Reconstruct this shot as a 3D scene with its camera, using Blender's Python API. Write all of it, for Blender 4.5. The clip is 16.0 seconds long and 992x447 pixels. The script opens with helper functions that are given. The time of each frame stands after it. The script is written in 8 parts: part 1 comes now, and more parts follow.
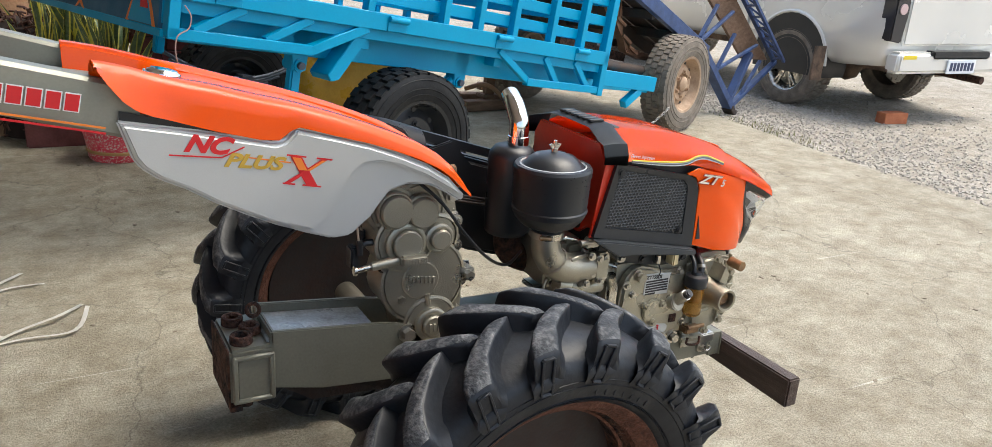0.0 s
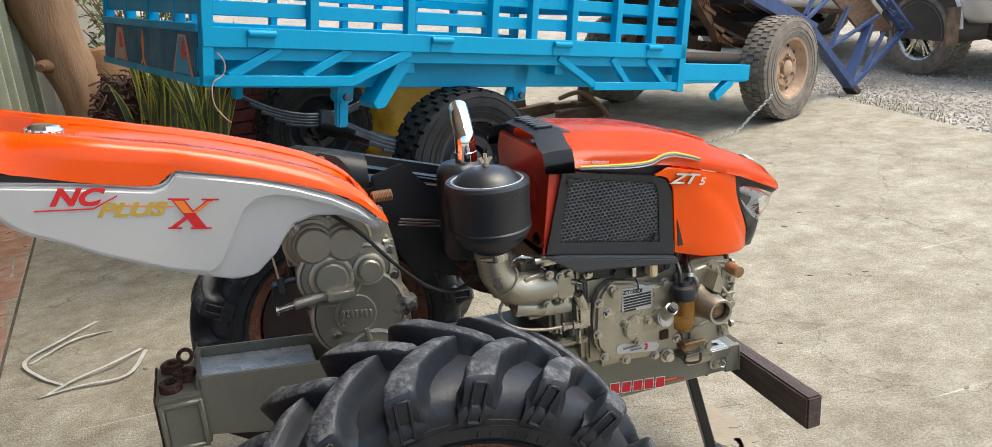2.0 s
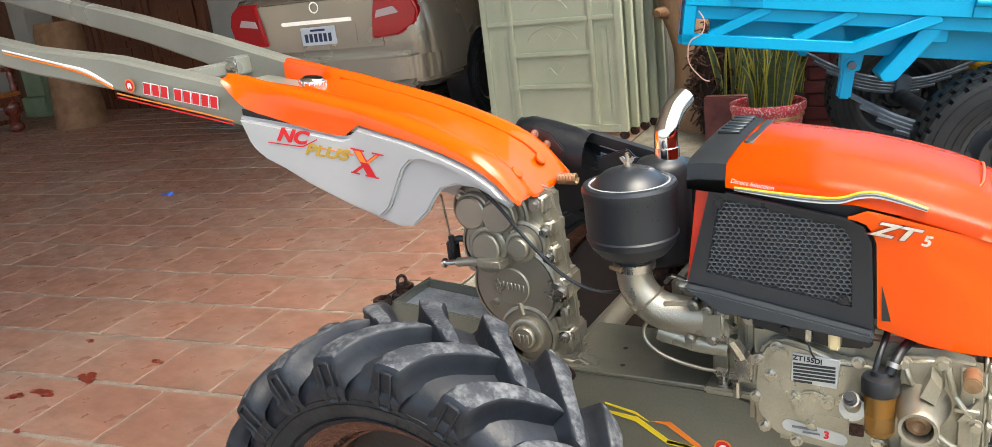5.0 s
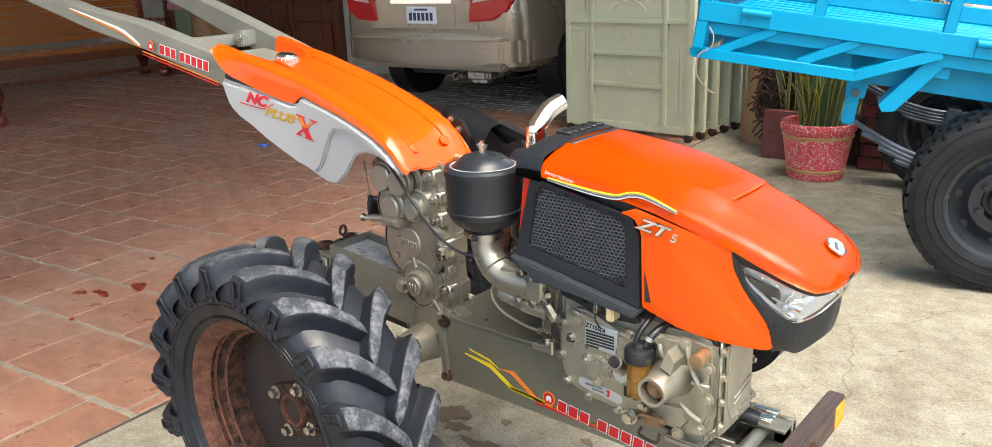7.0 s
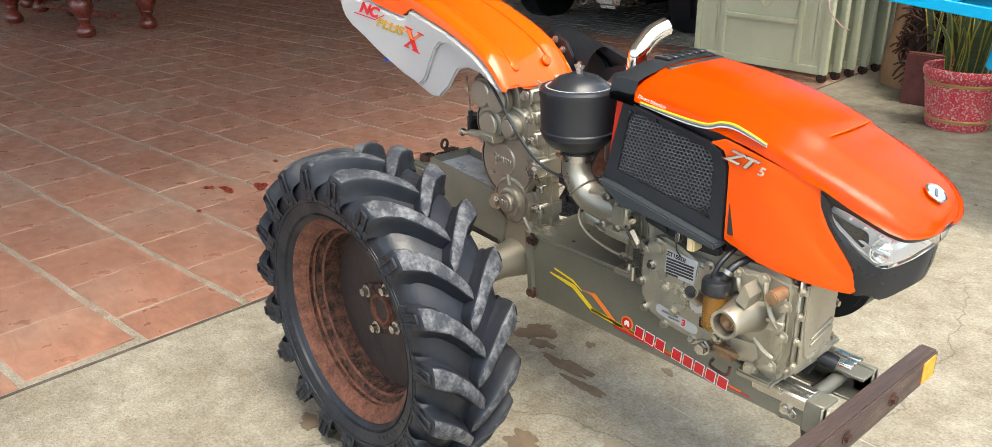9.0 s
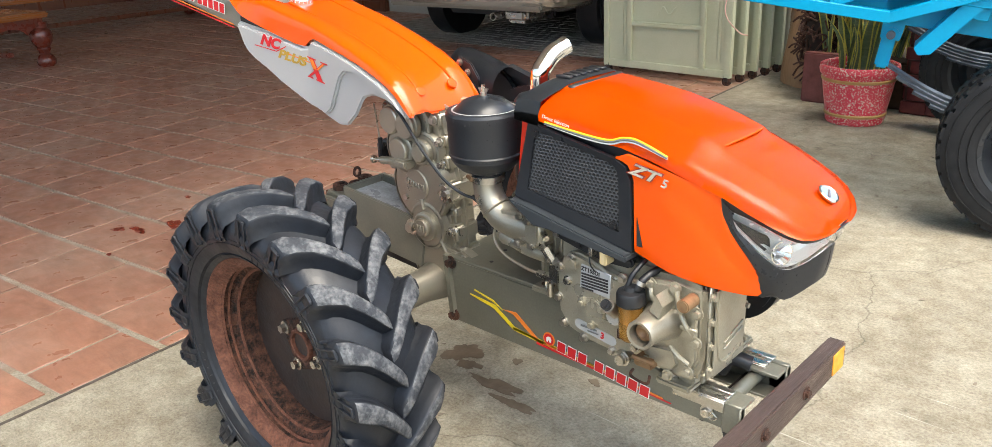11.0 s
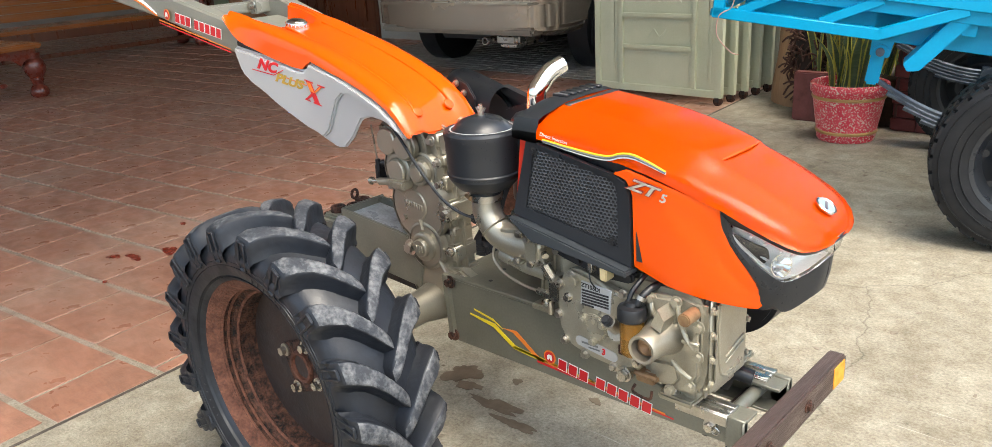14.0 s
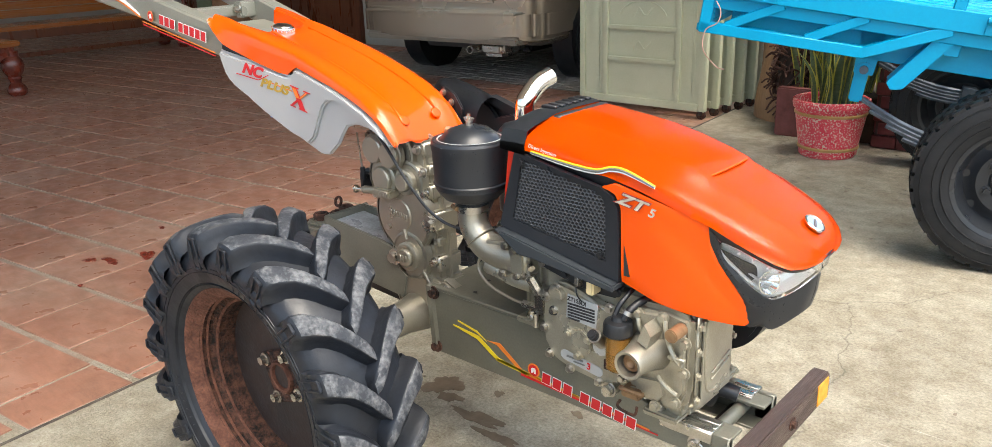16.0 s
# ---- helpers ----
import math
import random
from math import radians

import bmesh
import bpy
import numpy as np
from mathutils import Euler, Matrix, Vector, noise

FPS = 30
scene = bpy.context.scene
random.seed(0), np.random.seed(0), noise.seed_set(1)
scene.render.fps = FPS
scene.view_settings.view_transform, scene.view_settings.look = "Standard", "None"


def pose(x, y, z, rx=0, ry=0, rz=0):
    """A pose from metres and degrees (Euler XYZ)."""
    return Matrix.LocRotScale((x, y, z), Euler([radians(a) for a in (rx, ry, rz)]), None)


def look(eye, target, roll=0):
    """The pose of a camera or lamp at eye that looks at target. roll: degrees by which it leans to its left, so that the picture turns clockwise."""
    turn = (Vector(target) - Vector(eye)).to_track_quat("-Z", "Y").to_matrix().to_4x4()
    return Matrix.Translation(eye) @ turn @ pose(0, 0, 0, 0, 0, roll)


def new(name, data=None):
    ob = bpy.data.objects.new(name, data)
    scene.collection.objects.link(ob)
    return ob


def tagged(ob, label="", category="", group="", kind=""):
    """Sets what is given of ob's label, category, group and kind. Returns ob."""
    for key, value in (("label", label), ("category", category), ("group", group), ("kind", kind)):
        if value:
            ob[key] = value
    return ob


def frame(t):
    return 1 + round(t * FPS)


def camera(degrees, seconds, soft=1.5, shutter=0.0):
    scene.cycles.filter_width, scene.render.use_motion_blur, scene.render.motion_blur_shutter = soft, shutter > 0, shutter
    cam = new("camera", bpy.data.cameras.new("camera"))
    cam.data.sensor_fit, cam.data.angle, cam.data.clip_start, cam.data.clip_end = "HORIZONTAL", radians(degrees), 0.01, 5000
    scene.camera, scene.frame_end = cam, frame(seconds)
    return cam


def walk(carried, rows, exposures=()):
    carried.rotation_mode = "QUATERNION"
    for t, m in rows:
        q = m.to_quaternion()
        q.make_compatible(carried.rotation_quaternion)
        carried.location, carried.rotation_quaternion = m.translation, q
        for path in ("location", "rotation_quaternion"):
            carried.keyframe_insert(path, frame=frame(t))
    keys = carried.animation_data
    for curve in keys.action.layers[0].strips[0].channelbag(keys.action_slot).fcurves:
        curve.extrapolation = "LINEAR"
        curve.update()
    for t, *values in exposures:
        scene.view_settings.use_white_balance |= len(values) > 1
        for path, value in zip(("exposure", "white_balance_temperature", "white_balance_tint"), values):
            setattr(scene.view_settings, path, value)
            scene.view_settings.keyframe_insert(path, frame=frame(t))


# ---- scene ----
cam = camera(61.3, 16.0, soft=0.45)
PATH = [
    (0, (0.57, 0.289, 1.278), (1.526, 1.923, 0.632), 4.2),
    (0.5, (0.635, 0.215, 1.28), (1.529, 1.884, 0.636), 3.1),
    (1, (0.789, 0.105, 1.258), (1.519, 1.859, 0.634), 1.8),
    (1.5, (0.905, 0.087, 1.254), (1.574, 1.865, 0.627), -2.0),
    (2, (1.022, 0.216, 1.258), (1.632, 2.017, 0.638), -4.2),
    (2.5, (1.172, 0.313, 1.245), (1.573, 2.179, 0.649), -6.2),
    (3, (1.387, 0.35, 1.223), (1.204, 2.256, 0.643), -4.1),
    (3.5, (1.518, 0.327, 1.217), (1.07, 2.176, 0.6), -9.6),
    (3.7, (1.575, 0.303, 1.205), (1.040, 2.133, 0.601), -10.2),
    (5.8, (2.279, 0.408, 1.236), (1.161, 1.948, 0.623), -3.1),
    (6, (2.345, 0.391, 1.236), (1.211, 1.921, 0.626), -1.9),
    (6.5, (2.491, 0.343, 1.247), (1.265, 1.804, 0.645), -0.3),
    (7, (2.606, 0.399, 1.248), (1.373, 1.855, 0.649), -2.2),
    (7.5, (2.688, 0.46, 1.244), (1.453, 1.912, 0.638), -2.2),
    (8, (2.694, 0.439, 1.248), (1.457, 1.877, 0.614), -0.5),
    (8.5, (2.675, 0.42, 1.249), (1.41, 1.835, 0.618), 1.0),
    (9, (2.675, 0.423, 1.236), (1.274, 1.635, 0.483), -0.7),
    (9.5, (2.677, 0.437, 1.247), (1.248, 1.596, 0.463), -3.4),
    (10, (2.684, 0.444, 1.25), (1.334, 1.712, 0.497), -3.5),
    (10.2, (2.697, 0.453, 1.256), (1.397, 1.781, 0.515), -3.2),
    (12.5, (2.681, 0.434, 1.248), (1.391, 1.785, 0.534), -2.5),
    (13, (2.696, 0.44, 1.25), (1.405, 1.799, 0.552), -4.4),
    (13.5, (2.695, 0.441, 1.245), (1.403, 1.804, 0.559), -3.9),
    (14, (2.69, 0.432, 1.244), (1.398, 1.804, 0.573), -3.4),
    (14.5, (2.686, 0.434, 1.235), (1.417, 1.83, 0.571), 0.3),
    (15, (2.667, 0.445, 1.242), (1.426, 1.869, 0.583), -1.0),
    (15.5, (2.661, 0.444, 1.246), (1.423, 1.87, 0.587), -1.2),
    (16, (2.669, 0.437, 1.245), (1.409, 1.845, 0.591), -1.9),
]
walk(cam, [(t, look(eye, target, roll)) for t, eye, target, roll in PATH], exposures=[(0.0, 0.66, 6380, 4), (2.2, 0.68, 6380, 4), (3.0, 1.00, 6450, 3), (3.5, 1.18, 6450, 3), (6.0, 1.30, 6520, 3), (16.0, 1.22, 6520, 4)])

# ---- world, sun, exposure ----
world = bpy.data.worlds.new("world")
scene.world = world
world.use_nodes = True
nt = world.node_tree
sky = nt.nodes.new("ShaderNodeTexSky")
sky.sky_type = 'NISHITA'
sky.sun_disc = False
sky.sun_elevation = radians(67)
sky.sun_rotation = radians(105)
sky.air_density, sky.dust_density, sky.ozone_density = 1.0, 5.0, 0.6
nt.links.new(sky.outputs[0], nt.nodes["Background"].inputs[0])
nt.nodes["Background"].inputs[1].default_value = 0.23
scene.view_settings.exposure = 1.25
sun_data = bpy.data.lights.new("sun", 'SUN')
sun_data.energy, sun_data.angle, sun_data.color = 1.0, radians(40), (1.0, 0.96, 0.90)
sun = new("sun", sun_data)
sun.matrix_world = look((1.5 + 3.77, 2 - 1.01, 9.21), (1.5, 2, 0))


# ---- materials ----
def mat(name, c1, c2=None, rough=0.5, metal=0.0, scale=6.0, fine=90.0, bump=0.15, amount=0.5, coat=0.0, rvar=0.15, spec=0.5, stretch=(1, 1, 1)):
    """Paint, metal, rubber and the like: two tones mixed by broad noise, fine grain and a little relief."""
    m = bpy.data.materials.new(name)
    m.use_nodes = True
    n, l = m.node_tree.nodes, m.node_tree.links
    b = n["Principled BSDF"]
    c2 = c2 or tuple(v * 0.72 for v in c1)
    tc = n.new("ShaderNodeTexCoord")
    mp = n.new("ShaderNodeMapping")
    mp.inputs["Scale"].default_value = stretch
    l.new(tc.outputs["Object"], mp.inputs[0])
    big, small = n.new("ShaderNodeTexNoise"), n.new("ShaderNodeTexNoise")
    big.inputs["Scale"].default_value, big.inputs["Detail"].default_value = scale, 6
    small.inputs["Scale"].default_value, small.inputs["Detail"].default_value = fine, 3
    l.new(mp.outputs[0], big.inputs["Vector"])
    l.new(mp.outputs[0], small.inputs["Vector"])
    mix = n.new("ShaderNodeMath")
    mix.operation = 'MULTIPLY_ADD'
    mix.inputs[1].default_value = 0.35
    l.new(small.outputs["Fac"], mix.inputs[0])
    sc = n.new("ShaderNodeMath")
    sc.operation = 'MULTIPLY'
    sc.inputs[1].default_value = 0.65
    l.new(big.outputs["Fac"], sc.inputs[0])
    l.new(sc.outputs[0], mix.inputs[2])
    ramp = n.new("ShaderNodeValToRGB")
    ramp.color_ramp.elements[0].position, ramp.color_ramp.elements[1].position = 0.5 - amount / 2.6, 0.5 + amount / 2.6
    ramp.color_ramp.elements[0].color, ramp.color_ramp.elements[1].color = (*c2, 1), (*c1, 1)
    l.new(mix.outputs[0], ramp.inputs[0])
    l.new(ramp.outputs[0], b.inputs["Base Color"])
    rr = n.new("ShaderNodeMapRange")
    rr.inputs["To Min"].default_value, rr.inputs["To Max"].default_value = min(1, rough + rvar), max(0.02, rough - rvar)
    rr.inputs["From Min"].default_value, rr.inputs["From Max"].default_value = 0.3, 0.7
    l.new(big.outputs["Fac"], rr.inputs["Value"])
    l.new(rr.outputs[0], b.inputs["Roughness"])
    b.inputs["Metallic"].default_value = metal
    b.inputs["Specular IOR Level"].default_value = spec
    if coat:
        b.inputs["Coat Weight"].default_value, b.inputs["Coat Roughness"].default_value = coat, 0.08
    if bump:
        bp = n.new("ShaderNodeBump")
        bp.inputs["Strength"].default_value, bp.inputs["Distance"].default_value = bump, 0.004
        l.new(small.outputs["Fac"], bp.inputs["Height"])
        l.new(bp.outputs[0], b.inputs["Normal"])
    return m


def plain(name, c, rough=0.4, metal=0.0):
    m = bpy.data.materials.new(name)
    m.use_nodes = True
    b = m.node_tree.nodes["Principled BSDF"]
    b.inputs["Base Color"].default_value, b.inputs["Roughness"].default_value, b.inputs["Metallic"].default_value = (*c, 1), rough, metal
    return m


def glassy(name, c, rough=0.05, weight=0.9):
    m = plain(name, c, rough)
    b = m.node_tree.nodes["Principled BSDF"]
    b.inputs["Transmission Weight"].default_value, b.inputs["IOR"].default_value = weight, 1.45
    return m


ORANGE = mat("orange_paint", (0.81, 0.088, 0.001), (0.77, 0.077, 0.001), rough=0.13, coat=0.0, scale=3, fine=400, bump=0.004, rvar=0.03, spec=0.34)
RED = mat("red_paint", (0.62, 0.03, 0.008), (0.5, 0.022, 0.006), rough=0.3, coat=0.4, scale=5, bump=0.02, rvar=0.06)
SILVER = mat("silver_paint", (0.53, 0.545, 0.55), (0.47, 0.485, 0.49), rough=0.34, metal=0.35, coat=0.3, scale=4, fine=500, bump=0.02, rvar=0.06)
CAST = mat("cast_metal_paint", (0.42, 0.39, 0.32), (0.34, 0.315, 0.255), rough=0.36, metal=0.75, scale=9, fine=420, bump=0.22, rvar=0.1)
ENGINE = mat("engine_paint", (0.43, 0.405, 0.325), (0.31, 0.285, 0.22), rough=0.34, metal=0.6, scale=10, fine=300, bump=0.12, rvar=0.1)
FRAME = mat("frame_paint", (0.22, 0.215, 0.17), (0.155, 0.15, 0.118), rough=0.40, metal=0.3, scale=7, fine=200, bump=0.06, rvar=0.12)
HANDLE = mat("handle_paint", (0.31, 0.31, 0.26), (0.25, 0.25, 0.21), rough=0.36, metal=0.3, scale=5, fine=250, bump=0.04, rvar=0.1)
STEEL = mat("bright_steel", (0.62, 0.60, 0.55), (0.4, 0.37, 0.32), rough=0.3, metal=0.95, scale=20, fine=300, bump=0.05)
CHROME = plain("chrome", (0.86, 0.86, 0.86), 0.04, 1.0)
BLACK = mat("black_plastic", (0.014, 0.015, 0.018), (0.009, 0.010, 0.012), rough=0.40, scale=10, fine=500, bump=0.06, rvar=0.12)
BLACKG = mat("grey_black_plastic", (0.020, 0.023, 0.028), (0.013, 0.015, 0.019), rough=0.36, scale=8, fine=500, bump=0.05, rvar=0.12)
ROADRUB = mat("road_tyre_rubber", (0.016, 0.017, 0.019), (0.007, 0.0075, 0.009), rough=0.6, scale=12, fine=80, bump=0.3, amount=0.6, spec=0.3)
RUBBER = mat("tyre_rubber", (0.019, 0.023, 0.031), (0.006, 0.007, 0.010), rough=0.45, scale=14, fine=60, bump=0.3, amount=0.6, spec=0.38)
ARCH = mat("slate_grey_plastic", (0.042, 0.048, 0.055), (0.032, 0.037, 0.043), rough=0.42, scale=8, fine=500, bump=0.05)
GRID = mat("grille_plastic", (0.066, 0.070, 0.076), (0.048, 0.052, 0.058), rough=0.35, scale=20, fine=400, bump=0.04)
DROP = plain("water_drop", (0.02, 0.022, 0.026), 0.03)
WORN = mat("worn_rubber", (0.150, 0.155, 0.162), (0.024, 0.028, 0.036), rough=0.65, scale=38, fine=140, bump=0.7, amount=0.25)
wn = WORN.node_tree
for q in [q for q in wn.nodes if q.type == 'VALTORGB']:
    q.color_ramp.elements[0].position, q.color_ramp.elements[1].position = 0.45, 0.68
where = wn.nodes.new("ShaderNodeNewGeometry")
for q in [q for q in wn.nodes if q.type == 'MAPPING']:
    wn.links.new(where.outputs["Position"], q.inputs[0])
RUSTLIP = mat("bright_rust", (0.185, 0.070, 0.040), (0.060, 0.024, 0.015), rough=0.8, metal=0.1, scale=40, fine=160, bump=1.0, amount=0.5)
PATCHED = mat("scratched_pale_paint", (0.52, 0.56, 0.58), (0.24, 0.25, 0.24), rough=0.35, metal=0.2, scale=22, fine=160, bump=0.2, amount=0.4)
RUST = mat("rusted_steel", (0.105, 0.041, 0.023), (0.009, 0.007, 0.006), rough=0.8, metal=0.15, scale=48, fine=190, bump=1.6, amount=0.30)
DISC = mat("dark_wheel_disc", (0.018, 0.018, 0.019), (0.040, 0.020, 0.014), rough=0.6, scale=16, fine=140, bump=0.3)
BROWN = mat("aged_wood", (0.085, 0.052, 0.042), (0.030, 0.022, 0.020), rough=0.5, scale=9, fine=60, bump=0.6, amount=0.8, stretch=(6, 0.7, 6))
YELLOW = mat("yellow_paint", (0.75, 0.36, 0.03), (0.5, 0.2, 0.02), rough=0.6, scale=30)
BRASS = mat("brass", (0.36, 0.24, 0.13), (0.20, 0.11, 0.06), rough=0.5, metal=0.6, scale=30)
WHITE = plain("white_print", (0.8, 0.8, 0.78), 0.5)
DECALRED = plain("red_print", (0.60, 0.012, 0.018), 0.4)
DECALYEL = plain("yellow_print", (0.80, 0.62, 0.03), 0.4)
DECALORA = plain("orange_print", (0.80, 0.22, 0.03), 0.4)
DECALGRY = plain("grey_print", (0.16, 0.17, 0.17), 0.4)
GOLD = plain("gold_print", (0.55, 0.36, 0.06), 0.35, 0.4)
# print ink; also flat pieces coloured dark as the shade inside holes and slots
DARK = plain("dark_print_and_holes", (0.02, 0.02, 0.022), 0.5)
AMBER = glassy("amber_bowl", (0.62, 0.34, 0.08), 0.06, 0.75)
PAPER = mat("filter_paper", (0.45, 0.26, 0.08), (0.30, 0.16, 0.05), rough=0.7, scale=20, stretch=(8, 8, 0.5))
LENS = glassy("headlamp_lens", (0.97, 0.98, 0.98), 0.0, 1.0)
FROST = plain("frosted_lamp_strip", (0.78, 0.79, 0.78), 0.35)
LAMPIN = plain("headlamp_reflector", (0.88, 0.89, 0.89), 0.34, 0.30)


# ---- mesh helpers ----
def part(name, bm, material, parent=None, label="", smooth=40):
    """Links a bmesh as one mesh object under a thing or a part."""
    me = bpy.data.meshes.new(name)
    bmesh.ops.recalc_face_normals(bm, faces=bm.faces)
    if smooth:
        for e in bm.edges:
            e.smooth = len(e.link_faces) == 2 and e.calc_face_angle(4) < radians(smooth)
        for f in bm.faces:
            f.smooth = True
    bm.to_mesh(me)
    bm.free()
    for m in material if isinstance(material, (list, tuple)) else [material]:
        me.materials.append(m)
    ob = new(name, me)
    if parent:
        ob.parent = parent
    if label:
        tagged(ob, label)
    return ob


def empty(name, loc=(0, 0, 0), rz=0.0, parent=None):
    ob = new(name)
    ob.empty_display_size = 0.1
    ob.matrix_basis = pose(*loc, 0, 0, rz)
    if parent:
        ob.parent = parent
    return ob


def grow(bm, other, m=None):
    """Adds a copy of another bmesh to bm."""
    vs = [bm.verts.new(m @ v.co if m else v.co) for v in other.verts]
    other.verts.index_update()
    for f in other.faces:
        nf = bm.faces.new([vs[v.index] for v in f.verts])
        nf.material_index = f.material_index
    other.free()
    return bm


def rounded(bm, r, seg=2, least=25):
    es = [e for e in bm.edges if len(e.link_faces) == 2 and e.calc_face_angle(0) > radians(least)]
    if r:
        bmesh.ops.bevel(bm, geom=es, offset=r, segments=seg, affect='EDGES', clamp_overlap=True)
    return bm


def block(a, b, r=0.0, seg=2, m=None):
    bm = bmesh.new()
    bmesh.ops.create_cube(bm, size=1)
    for v in bm.verts:
        v.co = Vector([(p + q) / 2 + c * (q - p) for p, q, c in zip(a, b, v.co)])
    rounded(bm, r, seg)
    if m:
        bm.transform(m)
    return bm


def prism(pts, lo, hi, axis="y", r=0.0, seg=2):
    """A flat outline, given in the other two axes, made lo to hi thick."""
    def put(u, v, w):
        return {"y": (u, w, v), "z": (u, v, w), "x": (w, u, v)}[axis]
    bm = bmesh.new()
    a = [bm.verts.new(put(u, v, lo)) for u, v in pts]
    b = [bm.verts.new(put(u, v, hi)) for u, v in pts]
    bm.faces.new(a)
    bm.faces.new(b[::-1])
    for i in range(len(pts)):
        j = (i + 1) % len(pts)
        bm.faces.new((a[i], b[i], b[j], a[j]))
    bmesh.ops.recalc_face_normals(bm, faces=bm.faces)
    return rounded(bm, r, seg, 15)


def align(direction):
    return Vector(direction).to_track_quat("Z", "Y").to_matrix().to_4x4()


def rod(p, q, r, r2=None, seg=16, bev=0.0):
    p, q = Vector(p), Vector(q)
    bm = bmesh.new()
    bmesh.ops.create_cone(bm, cap_ends=True, segments=seg, radius1=r, radius2=r if r2 is None else r2, depth=(q - p).length)
    if bev:
        rounded(bm, bev, 2, 60)
    bm.transform(Matrix.Translation((p + q) / 2) @ align(q - p))
    return bm


def lathe(prof, m=None, seg=32, closed=False):
    """Turns (radius, height) pairs round z."""
    bm = bmesh.new()
    rings = []
    for r, h in prof:
        if r < 1e-5:
            rings.append([bm.verts.new((0, 0, h))])
        else:
            rings.append([bm.verts.new((r * math.cos(2 * math.pi * k / seg), r * math.sin(2 * math.pi * k / seg), h)) for k in range(seg)])
    pairs = list(zip(rings, rings[1:])) + ([(rings[-1], rings[0])] if closed else [])
    for a, b in pairs:
        for k in range(seg):
            j = (k + 1) % seg
            if len(a) == 1 and len(b) == 1:
                continue
            if len(a) == 1:
                bm.faces.new((a[0], b[k], b[j]))
            elif len(b) == 1:
                bm.faces.new((a[k], b[0], a[j]))
            else:
                bm.faces.new((a[k], b[k], b[j], a[j]))
    if m:
        bm.transform(m)
    return bm


def smooth_path(pts, n=6):
    """A rounded line through the points."""
    pts = [Vector(p) for p in pts]
    out = []
    for i in range(len(pts) - 1):
        a, b, c, d = pts[max(i - 1, 0)], pts[i], pts[i + 1], pts[min(i + 2, len(pts) - 1)]
        for k in range(n):
            t = k / n
            out.append(0.5 * (2 * b + (c - a) * t + (2 * a - 5 * b + 4 * c - d) * t * t + (3 * b - a - 3 * c + d) * t ** 3))
    return out + [pts[-1]]


def tube(pts, r, seg=10, n=6):
    """A round bar or hose along a line; r may be one radius or one for each given point."""
    path = smooth_path(pts, n) if n > 1 else [Vector(p) for p in pts]
    rs = [r] * len(path) if isinstance(r, (int, float)) else [float(np.interp(i / (len(path) - 1) * (len(r) - 1), range(len(r)), r)) for i in range(len(path))]
    bm = bmesh.new()
    rings, up = [], Vector((0.31, 0.22, 0.93))
    for i, p in enumerate(path):
        d = (path[min(i + 1, len(path) - 1)] - path[max(i - 1, 0)]).normalized()
        x = d.cross(up)
        if x.length < 0.05:
            x = d.cross(Vector((1, 0, 0)))
        x.normalize()
        y = x.cross(d)
        up = y
        rings.append([bm.verts.new(p + rs[i] * (math.cos(2 * math.pi * k / seg) * x + math.sin(2 * math.pi * k / seg) * y)) for k in range(seg)])
    for a, b in zip(rings, rings[1:]):
        for k in range(seg):
            j = (k + 1) % seg
            bm.faces.new((a[k], b[k], b[j], a[j]))
    bm.faces.new(rings[0])
    bm.faces.new(rings[-1][::-1])
    return bm


def loft(sections, ring=False, caps=False):
    """Skins rows of points of equal length; ring closes each row."""
    bm = bmesh.new()
    rows = [[bm.verts.new(p) for p in s] for s in sections]
    n = len(rows[0])
    for a, b in zip(rows, rows[1:]):
        for k in range(n if ring else n - 1):
            j = (k + 1) % n
            bm.faces.new((a[k], b[k], b[j], a[j]))
    if caps:
        bm.faces.new(rows[0])
        bm.faces.new(rows[-1][::-1])
    return bm


def beam(p, q, w, h, r=0.0):
    """A square bar from p to q, w wide (level) and h high."""
    p, q = Vector(p), Vector(q)
    d = (q - p).normalized()
    side = d.cross(Vector((0, 0, 1)))
    side = side.normalized() if side.length > 0.01 else Vector((1, 0, 0))
    up = side.cross(d)
    m = Matrix((side, up, d)).transposed().to_4x4()
    return block((-w / 2, -h / 2, 0), (w / 2, h / 2, (q - p).length), r, 1, Matrix.Translation(p) @ m)


def bolt(at, axis, r=0.008, h=0.007, washer=True):
    """A hexagon bolt head on its washer."""
    bm = bmesh.new()
    if washer:
        bmesh.ops.create_cone(bm, cap_ends=True, segments=14, radius1=r * 1.45, radius2=r * 1.45, depth=h * 0.35, matrix=Matrix.Translation((0, 0, h * 0.17)))
    b2 = bmesh.new()
    bmesh.ops.create_cone(b2, cap_ends=True, segments=6, radius1=r, radius2=r * 0.94, depth=h, matrix=Matrix.Translation((0, 0, h * 0.7)))
    grow(bm, b2)
    bm.transform(Matrix.Translation(at) @ align(axis))
    return bm


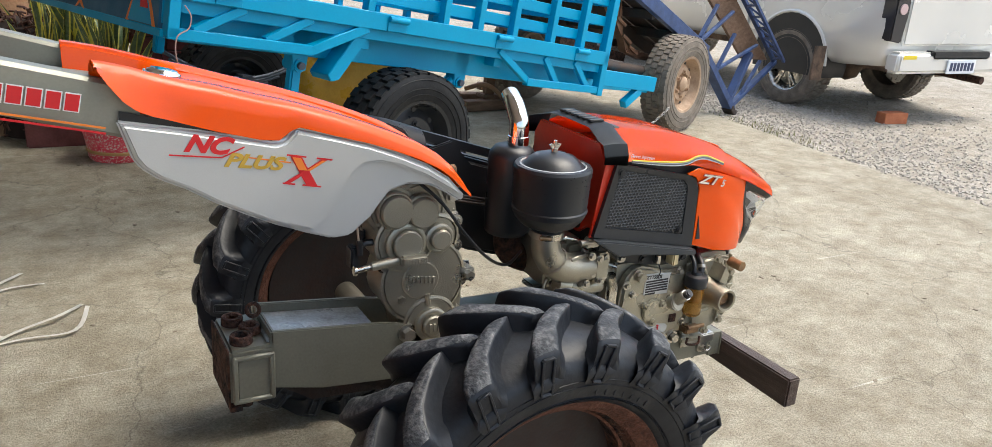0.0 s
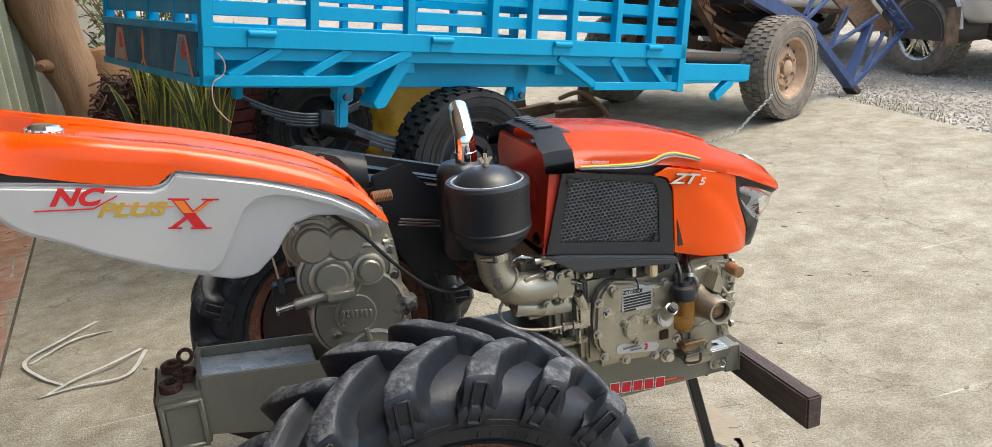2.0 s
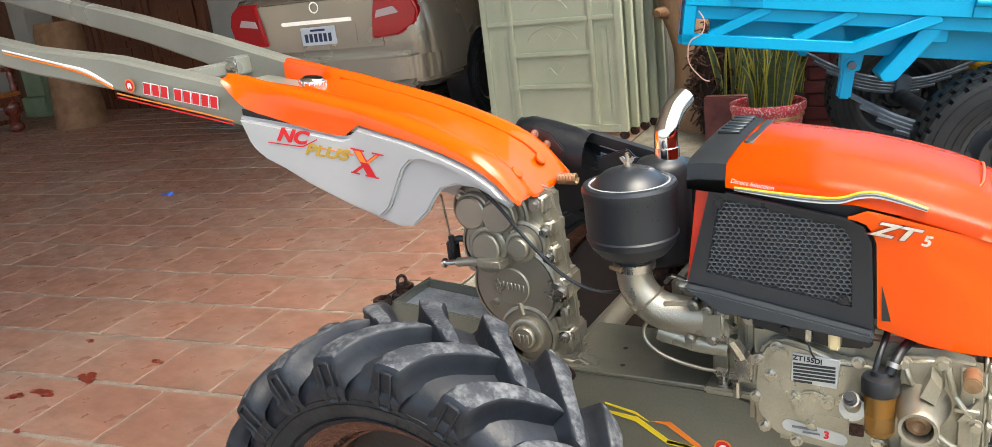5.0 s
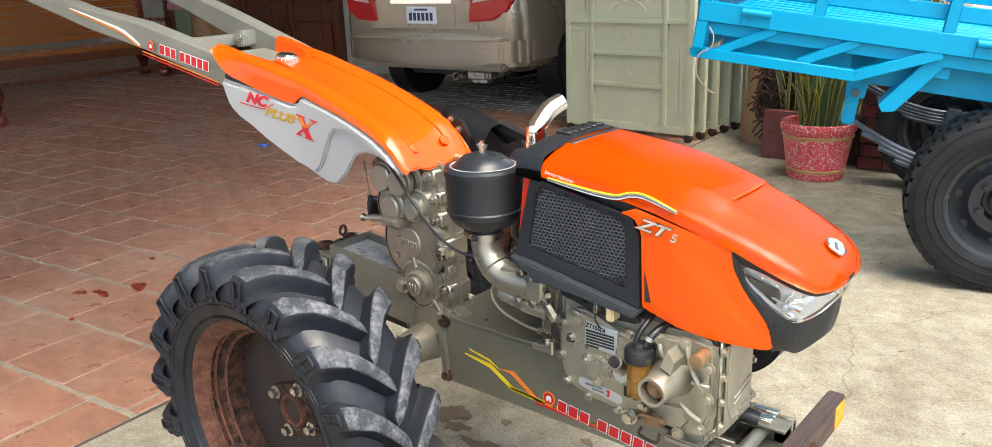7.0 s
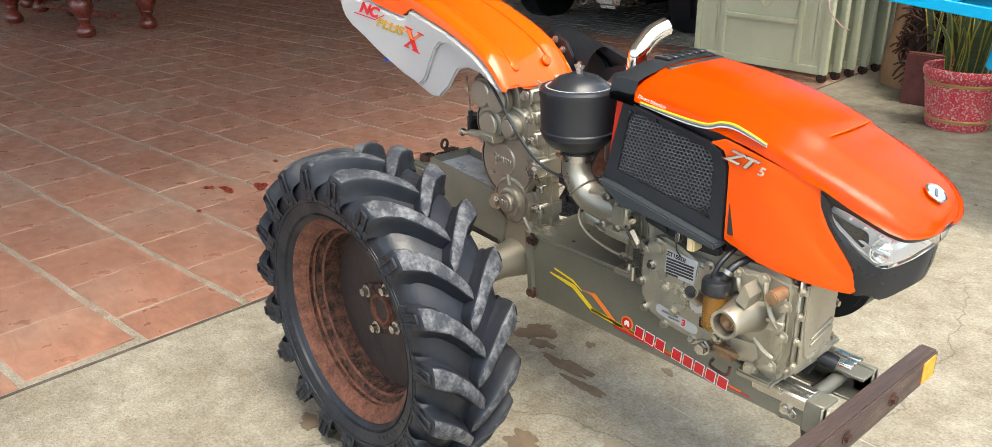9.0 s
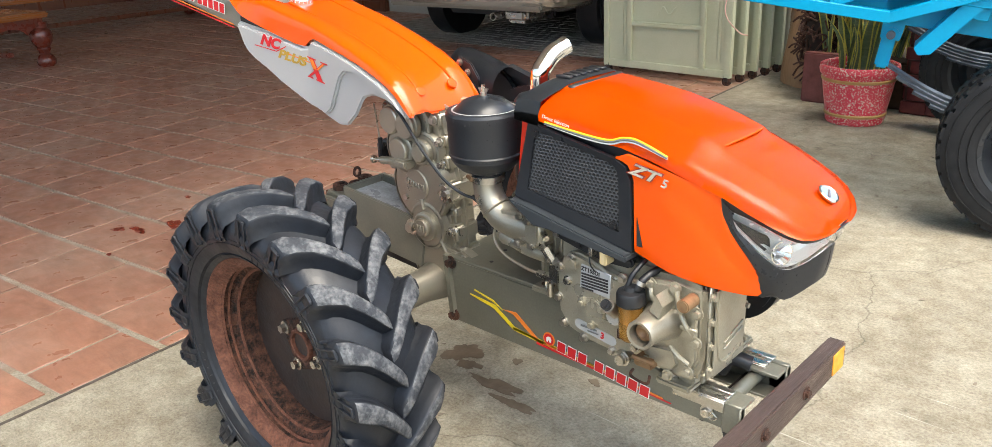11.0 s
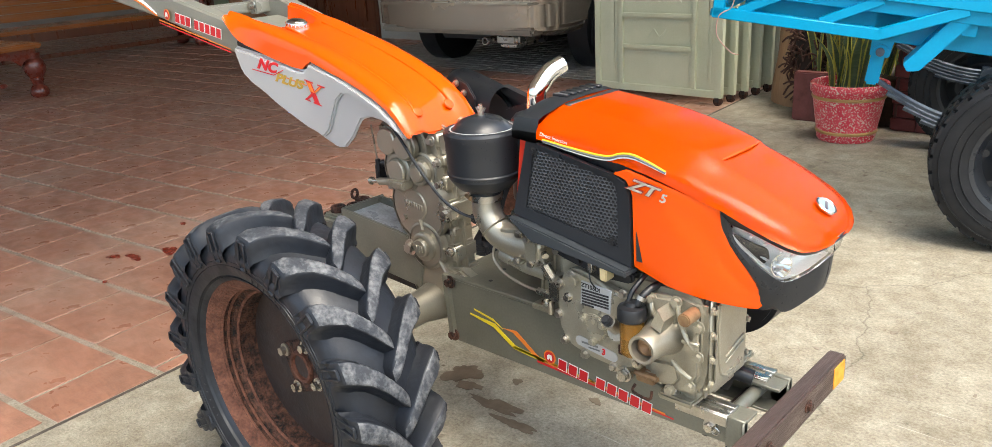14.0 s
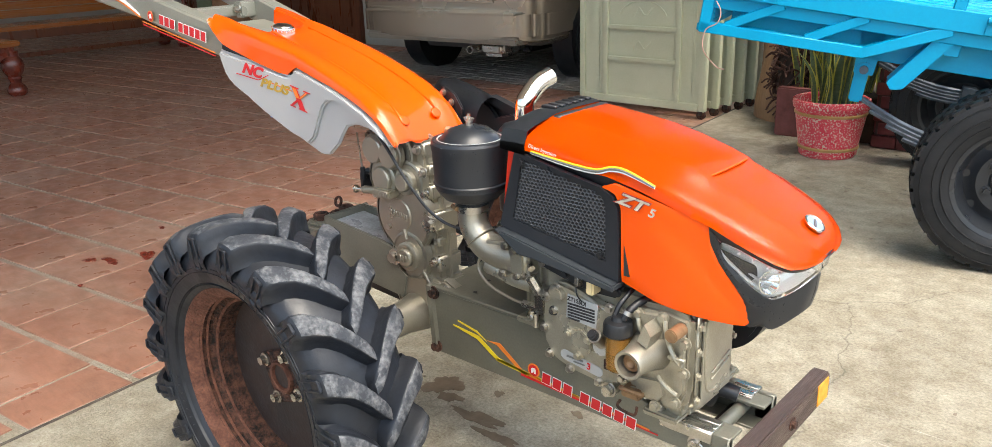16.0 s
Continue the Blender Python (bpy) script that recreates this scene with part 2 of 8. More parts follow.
def letters(text, size, m, material, parent, name="lettering", depth=0.0008, shear=0.0, width=1.0, bold=0.03):
    """Words in the built-in typeface, as flat raised letters."""
    cu = bpy.data.curves.new(name, 'FONT')
    cu.body, cu.size, cu.extrude, cu.shear = text, size, depth, shear
    cu.align_x, cu.align_y, cu.offset = 'CENTER', 'CENTER', size * bold
    tmp = bpy.data.objects.new(name, cu)
    scene.collection.objects.link(tmp)
    bpy.context.view_layer.update()
    me = bpy.data.meshes.new_from_object(tmp.evaluated_get(bpy.context.evaluated_depsgraph_get()))
    bpy.data.objects.remove(tmp)
    me.transform(m @ Matrix.Diagonal((width, 1, 1, 1)))
    me.materials.clear()
    me.materials.append(material)
    ob = new(name, me)
    if parent:
        ob.parent = parent
    return ob


def on_side(x, y, z, slope=0.0, lean=0.0):
    """A place on a face that looks to -y, letters running to +x and falling by slope degrees."""
    return Matrix.Translation((x, y, z)) @ Matrix.Rotation(radians(slope), 4, 'Y') @ Matrix.Rotation(radians(90 + lean), 4, 'X')


# ---- the walking tractor ----
AXLE_X, AXLE_Z = 1.262, 0.3655
HOOD_Y = 1.80


def lug_mesh(sign, name):
    """One slanting tread bar of a farm tyre, from the shoulder to the middle, round the wheel's own centre."""
    rows = []
    # y from the middle plane, turn in degrees, foot radius, top radius, half width at the foot and at the top
    for y, a, r0, r1, w0, w1 in ((-0.099, 5.4, 0.278, 0.286, 0.017, 0.012), (-0.107, 5.2, 0.292, 0.312, 0.021, 0.016), (-0.110, 4.8, 0.305, 0.335, 0.025, 0.020), (-0.105, 4.2, 0.315, 0.351, 0.028, 0.0225),
                                 (-0.087, 2.9, 0.324, 0.3610, 0.031, 0.0240), (-0.062, 0.4, 0.329, 0.3655, 0.031, 0.0215), (-0.036, -3.7, 0.332, 0.3670, 0.031, 0.0210), (-0.016, -7.6, 0.333, 0.3672, 0.030, 0.0205), (0.000, -10.8, 0.333, 0.3655, 0.027, 0.0185), (0.011, -12.8, 0.332, 0.3600, 0.021, 0.0140)):
        a = radians(a)
        def at(r, w):
            t = a + w / r
            return (r * math.cos(t), sign * y, r * math.sin(t))
        mid = r0 + (r1 - r0) * 0.45
        prof = [(r0 - 0.006, w0 * 1.1), (r0 + 0.004, w0 * 0.88), (mid, (w0 + 2 * w1) / 3), (r1 - 0.006, w1 * 1.02), (r1 - 0.0022, w1 * 0.92), (r1 - 0.0004, w1 * 0.66)]
        rows.append([at(r, -w) for r, w in prof] + [at(r1, 0.0)] + [at(r, w) for r, w in prof[::-1]])
    bm = loft(rows, ring=True, caps=True)
    bmesh.ops.recalc_face_normals(bm, faces=bm.faces)
    for f in bm.faces:
        c = f.calc_center_median()
        r = math.hypot(c.x, c.z)
        if r > 0.352 and f.normal.dot(Vector((c.x, 0, c.z)) / r) > 0.72:
            f.material_index = 1
        f.smooth = True
    for e in bm.edges:
        e.smooth = len(e.link_faces) == 2 and e.calc_face_angle(4) < radians(46)
    me = bpy.data.meshes.new(name)
    bm.to_mesh(me)
    bm.free()
    me.materials.append(RUBBER)
    me.materials.append(WORN)
    return me


LUGS = 19


def pocket_mesh(side):
    """The hollow moulded frame on the shoulder end of a tread bar."""
    bm = bmesh.new()
    quad = ((0.279, 3.6), (0.342, 2.6), (0.343, 5.8), (0.281, 7.4))
    for (r0, a0), (r1, a1) in zip(quad, quad[1:] + quad[:1]):
        a0, a1 = radians(a0), radians(a1)
        y0, y1 = [side * float(np.interp(q, (0.279, 0.312, 0.343), (0.1055, 0.1112, 0.1112))) for q in (r0, r1)]
        grow(bm, beam((r0 * math.cos(a0), y0, r0 * math.sin(a0)), (r1 * math.cos(a1), y1, r1 * math.sin(a1)), 0.006, 0.0045, 0.001))
    return part("tread_pocket", bm, RUBBER).data


def sidewall_marks(w, side):
    """Raised moulded lettering on the sidewall, too worn to read, as short blocks."""
    me = part("raised_mark", block((-0.0055, -0.0008, -0.0016), (0.0055, 0.0008, 0.0016), 0.0004, 1), RUBBER, w)
    first = me
    rnd = random.Random(17)
    for group, n in ((80, 9), (215, 7), (330, 8)):
        for k in range(n):
            if rnd.random() < 0.12:
                continue
            a = radians(group - 4.3 * k)
            ob = first if first else new("raised_mark", me.data)
            first = None
            ob.parent = w
            ob.matrix_basis = Matrix.Translation((0.256 * math.cos(a), side * 0.0965, 0.256 * math.sin(a))) @ Matrix.Rotation(-a, 4, 'Y')


def farm_wheel(parent, y, out):
    """A wheel with a lugged tyre on a deep rusty rim; out is -1 where its hollow side looks to -y."""
    w = empty("wheel", (AXLE_X, y, AXLE_Z), 0, parent)
    turn = Matrix.Rotation(radians(90), 4, 'X')
    tyre = [(0.226, 0.070), (0.232, 0.083), (0.249, 0.094), (0.272, 0.100), (0.294, 0.101), (0.312, 0.094), (0.325, 0.076), (0.332, 0.045), (0.334, 0.0)]
    tyre = tyre + [(r, -h) for r, h in tyre[::-1][1:]]
    part("tyre", lathe(tyre + [(0.219, -0.06), (0.219, 0.06)], turn, 96, True), RUBBER, w, "black farm tyre with a dusty sidewall")
    for s in (-1, 1):
        for rr, yy in ((0.2415, 0.0885), (0.2445, 0.0905), (0.2705, 0.0985), (0.280, 0.0990)):
            part("bead_line", lathe([(rr - 0.0016, s * (yy - 0.002)), (rr, s * (yy + 0.0028)), (rr + 0.0016, s * (yy - 0.001))], turn, 80), RUBBER, w)
    step = 360 / LUGS
    for s in (-1, 1):
        me = lug_mesh(-s, "lug")
        pk = pocket_mesh(s)
        first = [o for o in bpy.data.objects if o.data == pk][0]
        for k in range(LUGS):
            turn_k = Matrix.Rotation(radians(-step * k - 1.4 - (step / 2 if s > 0 else 0)), 4, 'Y')
            ob = new("lug", me)
            ob.parent = w
            ob.matrix_basis = turn_k
            ob = first if k == 0 else new("tread_pocket", pk)
            ob.parent = w
            ob.matrix_basis = turn_k
    if out < 0:
        sidewall_marks(w, -1)
    o = out
    rim = [(0.230, 0.076), (0.236, 0.070), (0.230, 0.064), (0.216, 0.060), (0.209, 0.03), (0.192, 0.02), (0.190, -0.02), (0.208, -0.034), (0.212, -0.060), (0.230, -0.064), (0.236, -0.070), (0.230, -0.076),
           (0.222, -0.072), (0.206, -0.058), (0.203, -0.036), (0.184, -0.02), (0.186, 0.02), (0.203, 0.034), (0.210, 0.058), (0.222, 0.072)]
    part("rim", lathe(rim, turn, 72, True), RUST, w, "deep steel rim covered in brown rust")
    for s in (-1, 1):
        part("rim_lip", lathe([(0.2305, s * 0.0775), (0.2375, s * 0.0705), (0.2355, s * 0.0790), (0.2290, s * 0.0800), (0.2200, s * 0.0735), (0.2075, s * 0.0600), (0.2055, s * 0.0585), (0.2205, s * 0.0715)], turn, 72, True), RUSTLIP, w, "bright rusty rim edge")
    for yy, rr in ((0.040, 0.2035), (0.054, 0.2055), (0.024, 0.189)):
        for s in (-1, 1):
            part("rim_ridge", lathe([(rr + 0.001, s * (yy - 0.0035)), (rr - 0.0042, s * yy), (rr + 0.001, s * (yy + 0.0035))], turn, 64), RUSTLIP, w)
    dy = -o * 0.026
    part("wheel_disc", lathe([(0.0, -0.004), (0.170, -0.004), (0.186, -0.006 * o), (0.192, -0.006 * o), (0.192, 0.008), (0.0, 0.004)], Matrix.Translation((0, dy, 0)) @ turn, 56), DISC, w, "dark flat wheel disc with rust spots")
    sq = [(0.0165 * math.cos(radians(a)) + 0.0435 * (1 if math.cos(radians(a)) > 0 else -1), 0.0165 * math.sin(radians(a)) + 0.0435 * (1 if math.sin(radians(a)) > 0 else -1)) for a in range(9, 360, 18)]
    tilt = radians(21)
    sq = [(x * math.cos(tilt) - z * math.sin(tilt), x * math.sin(tilt) + z * math.cos(tilt)) for x, z in sq]
    part("hub_plate", prism(sq, min(0, o * 0.012) + dy, max(0, o * 0.012) + dy, "y", 0.003), RUST, w)
    part("hub_ring", lathe([(0.026, 0), (0.038, 0), (0.038, 0.016), (0.035, 0.020), (0.029, 0.020), (0.026, 0.004)], Matrix.Translation((0, dy, 0)) @ Matrix.Rotation(radians(90 if o < 0 else -90), 4, 'X'), 32), RUSTLIP, w)
    part("hub_core", lathe([(0.0, 0.013), (0.027, 0.013)], Matrix.Translation((0, dy, 0)) @ Matrix.Rotation(radians(90 if o < 0 else -90), 4, 'X'), 24), DISC, w)
    for a in (45, 135, 225, 315):
        a = radians(a + 21)
        part("wheel_nut", bolt((0.0605 * math.cos(a), dy + o * 0.012, 0.0605 * math.sin(a)), (0, o, 0), 0.0105, 0.014), STEEL, w)
    return w


def cover_section(x, zb, zc, dip, lo=1.637, hi=1.866):
    """A cut across the orange top cover, out along the top and back along the inside."""
    k = max(0.0, min(1.0, (0.80 - x) / 0.06))
    half = [(lo, zb), (lo + 0.002 + 0.008 * k, (zb + zc) / 2), (lo + 0.004 + 0.014 * k, zc - 0.012), (lo + 0.010 + 0.014 * k, zc - 0.004), (lo + 0.022 + 0.008 * k, zc), (lo + 0.046 - 0.008 * k, zc + 0.001 - 0.003 * k), (lo + 0.058 - 0.014 * k, zc - 0.006 - dip * 0.5), (lo + 0.075 - 0.022 * k, zc - 0.009 - dip)]
    mid = (lo + hi) / 2
    zb = min(zb, zc - 0.016)
    top = [(x, y, z) for y, z in half] + [(x, mid, half[-1][1] - 0.001)] + [(x, lo + hi - y, z) for y, z in half[::-1]]
    inner = [(x, y + (0.006 if y < mid else -0.006 if y > mid else 0), z - (0.006 if abs(y - mid) < 0.10 else 0)) for _, y, z in top[::-1]]
    flare = 0.136 * max(0.0, 0.95 - x)
    skew = 0.036 * max(0.0, min(1.0, (0.74 - x) / 0.11))
    return [(a + skew * max(0.0, min(1.0, (1.80 - y) / 0.16)), y - flare * (y < mid), z) for a, y, z in top + inner]


def decal_bars(parent, x0, y0, z0, dx, dz, n, w, h, gap_after=None, dy=0.0):
    """A brand mark as plain upright blocks, red with a white rim; the blocks step by (dx, dy, dz)."""
    ang = math.degrees(math.atan2(-dz, dx))
    for k in range(n):
        q = k + (0.55 if gap_after is not None and k >= gap_after else 0)
        c = (x0 + dx * q, y0 + dy * q, z0 + dz * q)
        for name, m, grow_by, lift in (("mark_rim", WHITE, 0.0016, 0.0), ("mark", DECALRED, 0.0, 0.0006)):
            bm = block((-w / 2 - grow_by, -0.0006, -h / 2 - grow_by), (w / 2 + grow_by, 0.0006, h / 2 + grow_by))
            bm.transform(Matrix.Translation((c[0], c[1] - lift, c[2])) @ Matrix.Rotation(math.atan2(dy, dx), 4, 'Z') @ Matrix.Rotation(radians(ang), 4, 'Y'))
            part(name, bm, m, parent, smooth=0)


def water_drops(parent, places, seed):
    """Clear drops sitting on a wet part: one joined mesh of small flattened beads."""
    rnd = random.Random(seed)
    bm = bmesh.new()
    for p, n in places:
        b2 = bmesh.new()
        bmesh.ops.create_icosphere(b2, subdivisions=1, radius=rnd.uniform(0.0006, 0.0013))
        grow(bm, b2, Matrix.Translation(p) @ align(n) @ Matrix.Diagonal((1, rnd.uniform(0.8, 1.5), 0.45, 1)))
    tagged(part("water_drops", bm, DROP, parent, smooth=180), kind="stuff")


def round_badge(parent, x, y, z, r):
    for name, m, rr, lift in (("badge_ring", DECALORA, r, 0.0), ("badge_disc", DECALRED, r * 0.8, 0.0006)):
        part(name, rod((x, y - lift, z), (x, y - lift - 0.0008, z), rr, seg=24), m, parent)
    part("badge_mark", prism([(x - r * 0.4, z - r * 0.4), (x - r * 0.4, z + r * 0.15), (x - r * 0.15, z + r * 0.4), (x + r * 0.3, z + r * 0.4), (x + r * 0.45, z), (x + r * 0.4, z - r * 0.4), (x + r * 0.15, z - r * 0.4), (x, z - r * 0.05), (x - r * 0.15, z - r * 0.4)], y - 0.0020, y - 0.0012), WHITE, parent)


def walking_tractor():
    t = tagged(empty("walking_tractor", (0, 0, 0)), "orange and silver two-wheeled diesel walking tractor parked on concrete", "walking tractor")
    farm_wheel(t, 1.296, -1)
    farm_wheel(t, 2.304, 1)
    # axle
    part("axle_housing", grow(rod((AXLE_X, 1.37, AXLE_Z), (AXLE_X, 2.23, AXLE_Z), 0.030, seg=24), lathe([(0.0, -0.12), (0.052, -0.12), (0.052, -0.06), (0.040, 0.0), (0.040, 0.06), (0.0, 0.06)], Matrix.Translation((AXLE_X, 1.66, AXLE_Z + 0.005)) @ Matrix.Rotation(radians(90), 4, 'X'), 24)), CAST, t)
    gearbox(t)
    rear_hitch(t)
    top_cover(t)
    handlebars(t)
    chassis(t)
    engine(t)
    hood(t)
    return t


def gearbox(t):
    bm = bmesh.new()
    # lobes of the casting
    lobes = ((1.168, 0.772, 0.050, 1.705), (1.224, 0.765, 0.054, 1.708), (1.193, 0.702, 0.060, 1.700), (1.264, 0.705, 0.046, 1.704), (1.238, 0.615, 0.090, 1.702), (1.256, 0.518, 0.058, 1.700), (1.262, 0.42, 0.066, 1.705))
    grow(bm, prism([(1.135, 0.795), (1.165, 0.818), (1.27, 0.818), (1.300, 0.80), (1.312, 0.74), (1.318, 0.66), (1.328, 0.58), (1.332, 0.48), (1.335, 0.43), (1.32, 0.36), (1.205, 0.36), (1.20, 0.5), (1.16, 0.62)], 1.722, 1.798, "y", 0.008))
    g = part("gear_case", bm, CAST, t, "grey cast gear case with round bearing bosses")
    for x, z, r, y0 in lobes:
        part("case_lobe", rod((x, y0, z), (x, 1.795, z), r, seg=40, bev=0.006), CAST, g)
    # the joint flange, its blocks and the raised outlines of the lobes
    part("case_flange", prism([(1.25, 0.83), (1.312, 0.806), (1.326, 0.742), (1.332, 0.70), (1.338, 0.60), (1.346, 0.585), (1.348, 0.50), (1.352, 0.42), (1.33, 0.40), (1.29, 0.42), (1.29, 0.78)], 1.745, 1.757, "y", 0.003), CAST, g)
    for a, b in (((1.272, 1.716, 0.762), (1.312, 1.790, 0.802)), ((1.278, 1.722, 0.715), (1.322, 1.785, 0.750)), ((1.288, 1.718, 0.660), (1.326, 1.790, 0.702)), ((1.302, 1.712, 0.585), (1.342, 1.792, 0.640)), ((1.300, 1.722, 0.545), (1.338, 1.785, 0.575)), ((1.300, 1.712, 0.485), (1.346, 1.792, 0.530)), ((1.300, 1.710, 0.425), (1.350, 1.795, 0.470))):
        part("case_block", block(a, b, 0.008, 3), CAST, g)
    for x, z, r, y0 in lobes:
        part("lobe_rim", lathe([(r - 0.003, 0.0), (r + 0.0025, -0.002), (r + 0.0035, -0.008), (r + 0.003, -0.02), (r - 0.002, -0.02)], Matrix.Translation((x, y0 - 0.001, z)) @ Matrix.Rotation(radians(90), 4, 'X'), 40), CAST, g)
    part("case_foot", prism([(1.285, 0.44), (1.355, 0.475), (1.42, 0.448), (1.40, 0.43), (1.33, 0.40)], 1.712, 1.745, "y", 0.005), CAST, g)
    for x, z, r, rr in ((1.168, 0.772, 0.033, 0.038), (1.224, 0.765, 0.031, 0.036), (1.193, 0.702, 0.030, 0.042), (1.264, 0.705, 0.021, 0.031), (1.256, 0.518, 0.023, 0.036)):
        part("bearing_boss", lathe([(rr, 0), (rr, 0.012), (rr - 0.004, 0.015), (r + 0.003, 0.015), (r, 0.013), (r, 0.021), (r - 0.003, 0.024), (0, 0.024)], Matrix.Translation((x, 1.703, z)) @ Matrix.Rotation(radians(90), 4, 'X'), 36), CAST, g)
    part("name_disc", lathe([(0.040, 0), (0.040, 0.003), (0.038, 0.005), (0, 0.005)], Matrix.Translation((1.230, 1.703, 0.617)) @ Matrix.Rotation(radians(90), 4, 'X'), 36), CAST, g)
    for k in range(7):
        part("raised_mark", block((1.203 + k * 0.0085, 1.6955, 0.612 - k * 0.0012 + 0.003), (1.2085 + k * 0.0085, 1.70, 0.627 - k * 0.0012 + 0.003), 0.0008, 1), CAST, g)
    for k in range(3):
        part("raised_mark", block((1.244 + k * 0.009, 1.676, 0.509), (1.250 + k * 0.009, 1.680, 0.526), 0.0008, 1), CAST, g)
    # lever boss with its pin and number plate
    part("shift_boss", grow(block((1.175, 1.668, 0.662), (1.232, 1.705, 0.684), 0.004), rod((1.18, 1.69, 0.672), (1.118, 1.69, 0.664), 0.0095, seg=18, bev=0.002)), CAST, g)
    part("shift_pin", grow(rod((1.118, 1.69, 0.664), (1.088, 1.69, 0.660), 0.006, seg=14), rod((1.090, 1.69, 0.660), (1.085, 1.69, 0.660), 0.010, seg=14)), STEEL, g)
    part("number_strip", block((1.179, 1.6665, 0.666), (1.228, 1.669, 0.680), 0.001, 1), CAST, g)
    for k in range(7):
        part("raised_mark", block((1.184 + k * 0.006, 1.6655, 0.669), (1.188 + k * 0.006, 1.667, 0.677)), CAST, g, smooth=0)
    part("shift_fork", grow(tube([(1.10, 1.715, 0.695), (1.115, 1.71, 0.707), (1.14, 1.715, 0.705), (1.16, 1.72, 0.715)], 0.007, 8), block((1.085, 1.705, 0.655), (1.10, 1.735, 0.70), 0.003)), BLACK, g)
    for x, y in ((1.102, 1.705), (1.128, 1.76)):
        part("control_rod", rod((x, y, 0.69), (x - 0.012, y, 0.80), 0.0022, seg=8), STEEL, g)
        part("rod_end", rod((x, y, 0.685), (x - 0.001, y, 0.715), 0.0065, seg=12, bev=0.001), BLACK, g)
    part("web_rib", tube([(1.135, 1.70, 0.752), (1.155, 1.70, 0.748), (1.17, 1.70, 0.735)], 0.004, 8), CAST, g)
    part("web_rib", tube([(1.245, 1.70, 0.585), (1.25, 1.70, 0.56)], 0.006, 8), CAST, g)
    part("web_rib", tube([(1.30, 1.702, 0.49), (1.318, 1.705, 0.46), (1.33, 1.71, 0.43)], 0.005, 8), CAST, g)
    for x, z in ((1.294, 0.784), (1.310, 0.732), (1.312, 0.68), (1.326, 0.625), (1.326, 0.600), (1.330, 0.515), (1.334, 0.445), (1.366, 0.452), (1.14, 0.80), (1.19, 0.58), (1.15, 0.655)):
        part("case_bolt", bolt((x, 1.713 if x > 1.29 else 1.706, z), (0, -1, 0), 0.0085, 0.010), STEEL, g)
    part("bracket_nut", grow(block((1.325, 1.70, 0.60), (1.352, 1.73, 0.628), 0.003), rod((1.338, 1.70, 0.615), (1.338, 1.688, 0.615), 0.011, seg=6)), STEEL, g)
    # clutch cable
    part("cable", tube([(1.20, 1.665, 0.835), (1.25, 1.66, 0.79), (1.31, 1.665, 0.715), (1.37, 1.675, 0.655), (1.43, 1.70, 0.625), (1.50, 1.76, 0.625)], 0.0035, 8), BLACK, t, "thin black control cable")


def rear_hitch(t):
    out = [(0.915, 0.44), (0.93, 0.555), (1.15, 0.535), (1.235, 0.52), (1.245, 0.49), (1.225, 0.40), (1.03, 0.415)]
    h = part("hitch_arm", prism(out, 1.700, 1.710, "y", 0.002), FRAME, t, "grey steel towing arm with scratched paint")
    part("hitch_plate", prism(out, 1.832, 1.842, "y", 0.002), FRAME, h)
    part("hitch_top", block((0.925, 1.71, 0.528), (1.15, 1.832, 0.537), 0.002, 1, Matrix.Translation((0.93, 0, 0.55)) @ Matrix.Rotation(radians(5.5), 4, 'Y') @ Matrix.Translation((-0.93, 0, -0.55))), PATCHED, h, "scratched pale top plate")
    part("box_side", block((0.8485, 1.700, 0.412), (0.8525, 1.846, 0.528), 0.001, 1), RUST, h, "rusty bare end plate")
    part("box_foot", block((0.849, 1.690, 0.405), (0.872, 1.850, 0.4165), 0.002, 1), RUST, h)
    part("hitch_box", block((0.852, 1.695, 0.415), (0.935, 1.850, 0.530), 0.006, 2), FRAME, h)
    part("hitch_face", block((0.862, 1.688, 0.428), (0.926, 1.6965, 0.516), 0.004, 2), FRAME, h)
    for x, y in ((0.880, 1.728), (0.905, 1.765), (0.882, 1.812)):
        part("pin_collar", lathe([(0.011, 0), (0.021, 0), (0.021, 0.014), (0.019, 0.017), (0.013, 0.017), (0.011, 0.014)], Matrix.Translation((x, y, 0.529)), 24, True), RUST, h)
        part("pin_hole", rod((x, y, 0.5295), (x, y, 0.5325), 0.011, seg=16), DARK, h)
    part("hitch_lug", grow(block((0.928, 1.70, 0.528), (0.936, 1.848, 0.556), 0.003), rod((0.925, 1.832, 0.545), (0.938, 1.832, 0.545), 0.007, seg=14)), FRAME, h)
    for a, b in (((0.858, 1.682, 0.424), (0.930, 1.690, 0.434)), ((0.858, 1.682, 0.512), (0.930, 1.690, 0.522)), ((0.854, 1.682, 0.424), (0.864, 1.690, 0.522)), ((0.922, 1.682, 0.424), (0.932, 1.690, 0.522))):
        part("face_rim", block(a, b, 0.003, 1), FRAME, h)
    part("pin_ring", lathe([(0.012 + 0.004 * math.cos(k * math.pi / 4), 0.004 * math.sin(k * math.pi / 4)) for k in range(8)], Matrix.Translation((0.912, 1.765, 0.575)) @ Matrix.Rotation(radians(70), 4, 'X'), 18, True), RUST, h)
    part("hitch_stub", rod((0.885, 1.72, 0.40), (0.885, 1.72, 0.418), 0.012, seg=14, bev=0.002), RUST, h)
    part("lower_stay", prism([(0.93, 0.43), (1.02, 0.37), (1.20, 0.36), (1.20, 0.40), (1.03, 0.415)], 1.74, 1.75, "y"), DISC, h)
    for x, z in ((1.205, 0.505),):
        part("hitch_bolt", bolt((x, 1.700, z), (0, -1, 0), 0.014, 0.014), STEEL, h)


